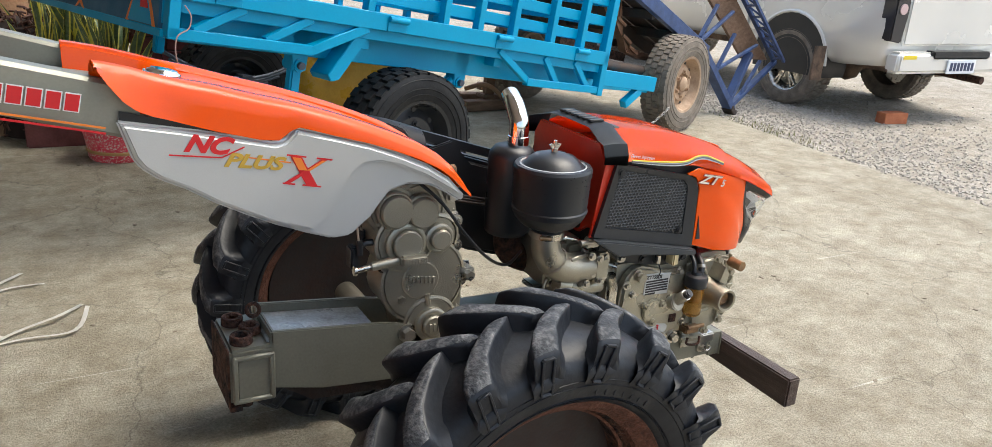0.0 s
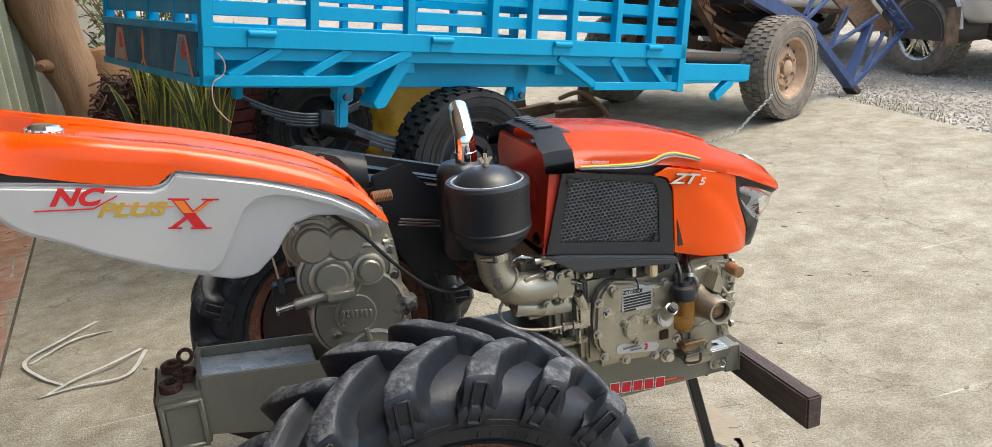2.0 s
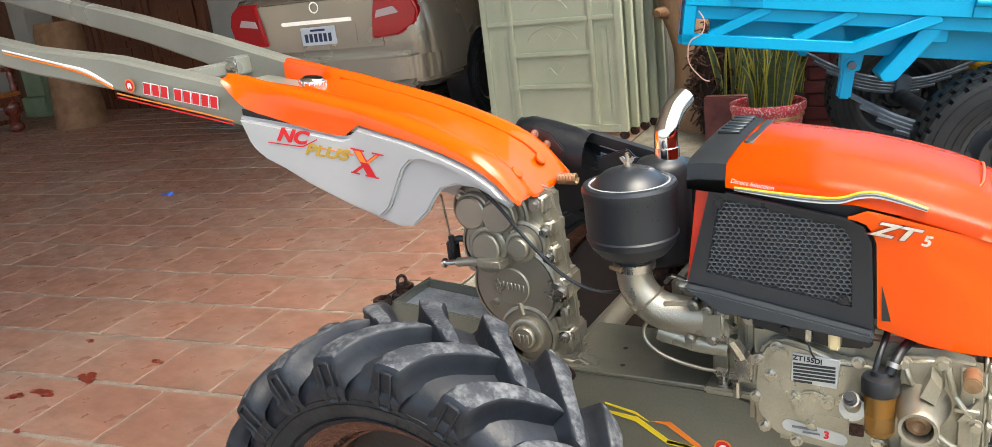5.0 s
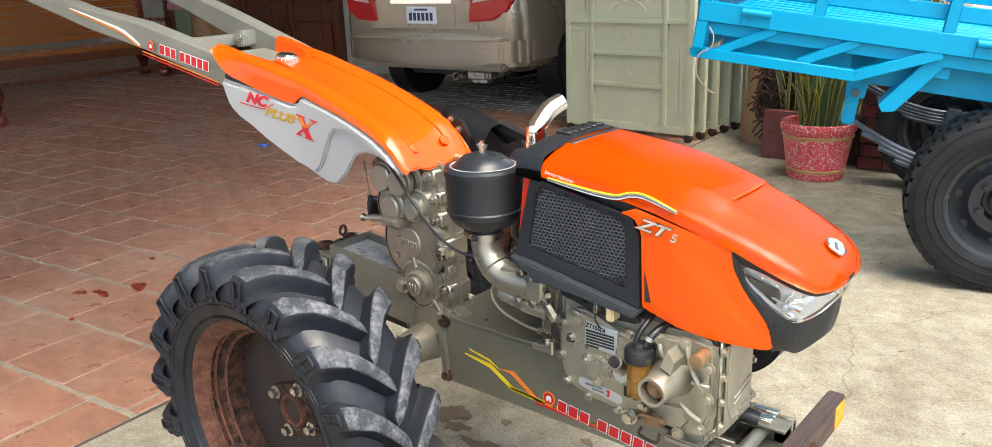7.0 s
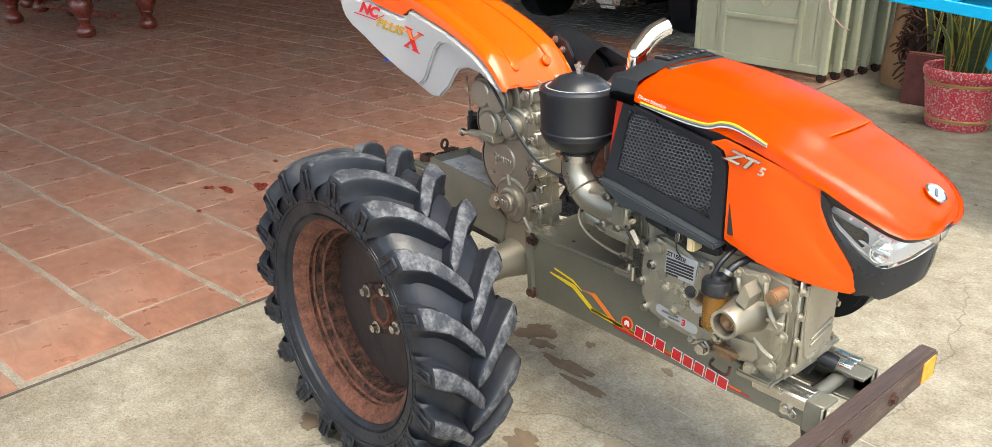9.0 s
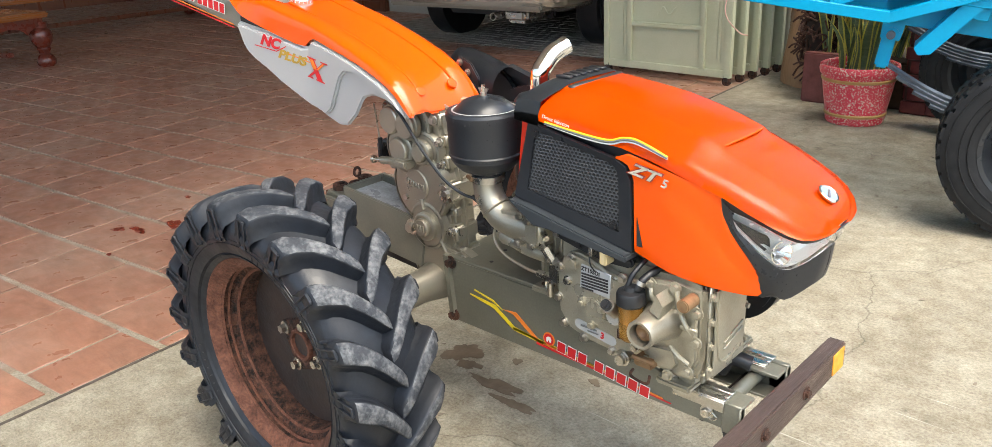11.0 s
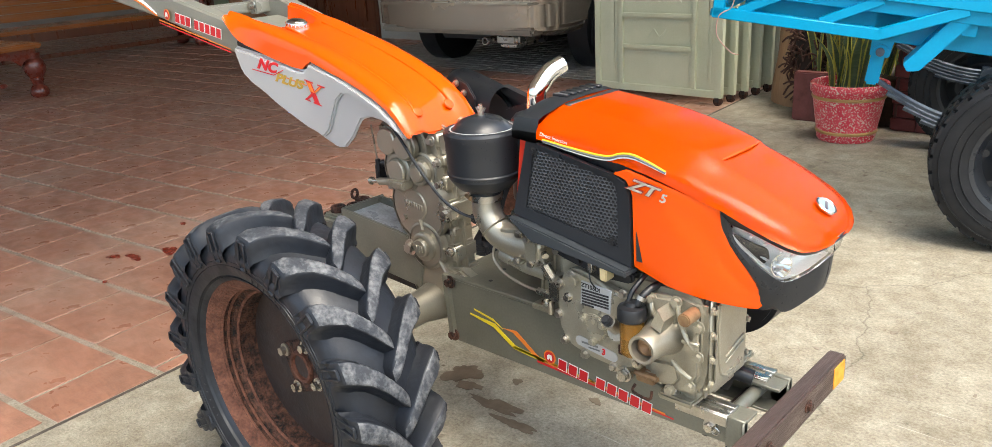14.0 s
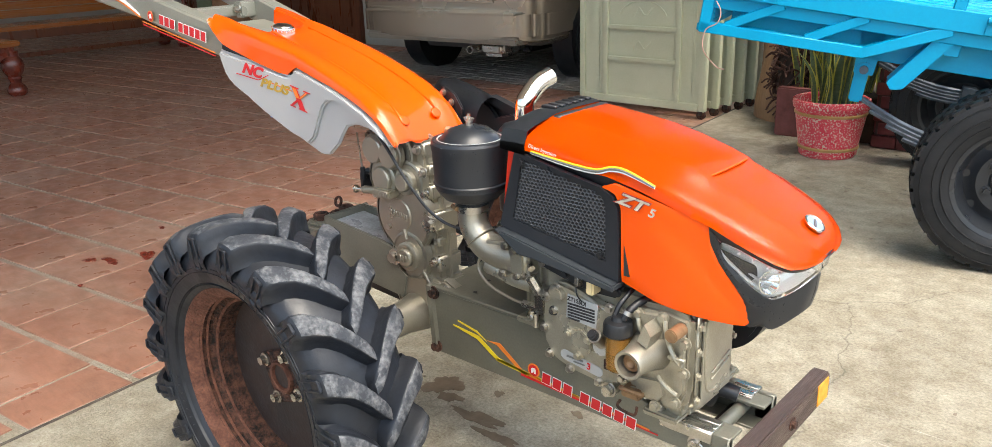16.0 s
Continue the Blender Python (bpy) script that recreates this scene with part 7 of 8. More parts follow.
def snake_plant(x, y, z, seed, count, spread, label, low=0.30, high=0.62):
    pl = tagged(empty("snake_plant", (x, y, z)), label, "plant", "snake plants by the trailer")
    rnd = random.Random(seed)
    for k in range(count):
        a, r = rnd.uniform(0, 6.28), rnd.uniform(0.01, spread)
        blade(r * math.cos(a), r * math.sin(a), -0.01, rnd.uniform(low, high), rnd.uniform(0.028, 0.042), rnd.uniform(0.0, 0.30) * (1 + r * 5), a, rnd.uniform(-1.4, 1.4), pl)


plant_pot(1.0, 5.15, 5, 26)
# raised bed behind the pot with more snake plants and a low bush
bed = tagged(empty("garden_bed", (0.0, 0.0, 0.0)), "dark soil bed with a red kerb behind the pot", "garden bed")
part("kerb", block((0.56, 5.43, 0), (1.06, 5.50, 0.30), 0.008), mat("red_kerb", (0.19, 0.055, 0.050), (0.11, 0.035, 0.032), rough=0.7, scale=12, fine=80, bump=0.4), bed)
part("soil", block((0.56, 5.50, 0), (1.14, 6.90, 0.27), 0.01), SOIL, bed)
for bx, by, seed, count in ((0.72, 5.62, 21, 22), (0.98, 5.72, 22, 22), (0.84, 5.98, 23, 20), (1.02, 6.35, 24, 18)):
    snake_plant(bx, by, 0.27, seed, count, 0.13, "dense snake plant clump growing in the soil bed", 0.34, 0.74)


def leafy_bush(x, y, z, w, h, seed, count):
    """Thin stems that fork from the ground, each with many small folded leaves."""
    b = tagged(empty("bush", (x, y, z)), "green leafy bush growing behind the trailer", "bush")
    rnd = random.Random(seed)
    stems, leaves = bmesh.new(), bmesh.new()
    for k in range(count):
        a, lean, top = rnd.uniform(0, 6.28), rnd.uniform(0.1, 1.0), h * rnd.uniform(0.55, 1.0)
        tip = Vector((w * lean * math.cos(a), w * lean * math.sin(a), top))
        mid = Vector((tip.x * 0.4, tip.y * 0.4, top * 0.6))
        grow(stems, tube([(0.02 * math.cos(a), 0.02 * math.sin(a), 0), mid, tip], 0.005, 5, 3))
        for j in range(22):
            u = rnd.uniform(0.25, 1.0)
            c = (mid * (u / 0.6) if u < 0.6 else mid.lerp(tip, (u - 0.6) / 0.4)) + Vector((rnd.uniform(-0.03, 0.03), rnd.uniform(-0.03, 0.03), rnd.uniform(-0.02, 0.02)))
            d = Vector((rnd.uniform(-1, 1), rnd.uniform(-1, 1), rnd.uniform(-0.5, 0.6))).normalized()
            side = d.cross(Vector((0, 0, 1))).normalized() * rnd.uniform(0.014, 0.024)
            l = rnd.uniform(0.06, 0.11)
            sag = Vector((0, 0, -0.012))
            v = [leaves.verts.new(p) for p in (c, c + d * l * 0.45 + side, c + d * l + sag * 2, c + d * l * 0.45 - side, c + d * l * 0.5 + sag)]
            for f in ((0, 1, 4), (1, 2, 4), (2, 3, 4), (3, 0, 4)):
                leaves.faces.new([v[i] for i in f])
    part("stems", stems, BARK, b)
    tagged(part("foliage", leaves, mat("bush_leaf", (0.13, 0.20, 0.045), (0.05, 0.10, 0.025), rough=0.45, scale=8, fine=60, bump=0.1, amount=0.8), b), kind="stuff")


leafy_bush(0.86, 6.75, 0.26, 0.36, 0.85, 31, 34)
leafy_bush(1.62, 6.55, -0.01, 0.38, 0.80, 32, 36)
leafy_bush(0.62, 7.6, 0.0, 0.50, 1.35, 33, 40)
BRICKRED = mat("painted_brick", (0.20, 0.045, 0.045), (0.11, 0.026, 0.028), rough=0.6, scale=12, fine=80, bump=0.4)
bp_ = tagged(empty("brick_planter", (1.30, 5.58, 0.0)), "dark red painted brick pillar planter", "planter")
part("core", block((-0.14, -0.14, 0), (0.14, 0.14, 0.70), 0.0), mat("mortar_dark", (0.10, 0.06, 0.055), None, rough=0.8), bp_)
brick_me = None
for i in range(9):
    for k in range(2):
        for face in range(2):
            ob = part("brick", block((-0.068, -0.012, -0.034), (0.068, 0.012, 0.034), 0.004, 1), BRICKRED, bp_) if brick_me is None else new("brick", brick_me)
            brick_me = ob.data
            ob.parent = bp_
            off = -0.07 + 0.14 * k + (0.03 if i % 2 else -0.03) * 0.5
            ob.matrix_basis = pose(off, -0.142, 0.04 + 0.076 * i) if face == 0 else pose(-0.142, off, 0.04 + 0.076 * i, 0, 0, 90)
part("coping", block((-0.18, -0.18, 0.70), (0.18, 0.18, 0.76), 0.012), BRICKRED, bp_)


def tree_trunk():
    t = tagged(empty("tree_trunk", (0.27, 6.0, 0.0)), "pale brown leaning tree trunk with a fibrous root mass", "tree trunk")
    bm = tube([(0.16, 0, -0.02), (0.12, 0, 0.20), (0.09, 0, 0.50), (0.045, 0, 0.70), (0.0, 0.0, 0.88), (-0.04, 0.0, 1.07), (-0.12, 0.02, 1.5), (-0.22, 0.05, 2.3)], [0.24, 0.19, 0.15, 0.14, 0.155, 0.17, 0.18, 0.17], 32, 8)
    for v in bm.verts:
        a = math.atan2(v.co.y, v.co.x - 0.05)
        v.co += Vector((noise.noise(v.co * 4), noise.noise(v.co * 4 + Vector((7, 0, 0))), 0)) * 0.03 + Vector((math.cos(a), math.sin(a), 0)) * 0.006 * math.sin(a * 9 + v.co.z * 3)
    part("trunk", bm, mat("smooth_bark", (0.40, 0.245, 0.13), (0.17, 0.092, 0.05), rough=0.7, scale=9, fine=60, bump=0.9, amount=0.9, stretch=(1.6, 1.6, 0.25)), t)
    part("branch_stub", tube([(-0.05, -0.08, 0.78), (-0.10, -0.16, 0.79), (-0.105, -0.19, 0.785)], [0.05, 0.036, 0.024], 12), BARK, t)
    part("root_stock", lathe([(0, 0), (0.20, 0), (0.19, 0.3), (0.17, 0.55), (0.15, 0.74), (0.10, 0.84), (0, 0.86)], Matrix.Translation((0.23, 0.10, 0)), 20), BARK, t)
    rnd = random.Random(3)
    bm = bmesh.new()
    for k in range(520):
        a, z = rnd.uniform(0, 6.28), rnd.uniform(0.02, 0.68)
        c = Vector((0.31, -0.22, 0))
        r = 0.17 * math.sin(math.pi * (0.15 + 0.72 * z / 0.7))
        p = c + Vector((r * math.cos(a), r * math.sin(a), z))
        q = p + Vector((rnd.uniform(-0.08, 0.08), rnd.uniform(-0.08, 0.08), rnd.uniform(-0.10, 0.06)))
        grow(bm, tube([p, (p + q) / 2 + Vector((rnd.uniform(-0.03, 0.03), rnd.uniform(-0.03, 0.03), 0.02)), q], 0.006, 5, 3))
    tagged(part("root_fibre", bm, mat("root_fibre", (0.10, 0.045, 0.030), (0.045, 0.022, 0.018), rough=0.9, scale=20), t), kind="stuff")
    part("root_core", lathe([(0, 0), (0.12, 0), (0.15, 0.2), (0.16, 0.42), (0.12, 0.62), (0, 0.68)], Matrix.Translation((0.31, -0.22, 0)), 18), mat("root_dark", (0.03, 0.018, 0.014), None, rough=0.95), t)


tree_trunk()


# ---- blue farm trailer ----
BLUE = mat("sky_blue_paint", (0.003, 0.325, 0.575), (0.002, 0.275, 0.50), rough=0.40, scale=4, fine=120, bump=0.06, rvar=0.1, spec=0.3)
NAVY = mat("dull_blue_board", (0.020, 0.13, 0.24), (0.015, 0.09, 0.17), rough=0.55, scale=6, fine=90, bump=0.1)
SPRING = mat("oiled_spring_steel", (0.10, 0.13, 0.17), (0.05, 0.06, 0.08), rough=0.5, metal=0.4, scale=14)
SPRINGBR = mat("rusty_spring_steel", (0.26, 0.13, 0.07), (0.14, 0.07, 0.04), rough=0.6, metal=0.3, scale=14)


def blue_trailer():
    t = tagged(empty("farm_trailer", (1.06, 3.50, 0.0), 0), "bright blue slatted farm trailer with large black wheels", "trailer")
    t.matrix_basis = Matrix.Translation((0.918, 3.458, 0)) @ Matrix.Rotation(radians(16.5), 4, 'Z') @ Matrix.Rotation(radians(8.3), 4, 'Y')
    L, D = 2.62, 1.52

    def bar(name, p, q, w=0.05, h=0.05, m=BLUE, label="", r=0.003):
        return part(name, beam(p, q, w, h, r), m, t, label)
    # rails: s along, d deep, h up
    for d in (0.02, D):
        bar("side_rail", (0, d, 1.045), (L, d, 1.045), 0.05, 0.075)
        bar("side_rail", (0, d + (0.012 if d < 1 else -0.012), 0.985), (L, d + (0.012 if d < 1 else -0.012), 0.985), 0.03, 0.05)
        bar("lower_chord", (0.0, d, 0.885), (0.62, d, 0.885), 0.045, 0.042)
        bar("lower_chord", (0.61, d, 0.885), (0.88, d, 1.01), 0.045, 0.042)
        for s0, s1 in ((0.10, 0.30), (0.40, 0.60)):
            bar("brace", (s0, d, 0.90), (s1, d, 1.01), 0.035, 0.035)
        bar("rear_post", (0.02, d, 0.87), (0.02, d, 1.60), 0.045, 0.045)
        part("spring_plate", prism([(0.715, 0.79), (0.735, 0.765), (0.775, 0.775), (0.925, 1.0), (0.86, 1.01)], *sorted((d, d + (0.14 if d < 1 else -0.14))), "y", 0.003), BLUE, t)
        # long beam and front braces
        off = 0.12 if d < 1 else -0.12
        bar("chassis_beam", (0.1, d + off, 0.925), (2.70, d + off, 0.925), 0.06, 0.15)
        bar("chassis_beam", (2.70, d + off, 0.93), (3.35, d + off, 0.93), 0.055, 0.095)
        for s0, s1 in ((1.72, 1.98), (2.08, 2.22), (2.34, 2.50)):
            bar("brace", (s0, d, 1.0), (s1, d, 0.86), 0.03, 0.035)
        bar("lower_chord", (1.96, d, 0.86), (2.62, d, 0.86), 0.04, 0.04)
        bar("front_post", (L - 0.02, d, 0.83), (L - 0.02, d, 1.60), 0.05, 0.05)
        # slatted fence
        for s in (0.44, 0.88, 1.32, 1.55, 1.80, 2.10, 2.36):
            bar("fence_post", (s, d, 1.08), (s, d, 1.58), 0.04, 0.045)
        for h in (1.15, 1.25, 1.36, 1.47, 1.57):
            bar("fence_slat", (0.02, d + (0.022 if d < 1 else -0.022), h), (L, d + (0.022 if d < 1 else -0.022), h), 0.016, 0.055)
        for s in (0.22, 1.03, 1.72, 2.36):
            part("hinge", rod((s - 0.055, d - (0.035 if d < 1 else -0.035), 1.062), (s + 0.055, d - (0.035 if d < 1 else -0.035), 1.062), 0.014, seg=12, bev=0.002), BLUE, t)
            part("hinge_leaf", block((s - 0.055, d - 0.03 if d < 1 else d + 0.02, 1.01), (s + 0.055, d - 0.02 if d < 1 else d + 0.03, 1.06), 0.002, 1), BLUE, t)
        # hangers and springs
        for s in (0.63, 1.57):
            part("spring_hanger", grow(prism([(s - 0.05, 1.0), (s + 0.05, 1.0), (s + 0.035, 0.79), (s - 0.035, 0.79)], *sorted((d + off * 1.3, d + off * 0.75)), "y", 0.003), rod((s, d + off * 0.7, 0.81), (s, d + off * 1.5, 0.81), 0.028, seg=16)), BLUE, t)
            part("hanger_pin", rod((s, d + off * 0.55, 0.81), (s, d + off * 1.6, 0.81), 0.016, seg=12), SPRING, t)
        part("shackle", block((0.60, d + off * 0.8, 0.68), (0.65, d + off * 1.2, 0.83), 0.008) if d < 1 else block((0.60, d + off * 1.2, 0.68), (0.65, d + off * 0.8, 0.83), 0.008), BLUE, t)
        for k in range(5):
            e = 0.44 - 0.07 * k
            c = 1.06
            z = 0.585 - 0.016 * k
            part("spring_leaf", tube([(c - e, d + off, z + (e / 0.42) ** 2 * 0.11), (c - e * 0.5, d + off, z + (e / 0.42) ** 2 * 0.03), (c, d + off, z), (c + e * 0.5, d + off, z + (e / 0.42) ** 2 * 0.03), (c + e, d + off, z + (e / 0.42) ** 2 * 0.13)], 0.011, 6), SPRING, t)
        part("spring_clip", block((1.10, d + off - 0.04, 0.48), (1.17, d + off + 0.04, 0.61), 0.004), SPRING, t)
        part("front_shackle", tube([(1.57, d + off, 0.83), (1.53, d + off, 0.80), (1.48, d + off, 0.74)], 0.024, 10), BLUE, t)
    for s in (0.02, 0.9, 1.75, L):
        bar("cross_member", (s, 0.04, 0.96), (s, D - 0.04, 0.96), 0.05, 0.09)
    for k in range(9):
        bar("deck_batten", (0.05, 0.12 + 0.16 * k, 1.02), (L - 0.05, 0.12 + 0.16 * k, 1.02), 0.10, 0.016)
    # tail board with painted marks
    tb = part("tail_board", block((-0.012, 0.05, 0.885), (0.010, D - 0.03, 1.075), 0.004), NAVY, t, "dull blue tail board with small painted emblems")
    bar("tail_frame", (0.0, 0.03, 1.075), (0.0, D, 1.075), 0.03, 0.03)
    bar("tail_frame", (0.0, 0.03, 0.88), (0.0, D, 0.88), 0.03, 0.03)
    for h in (1.15, 1.25, 1.36, 1.47, 1.57):
        bar("fence_slat", (0.02, 0.04, h), (0.02, D - 0.02, h), 0.016, 0.055)
        bar("fence_slat", (L, 0.04, h), (L, D - 0.02, h), 0.016, 0.055)
    for y in (0.38, 0.76, 1.14):
        bar("fence_post", (0.03, y, 1.08), (0.03, y, 1.58), 0.045, 0.04)
    for y, inner in ((0.20, BLUE), (1.17, mat("pale_emblem", (0.50, 0.40, 0.31), (0.40, 0.31, 0.24), rough=0.6))):
        part("emblem", prism([(y - 0.125, 0.895), (y - 0.10, 0.895), (y - 0.06, 0.95), (y + 0.06, 0.95), (y + 0.10, 0.895), (y + 0.125, 0.895), (y + 0.045, 1.045), (y - 0.045, 1.045)], -0.0145, -0.0125, "x"), DECALORA, tb, smooth=0)
        part("emblem", prism([(y - 0.10, 0.900), (y - 0.035, 1.036), (y + 0.035, 1.036), (y + 0.10, 0.900)], -0.0165, -0.0147, "x"), inner, tb, smooth=0)
        part("emblem", prism([(y - 0.068, 0.955), (y - 0.036, 1.022), (y + 0.0, 1.022), (y - 0.004, 0.955)], -0.0185, -0.0167, "x"), DECALRED, tb, smooth=0)
    part("emblem", prism([(0.72, 0.89), (0.76, 0.93), (0.745, 1.0), (0.77, 1.05), (0.79, 1.0), (0.775, 0.93), (0.82, 0.89), (0.79, 0.90), (0.77, 0.915), (0.75, 0.90)], -0.0145, -0.0125, "x"), DECALORA, tb, smooth=0)
    part("tail_cable", tube([(0.05, -0.008, 0.99), (0.075, -0.012, 0.955), (0.07, -0.012, 0.91), (0.03, -0.012, 0.875), (0.035, -0.010, 0.80), (0.09, 0.02, 0.74), (0.12, 0.06, 0.725)], 0.0024, 6), plain("pink_cable", (0.50, 0.30, 0.25), 0.5), t)
    # axle, wheels
    back = t.matrix_basis.inverted()
    for d, c in ((0.09, Vector((2.13, 3.87, 0.338))), (1.4, Vector((1.63, 5.24, 0.335)))):
        axis = (back.to_3x3() @ Vector((-math.sin(radians(16.5)), math.cos(radians(16.5)), 0)))
        lc = back @ c
        wh, m = road_tyre(t, lc.x, lc.y, lc.z, 0.338, 0.215, 0.195, axis, 34, None, 0.016)
        steel_rim(wh, m, 0.195, 0.215, -1, BLACKG, 8, 0.03, 6)
        if d < 1:
            a0 = lc
    c = lc
    part("axle", rod(a0, c, 0.04, seg=18), BLACK, t)
    # drawbar, its foot and the prop
    bar("drawbar", (2.6, D / 2 - 0.5, 0.90), (3.75, D / 2 - 0.3, 0.90), 0.07, 0.10)
    bar("drawbar", (2.6, D / 2 + 0.5, 0.90), (3.75, D / 2 + 0.3, 0.90), 0.07, 0.10)
    bar("drawbar_foot", (3.2, 0.14, 0.88), (3.06, 0.14, 0.78), 0.05, 0.05)
    return t


blue_trailer()

WOODRAW = mat("weathered_timber", (0.22, 0.13, 0.075), (0.11, 0.065, 0.042), rough=0.8, scale=8, fine=60, bump=0.6, stretch=(1, 6, 6))


def timber(x, y, z, l, w, h, rz, label="short weathered timber block on the concrete"):
    tagged(part("timber_block", block((-l / 2, -w / 2, 0), (l / 2, w / 2, h), 0.006, 1, pose(x, y, z, 0, 0, rz)), WOODRAW), label, "timber", "timber blocks by the trailer")


timber(3.40, 6.25, 0, 0.46, 0.09, 0.085, 14)
timber(3.28, 6.26, 0.085, 0.20, 0.07, 0.06, 14, "small timber offcut on a longer block")
timber(3.72, 5.95, 0, 0.42, 0.10, 0.08, 5)
timber(3.80, 6.28, 0, 0.36, 0.10, 0.07, -10)
timber(4.25, 6.75, 0, 0.34, 0.09, 0.06, -6)
post = part("prop_post", grow(block((3.74, 6.0, 0.08), (3.81, 6.07, 0.46), 0.006), block((3.70, 5.96, 0.08), (3.85, 6.11, 0.11), 0.006)), WOODRAW)
tagged(post, "short brown timber prop under the trailer beam", "prop")
hose = part("hose", tube([(3.60, 6.1, 0.14), (3.72, 5.98, 0.19), (3.82, 5.86, 0.10), (3.86, 5.78, 0.015)], 0.018, 10), mat("tan_hose", (0.36, 0.22, 0.13), None, rough=0.6))
tagged(hose, "tan rubber hose lying over timber blocks", "hose")


# ---- golden tarpaulin bundle ----
def bundle():
    bm = bmesh.new()
    bmesh.ops.create_icosphere(bm, subdivisions=5, radius=1.0)
    for v in bm.verts:
        n = v.co.normalized()
        f = 1 + 0.12 * noise.noise(n * 2.2) + 0.05 * noise.noise(n * 7) + 0.02 * math.sin(n.z * 26 + 4 * noise.noise(n * 3)) * (0.3 + abs(n.x))
        p = Vector((math.copysign(abs(n.x) ** 0.6, n.x) * 0.46, math.copysign(abs(n.y) ** 0.6, n.y) * 0.30, math.copysign(abs(n.z) ** 0.7, n.z) * 0.34)) * f
        v.co = p + Vector((0, 0, 0.30))
        v.co.z = max(0.0, v.co.z)
    ob = part("tarpaulin", bm, mat("gold_tarpaulin", (0.62, 0.36, 0.03), (0.42, 0.22, 0.015), rough=0.35, scale=6, fine=60, bump=0.3, amount=0.8), smooth=180)
    ob.matrix_basis = pose(2.32, 5.72, 0, 0, 0, 8)
    tagged(ob, "crumpled golden tarpaulin bundle under the trailer", "bundle")


bundle()


# ---- second cart: muddy wheel, tipped dark bed, lattice ----
MUDRUB = mat("muddy_rubber", (0.26, 0.22, 0.175), (0.12, 0.105, 0.09), rough=0.85, scale=14, fine=90, bump=0.5)
TAN = mat("tan_rim_paint", (0.50, 0.36, 0.24), (0.30, 0.19, 0.12), rough=0.6, scale=16, fine=90, bump=0.3)
DKBLUE = mat("worn_dark_blue_paint", (0.030, 0.085, 0.26), (0.05, 0.06, 0.10), rough=0.5, scale=12, fine=90, bump=0.3, amount=0.8)
OLDSTEEL = mat("dirty_dark_steel", (0.035, 0.032, 0.032), (0.085, 0.055, 0.04), rough=0.7, metal=0.2, scale=8, bump=0.3)


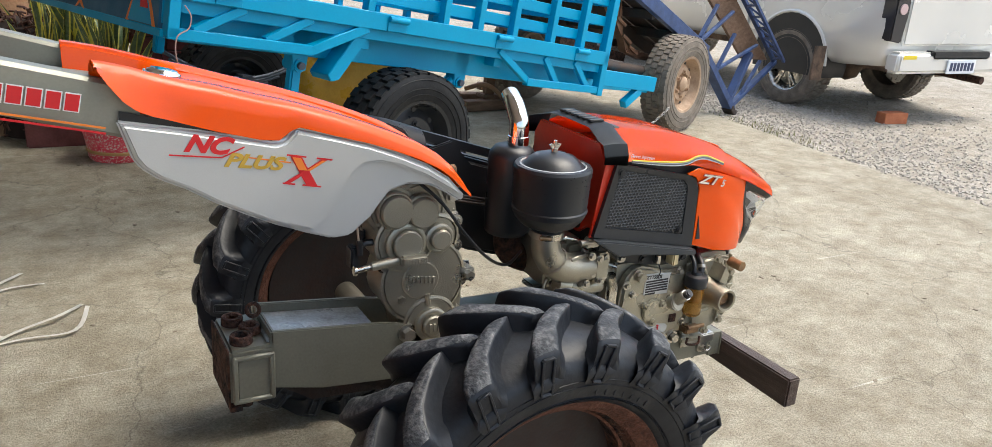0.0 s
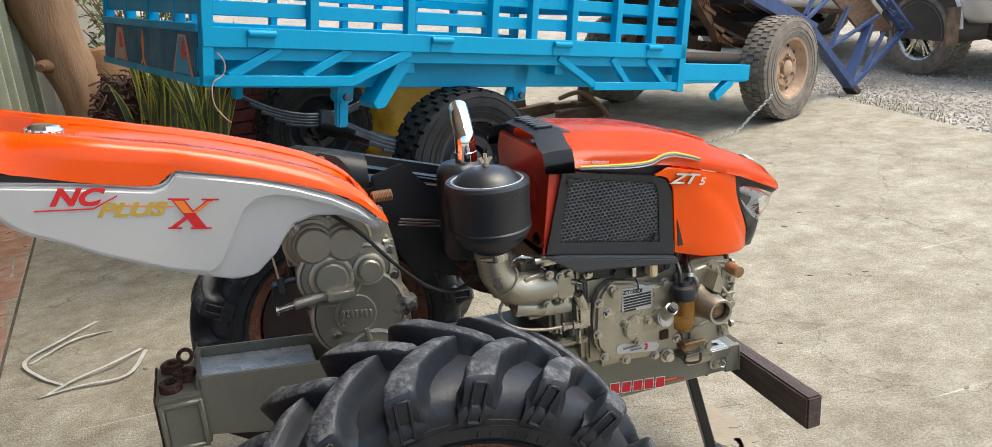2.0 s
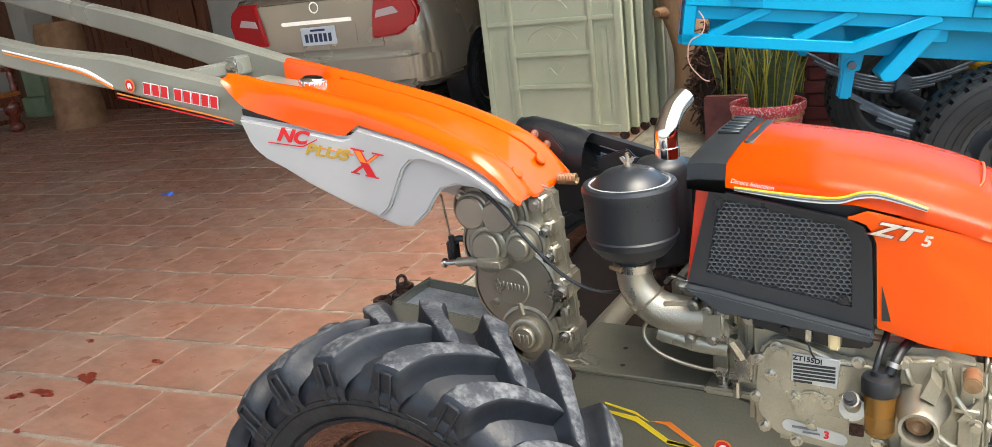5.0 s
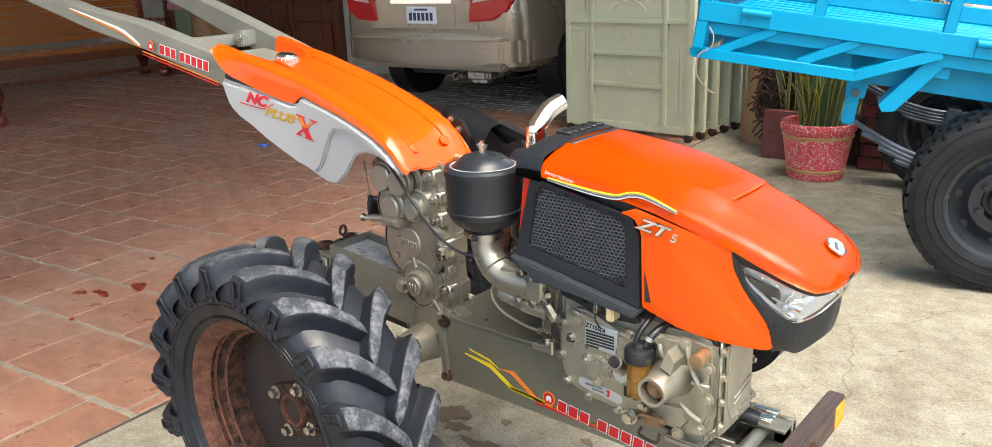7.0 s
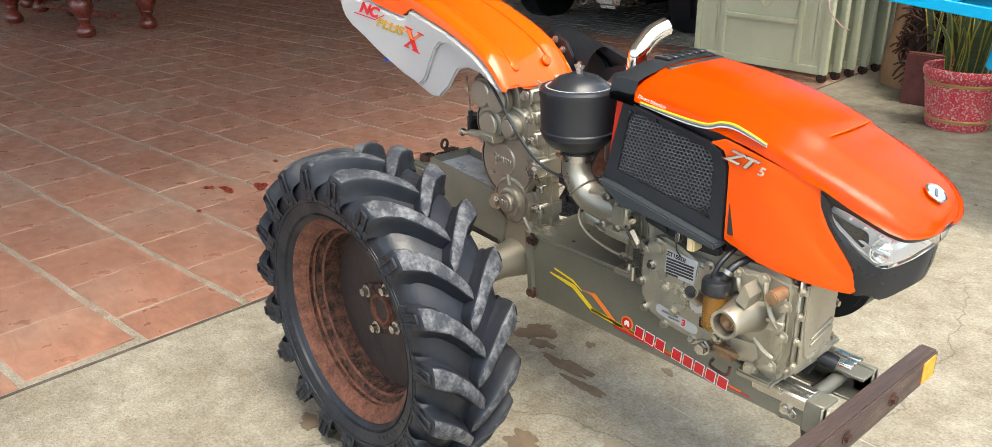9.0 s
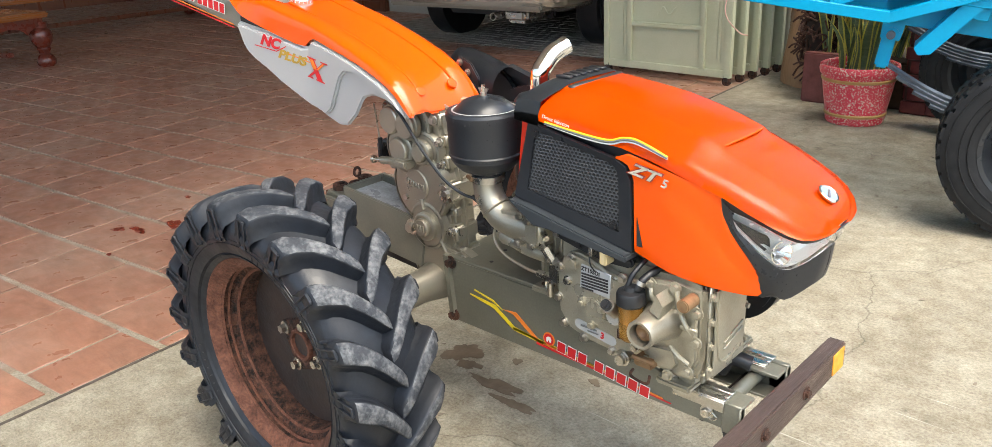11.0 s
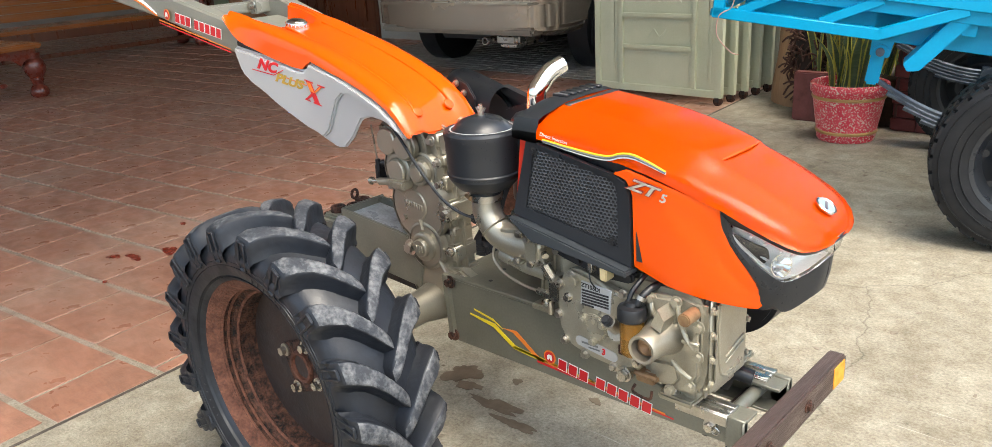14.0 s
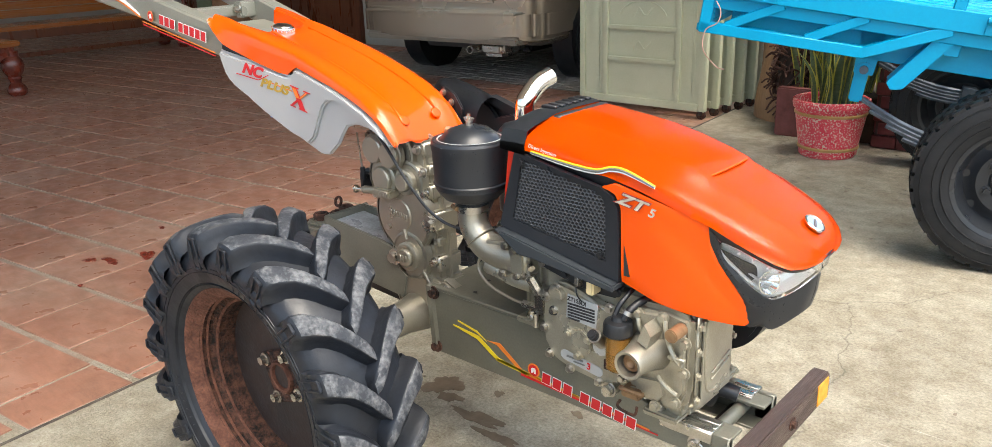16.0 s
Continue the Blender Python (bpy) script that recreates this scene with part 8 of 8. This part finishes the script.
def old_cart():
    c = tagged(empty("old_cart", (0, 0, 0)), "old dark cart with a muddy wheel and blue lattice", "cart")
    ax = Vector((0.36, -0.93, 0)).normalized()
    wh, m = road_tyre(c, 4.80, 5.04, 0.352, 0.352, 0.205, 0.195, -ax, 44, (None, MUDRUB), 0.010)
    steel_rim(wh, m, 0.195, 0.205, -1, TAN, 10, 0.03, 6)
    p2 = Vector((4.80, 5.04, 0.352)) - ax * 1.45
    wh, m = road_tyre(c, p2.x, p2.y, 0.352, 0.352, 0.205, 0.195, -ax, 30, (None, MUDRUB), 0.010)
    steel_rim(wh, m, 0.195, 0.205, -1, TAN, 10, 0.03, 6)
    part("axle", rod((4.80, 5.04, 0.352), p2, 0.045, seg=16), OLDSTEEL, c)
    # tipped bed: its tail stands on the ground, the underside shows
    side = -ax
    along = Vector((-side.y, side.x, 0))
    o = Vector((5.95, 5.56, 0.0))

    def Q(a, z, back=0.0):
        return o + along * a + Vector((0, 0, z)) + side * back

    def floor_z(a):
        return 0.245 + 0.405 * a
    for k in range(7):
        b0, b1 = 0.02 + 0.20 * k, 0.205 + 0.20 * k
        bm = bmesh.new()
        vs = [bm.verts.new(Q(a, floor_z(a) + lift, b)) for lift in (0.0, 0.03) for a, b in ((0.62, b0), (2.75, b0), (2.75, b1), (0.62, b1))]
        for f in ((0, 3, 2, 1), (4, 5, 6, 7), (0, 1, 5, 4), (1, 2, 6, 5), (2, 3, 7, 6), (3, 0, 4, 7)):
            bm.faces.new([vs[i] for i in f])
        part("bed_plank", bm, OLDSTEEL, c, smooth=0)
    for a in (0.75, 1.15, 1.55, 1.95, 2.35):
        part("bed_rib", beam(Q(a, floor_z(a) - 0.035, 0.02), Q(a, floor_z(a) - 0.035, 1.40), 0.045, 0.06), OLDSTEEL, c)
    for b in (0.40, 1.05):
        part("bed_beam", beam(Q(0.7, floor_z(0.7) - 0.10, b), Q(2.75, floor_z(2.75) - 0.10, b), 0.06, 0.09), OLDSTEEL, c)
    part("bed_rail", beam(Q(0.70, floor_z(0.70) + 0.01), Q(2.75, floor_z(2.75) + 0.01), 0.05, 0.10, 0.003), DKBLUE, c)
    part("bed_rail", beam(Q(0.70, floor_z(0.70) + 0.01, 1.42), Q(2.75, floor_z(2.75) + 0.01, 1.42), 0.05, 0.10, 0.003), DKBLUE, c)
    for k in range(6):
        e = 1.0 - 0.14 * k
        pts = [Q(1.66 - 0.46 * e, 0.505 + 0.018 * k, 0.16), Q(1.66 - 0.20 * e, 0.505 + 0.012 * k, 0.16), Q(1.66, 0.60 + 0.010 * k, 0.16), Q(1.66 + 0.16 * e, 0.74, 0.16), Q(1.66 + 0.36 * e, 0.98, 0.16)]
        part("spring_leaf", loft([[p + along * u + side * v for u, v in ((-0.009 + 0.014 * k, -0.03), (0.003 + 0.014 * k, -0.03), (0.003 + 0.014 * k, 0.03), (-0.009 + 0.014 * k, 0.03))] for p in smooth_path(pts, 5)], ring=True, caps=True), SPRINGBR, c, smooth=30)
    for a, z in ((1.60, 0.585), (1.70, 0.665), (1.80, 0.79)):
        part("spring_clip", beam(Q(a - 0.05, z - 0.03, 0.12), Q(a + 0.07, z + 0.03, 0.12), 0.012, 0.022), SPRINGBR, c)
    part("cross_pipe", rod(Q(2.40, 0.57, 0.05), Q(1.40, 0.42, 0.05), 0.035, seg=14), OLDSTEEL, c)
    part("drop_frame", beam(Q(2.30, 0.66, 0.30), Q(1.45, 0.50, 0.30), 0.05, 0.06), RUST, c)
    # lattice side, its end frame and the brown board inside
    for p, q, w in (((0.76, 0.545), (0.06, 0.01), 0.085), ((0.10, 0.03), (-0.76, 0.37), 0.05), ((-0.76, 0.37), (0.55, 1.20), 0.04), ((-0.66, 0.43), (0.62, 1.245), 0.025), ((0.464, 0.367), (0.20, 0.66), 0.032), ((0.83, 0.66), (0.60, 0.90), 0.032), ((0.14, 0.10), (-0.16, 0.48), 0.07), ((0.47, 0.38), (-0.29, 0.545), 0.032), ((0.83, 0.62), (0.30, 0.84), 0.032), ((-0.10, 0.12), (-0.42, 0.40), 0.03)):
        part("lattice_bar", beam(Q(*p), Q(*q), w, w * 0.7, 0.003), DKBLUE, c)
    for k in range(9):
        a = -0.70 + 0.15 * k
        z = 0.37 + (a + 0.76) * 0.634
        part("lattice_rung", beam(Q(a, z), Q(a + 0.13, z + 0.02, -0.14), 0.018, 0.018), DKBLUE, c)
        part("lattice_rung", beam(Q(a + 0.13, z + 0.02, -0.14), Q(a + 0.15, z + 0.10), 0.014, 0.014), DKBLUE, c)
    part("lattice_bar", beam(Q(-0.62, 0.40, -0.14), Q(0.68, 1.225, -0.14), 0.025, 0.025), DKBLUE, c)
    board = bmesh.new()
    vs = [board.verts.new(Q(a, z, b)) for b in (0.04, 0.065) for a, z in ((-0.68, 0.385), (-0.12, 0.43), (0.98, 1.13), (0.52, 1.14))]
    for f in ((0, 1, 2, 3), (7, 6, 5, 4), (0, 4, 5, 1), (1, 5, 6, 2), (2, 6, 7, 3), (3, 7, 4, 0)):
        board.faces.new([vs[i] for i in f])
    part("side_board", board, WOODRAW, c, "brown weathered side board", 0)
    part("lattice_foot", beam(Q(0.12, 0.04), Q(0.02, -0.03), 0.10, 0.05, 0.006), OLDSTEEL, c)


old_cart()


def chain():
    ch = tagged(empty("chain", (0, 0, 0)), "thin steel chain from the cart wheel down to the concrete", "chain")
    path = smooth_path([(4.60, 4.84, 0.22), (4.50, 4.82, 0.155), (4.38, 4.80, 0.085), (4.28, 4.78, 0.022), (4.10, 4.72, 0.008), (3.9, 4.62, 0.008)], 14)
    link = None
    d = 0.0
    for a, b in zip(path, path[1:]):
        d += (b - a).length
        if d < 0.024:
            continue
        d = 0.0
        if link is None:
            ov = [(0.015 * math.cos(k * math.pi / 6) * 1.2, 0.008 * math.sin(k * math.pi / 6), 0) for k in range(13)]
            link = part("link", tube(ov, 0.0030, 5, 1), STEEL, ch)
            ob = link
        else:
            ob = new("link", link.data)
            ob.parent = ch
        q = (b - a).to_track_quat("X", "Z")
        flip = Matrix.Rotation(radians(90 if len(ch.children) % 2 else 0), 4, 'X')
        ob.matrix_basis = Matrix.Translation(b) @ q.to_matrix().to_4x4() @ flip


chain()


# ---- pickup truck ----
TRUCK = mat("silver_grey_truck_paint", (0.80, 0.79, 0.75), (0.74, 0.73, 0.69), rough=0.25, metal=0.25, scale=2, fine=700, bump=0.0, coat=0.5, rvar=0.05)
MUDDY = mat("muddy_underbody", (0.26, 0.17, 0.115), (0.07, 0.055, 0.045), rough=0.85, scale=12, bump=0.4)


def pickup():
    p = tagged(empty("pickup_truck", (7.74, 4.88, -0.03), 0), "silver-grey pickup truck with muddy tyres parked on gravel", "pickup truck")
    W = 0.87
    def side_cut(y, zt, zb, k=1.0):
        w = W * k
        half = [(w * 0.90, zb), (w * 0.985, zb + 0.06), (w, 0.82), (w * 0.985, 1.02), (w * 0.96, zt - 0.05), (w * 0.93, zt)]
        return [(-d, y, z) for d, z in half] + [(d, y, z) for d, z in half[::-1]]
    part("tub", loft([side_cut(0.0, 1.32, 0.56, 0.97), side_cut(0.05, 1.34, 0.50), side_cut(0.45, 1.35, 0.46), side_cut(1.55, 1.35, 0.46)], ring=True, caps=True), TRUCK, p, smooth=50)
    part("cab_body", loft([side_cut(1.58, 1.35, 0.52), side_cut(3.6, 1.30, 0.50), side_cut(4.3, 1.15, 0.50), side_cut(4.9, 1.0, 0.55, 0.93)], ring=True, caps=True), TRUCK, p, smooth=50)
    part("cab_glass", loft([[(-0.80, 1.65, 1.33), (-0.68, 1.85, 1.80), (0.68, 1.85, 1.80), (0.80, 1.65, 1.33)], [(-0.82, 3.7, 1.28), (-0.68, 3.0, 1.80), (0.68, 3.0, 1.80), (0.82, 3.7, 1.28)]], ring=True, caps=True), GLASSD, p)
    part("cab_roof", block((-0.70, 1.80, 1.78), (0.70, 3.1, 1.84), 0.03), TRUCK, p)
    part("tailgate", block((-0.68, -0.03, 0.68), (0.68, 0.02, 1.30), 0.02, 3), TRUCK, p)
    part("tailgate_handle", block((-0.09, -0.045, 1.08), (0.09, -0.02, 1.16), 0.01), BLACK, p)
    for s in (-1, 1):
        bm = prism([(s * 0.72, 0.70), (s * 0.865, 0.72), (s * 0.865, 1.22), (s * 0.71, 1.22), (s * 0.69, 0.95)], -0.035, 0.10, "y", 0.01)
        tl = part("tail_lamp", bm, plain("smoked_lamp", (0.035, 0.034, 0.036), 0.08), p, "dark smoked tail lamp")
        part("lamp_bulb", rod((s * 0.78, -0.045, 0.98), (s * 0.78, -0.03, 0.98), 0.045, seg=18), TAILW, tl)
        part("mud_flap", block((s * 0.90 - 0.14, 0.55, 0.30), (s * 0.90 + 0.04 * (s > 0), 0.57, 0.60), 0.004), MUDDY, p)
        for y in (1.0, 4.05):
            wh, m = road_tyre(p, s * 0.75, y, 0.365, 0.365, 0.24, 0.222, (1, 0, 0), 46, (None, MUDRUB), 0.012)
            part("rim", lathe([(0.225, 0.115 * s), (0.235, 0.122 * s), (0.21, 0.10 * s), (0.19, 0.03 * s), (0.0, 0.03 * s)], m, 40), STEEL, wh)
            for k in range(6):
                a = k * math.pi / 3
                for da in (-0.10, 0.10):
                    part("spoke", beam(m @ Vector((0.05 * math.cos(a), 0.05 * math.sin(a), 0.09 * s)), m @ Vector((0.215 * math.cos(a + da), 0.215 * math.sin(a + da), 0.10 * s)), 0.030, 0.022, 0.003), STEEL, wh)
            part("hub_cap", lathe([(0.055, 0.03 * s), (0.055, 0.105 * s), (0.03, 0.115 * s), (0, 0.115 * s)], m, 20), STEEL, wh)
            part("wheel_arch", prism([(y + 0.43 * math.cos(radians(a)), 0.42 + 0.43 * math.sin(radians(a))) for a in range(-15, 196, 10)], *sorted((s * (W + 0.003), s * (W - 0.30))), "x"), BLACK, p)
            part("arch_lip", tube([(s * (W + 0.004), y + 0.44 * math.cos(radians(a)), 0.42 + 0.44 * math.sin(radians(a))) for a in range(0, 181, 12)], 0.016, 8, 1), TRUCK, p)
    part("bumper", block((-0.84, -0.14, 0.46), (0.84, 0.0, 0.64), 0.03, 3), TRUCK, p)
    part("bumper_step", block((-0.40, -0.15, 0.585), (0.40, -0.05, 0.65), 0.01), BLACK, p)
    part("bumper_sticker", block((-0.79, -0.144, 0.585), (-0.62, -0.138, 0.62), 0.002), DECALYEL, p)
    pl = part("number_plate", block((-0.20, -0.158, 0.46), (0.20, -0.145, 0.58), 0.004), PLATE, p)
    for k in range(7):
        part("plate_bar", block((-0.165 + 0.05 * k, -0.160, 0.485), (-0.13 + 0.05 * k, -0.157, 0.555)), bpy.data.materials["plate_ink"], pl, smooth=0)
    part("exhaust", rod((0.45, -0.10, 0.38), (0.45, 0.6, 0.40), 0.035, seg=16), RUST, p)
    part("chassis", block((-0.5, 0.1, 0.42), (0.5, 4.6, 0.56), 0.02), MUDDY, p)
    part("rear_axle", rod((-0.7, 1.0, 0.365), (0.7, 1.0, 0.365), 0.06, seg=16), MUDDY, p)
    part("differential", lathe([(0, -0.16), (0.10, -0.12), (0.15, 0), (0.10, 0.12), (0, 0.16)], Matrix.Translation((0, 1.0, 0.365)), 20), MUDDY, p)


pickup()
bk = part("brick", block((-0.13, -0.055, -0.03), (0.13, 0.055, 0.065), 0.004, 1, pose(7.24, 4.93, 0, 0, 0, -8)), mat("orange_brick", (0.50, 0.17, 0.07), (0.36, 0.11, 0.05), rough=0.8, scale=14, bump=0.4))
tagged(bk, "single orange clay brick on the gravel", "brick")


# ---- small things on the floor ----
STRAP = mat("white_plastic_strap", (0.75, 0.74, 0.70), (0.62, 0.60, 0.56), rough=0.5, scale=10)


def strap(pts):
    path = smooth_path([(x, y, z) for x, y, z in pts], 5)
    rows = []
    for i, q in enumerate(path):
        d = (path[min(i + 1, len(path) - 1)] - path[max(i - 1, 0)]).normalized()
        s = d.cross(Vector((0.2, 0.1, 1))).normalized() * 0.007
        rows.append([q - s, q + s])
    bm = loft(rows)
    bmesh.ops.solidify(bm, geom=bm.faces[:], thickness=0.0012)
    tagged(part("packing_strap", bm, STRAP), "thin white plastic packing strap on the concrete", "strap", "straps on the concrete")


strap([(0.40, 2.98, 0.004), (0.48, 3.04, 0.012), (0.60, 3.10, 0.02), (0.675, 3.20, 0.006)])
strap([(0.375, 2.97, 0.004), (0.50, 2.985, 0.010), (0.64, 2.99, 0.012), (0.69, 3.18, 0.006)])
strap([(0.44, 3.03, 0.004), (0.36, 3.12, 0.01), (0.29, 3.28, 0.008), (0.40, 3.42, 0.012), (0.50, 3.55, 0.006)])
strap([(0.31, 3.26, 0.004), (0.44, 3.40, 0.010), (0.57, 3.43, 0.004)])


def blotch(name, x, y, rx, ry, seed, m, label, z=0.0015, parent=None):
    """A thin dried spill with a ragged outline."""
    rnd = random.Random(seed)
    ph = [rnd.uniform(0, 6.28) for _ in range(5)]
    pts = []
    for k in range(40):
        a = 2 * math.pi * k / 40
        f = 1 + 0.22 * math.sin(2 * a + ph[0]) + 0.16 * math.sin(3 * a + ph[1]) + 0.12 * math.sin(5 * a + ph[2]) + 0.09 * math.sin(9 * a + ph[3]) + 0.05 * math.sin(14 * a + ph[4])
        pts.append((x + rx * f * math.cos(a), y + ry * f * math.sin(a)))
    tagged(part(name, prism(pts, z - 0.001, z + 0.0006, "z"), m, smooth=0), label, "stain", "stains on the floor", "structure")


OIL = mat("oil_stain", (0.20, 0.15, 0.10), (0.11, 0.082, 0.058), rough=0.5, scale=20, fine=120, bump=0.2, amount=0.8)
DAMP = mat("damp_stain", (0.30, 0.25, 0.18), (0.22, 0.18, 0.125), rough=0.6, scale=20, fine=120, bump=0.2, amount=0.8)
REDSTAIN = mat("dark_red_spill", (0.22, 0.035, 0.018), (0.12, 0.02, 0.012), rough=0.25, scale=30)
for i, (x, y, rx, ry, m) in enumerate(((1.30, 1.87, 0.085, 0.022, OIL), (1.40, 1.83, 0.06, 0.018, OIL), (1.10, 1.94, 0.05, 0.05, OIL), (1.16, 1.90, 0.04, 0.02, OIL), (1.26, 2.0, 0.018, 0.012, OIL), (1.05, 1.21, 0.030, 0.028, OIL), (1.46, 1.55, 0.05, 0.03, OIL), (1.12, 1.26, 0.05, 0.035, OIL),
                                           (1.62, 1.70, 0.03, 0.02, DAMP), (1.84, 1.62, 0.06, 0.025, DAMP), (1.92, 1.72, 0.03, 0.03, DAMP), (2.18, 1.90, 0.05, 0.10, DAMP), (2.20, 1.80, 0.03, 0.03, DAMP), (0.74, 2.05, 0.04, 0.02, DAMP), (1.5, 2.05, 0.02, 0.012, OIL))):
    blotch("oil_stain", x, y, rx, ry, 20 + i, m, "dark oily stain on the concrete")
for i, (x, y, rx, ry) in enumerate(((-0.72, 1.80, 0.05, 0.022), (-0.66, 1.93, 0.045, 0.03), (-0.80, 1.75, 0.03, 0.02), (-0.50, 2.10, 0.03, 0.012), (-0.95, 2.15, 0.022, 0.012), (-0.55, 1.60, 0.012, 0.01))):
    blotch("red_stain", x, y, rx, ry, 60 + i, REDSTAIN, "small dark red spill on the tiles", 0.0038)
cap_ = part("bottle_cap", grow(lathe([(0, 0.02), (0.018, 0.02), (0.02, 0.016), (0.02, 0.0), (0, 0)], Matrix.Translation((-2.6, 3.95, 0.006)), 16), block((-2.68, 3.93, 0.006), (-2.63, 3.97, 0.014), 0.004)), plain("blue_plastic", (0.05, 0.15, 0.6), 0.4))
tagged(cap_, "small blue and clear bottle cap on the tiles", "bottle cap")
PEB = mat("pebble", (0.30, 0.26, 0.20), (0.16, 0.13, 0.10), rough=0.9, scale=40)
rnd = random.Random(11)
peb = bmesh.new()
for k in range(260):
    x, y = rnd.uniform(0.6, 5.2), rnd.uniform(-0.3, 6.5)
    r = rnd.uniform(0.0025, 0.009)
    b2 = bmesh.new()
    bmesh.ops.create_icosphere(b2, subdivisions=1, radius=r)
    for v in b2.verts:
        v.co += Vector((rnd.uniform(-1, 1), rnd.uniform(-1, 1), 0)) * r * 0.25
    grow(peb, b2, pose(x, y, r * 0.25, 0, 0, rnd.uniform(0, 360)) @ Matrix.Diagonal((1.6, 1, 0.5, 1)))
tagged(part("grit", peb, PEB), "scattered grit and crumbs on the concrete", "grit", kind="stuff")
gr = bmesh.new()
for k in range(5200):
    y = rnd.uniform(2.2, 6.6)
    x = 5.3 + 0.058 * y + abs(rnd.gauss(0, 1.1)) + 0.02
    if x > 9.5:
        continue
    r = rnd.uniform(0.004, 0.012)
    b2 = bmesh.new()
    bmesh.ops.create_cube(b2, size=r * 1.5)
    grow(gr, b2, pose(x, y, -0.028, rnd.uniform(0, 90), rnd.uniform(0, 90), rnd.uniform(0, 90)))
tagged(part("gravel_stones", gr, mat("gravel_stone", (0.46, 0.43, 0.385), (0.28, 0.255, 0.22), rough=0.9, scale=25), smooth=0), "loose grey gravel stones beside the slab", "gravel", kind="stuff")
weed = bmesh.new()
for k in range(260):
    y = rnd.gauss(4.9, 0.35)
    x = 5.40 + 0.06 * y - 0.2 + rnd.uniform(0.02, 0.35)
    h = rnd.uniform(0.02, 0.06)
    a = rnd.uniform(0, 6.28)
    dx, dy = math.cos(a), math.sin(a)
    v = [weed.verts.new((x - dy * 0.003, y + dx * 0.003, -0.03)), weed.verts.new((x + dy * 0.003, y - dx * 0.003, -0.03)), weed.verts.new((x + dx * h * 0.6, y + dy * h * 0.6, -0.03 + h))]
    weed.faces.new(v)
tagged(part("grass", weed, mat("grass_blade", (0.10, 0.13, 0.035), (0.16, 0.15, 0.05), rough=0.7, scale=8), smooth=0), "sparse short grass along the slab edge", "grass", kind="stuff")
rub = tagged(empty("rubbish_heap", (-0.02, 6.45, 0)), "small heap of dry leaves and rubbish by the gate", "rubbish")
bm = bmesh.new()
for k in range(70):
    q = Vector((rnd.gauss(0.2, 0.16), rnd.gauss(-0.05, 0.12), rnd.uniform(0.0, 0.03)))
    grow(bm, block((-0.03, -0.012, 0), (0.03, 0.012, 0.002)), Matrix.Translation(q) @ pose(0, 0, 0.005, rnd.uniform(-25, 25), rnd.uniform(-25, 25), rnd.uniform(0, 360)))
tagged(part("dry_leaves", bm, mat("dry_leaf", (0.20, 0.12, 0.07), (0.30, 0.26, 0.2), rough=0.9, scale=20), rub, smooth=0), kind="stuff")


# ---- tiles, last ----
PITCH, GAP, BAR = 0.330, 0.013, 0.024
GRID_TURN = radians(3.1)
TILES = EDGE @ Matrix.Rotation(GRID_TURN, 4, 'Z')   # the courses stand a little askew to the slab's edge


def tile_bm(x0, x1, y0, y1, r):
    """A tile between these sides; its outer side is cut along the edge of the floor."""
    lim = [math.tan(GRID_TURN) * y - 0.010 for y in (y0, y1)]
    return prism([(x0, y0), (min(x1, lim[0]), y0), (min(x1, lim[1]), y1), (x0, y1)], -0.004, 0.0028, "z", r, 1)


half = PITCH / 2
tile_me = part("tile", tile_bm(-half + GAP / 2 - 9, half - GAP / 2 - 9, -half + BAR / 2, half - BAR / 2, 0.0016), TILE, floor).data
tile_me.transform(Matrix.Translation((9, 0, 0)))
first = True
rest = bmesh.new()
cells = []
for j in range(-19, 27):
    for i in range(-36, 3):
        y = 0.46 + PITCH * (j + 0.5)
        x = PITCH * (i + 0.5) + (half if j % 2 else 0.0)
        if x - half + 0.05 < math.tan(GRID_TURN) * (y - half) and y < 9:
            cells.append(((x + 1.0) ** 2 + (y - 1.9) ** 2, x, y))
cells.sort()
for n, (_, x, y) in enumerate(cells):
    if x + half > math.tan(GRID_TURN) * (y - half) - 0.010:
        part("edge_tile", tile_bm(x - half + GAP / 2, x + half - GAP / 2, y - half + BAR / 2, y + half - BAR / 2, 0.0016), TILE, floor).matrix_basis = TILES
        continue
    place = TILES @ Matrix.Translation((x, y, random.uniform(-0.0008, 0.0008))) @ Matrix.Rotation(random.uniform(-0.004, 0.004), 4, 'Z')
    if n < 300:
        ob = floor.children[0] if first else new("tile", tile_me)
        first = False
        ob.parent = floor
        ob.matrix_basis = place
    else:
        b2 = block((-half + GAP / 2, -half + BAR / 2, -0.004), (half - GAP / 2, half - BAR / 2, 0.0028))
        vs = [rest.verts.new(place @ v.co) for v in b2.verts]
        b2.verts.index_update()
        for f in b2.faces:
            rest.faces.new([vs[v.index] for v in f.verts])
        b2.free()
tagged(part("far_tiles", rest, TILE, floor), kind="stuff")
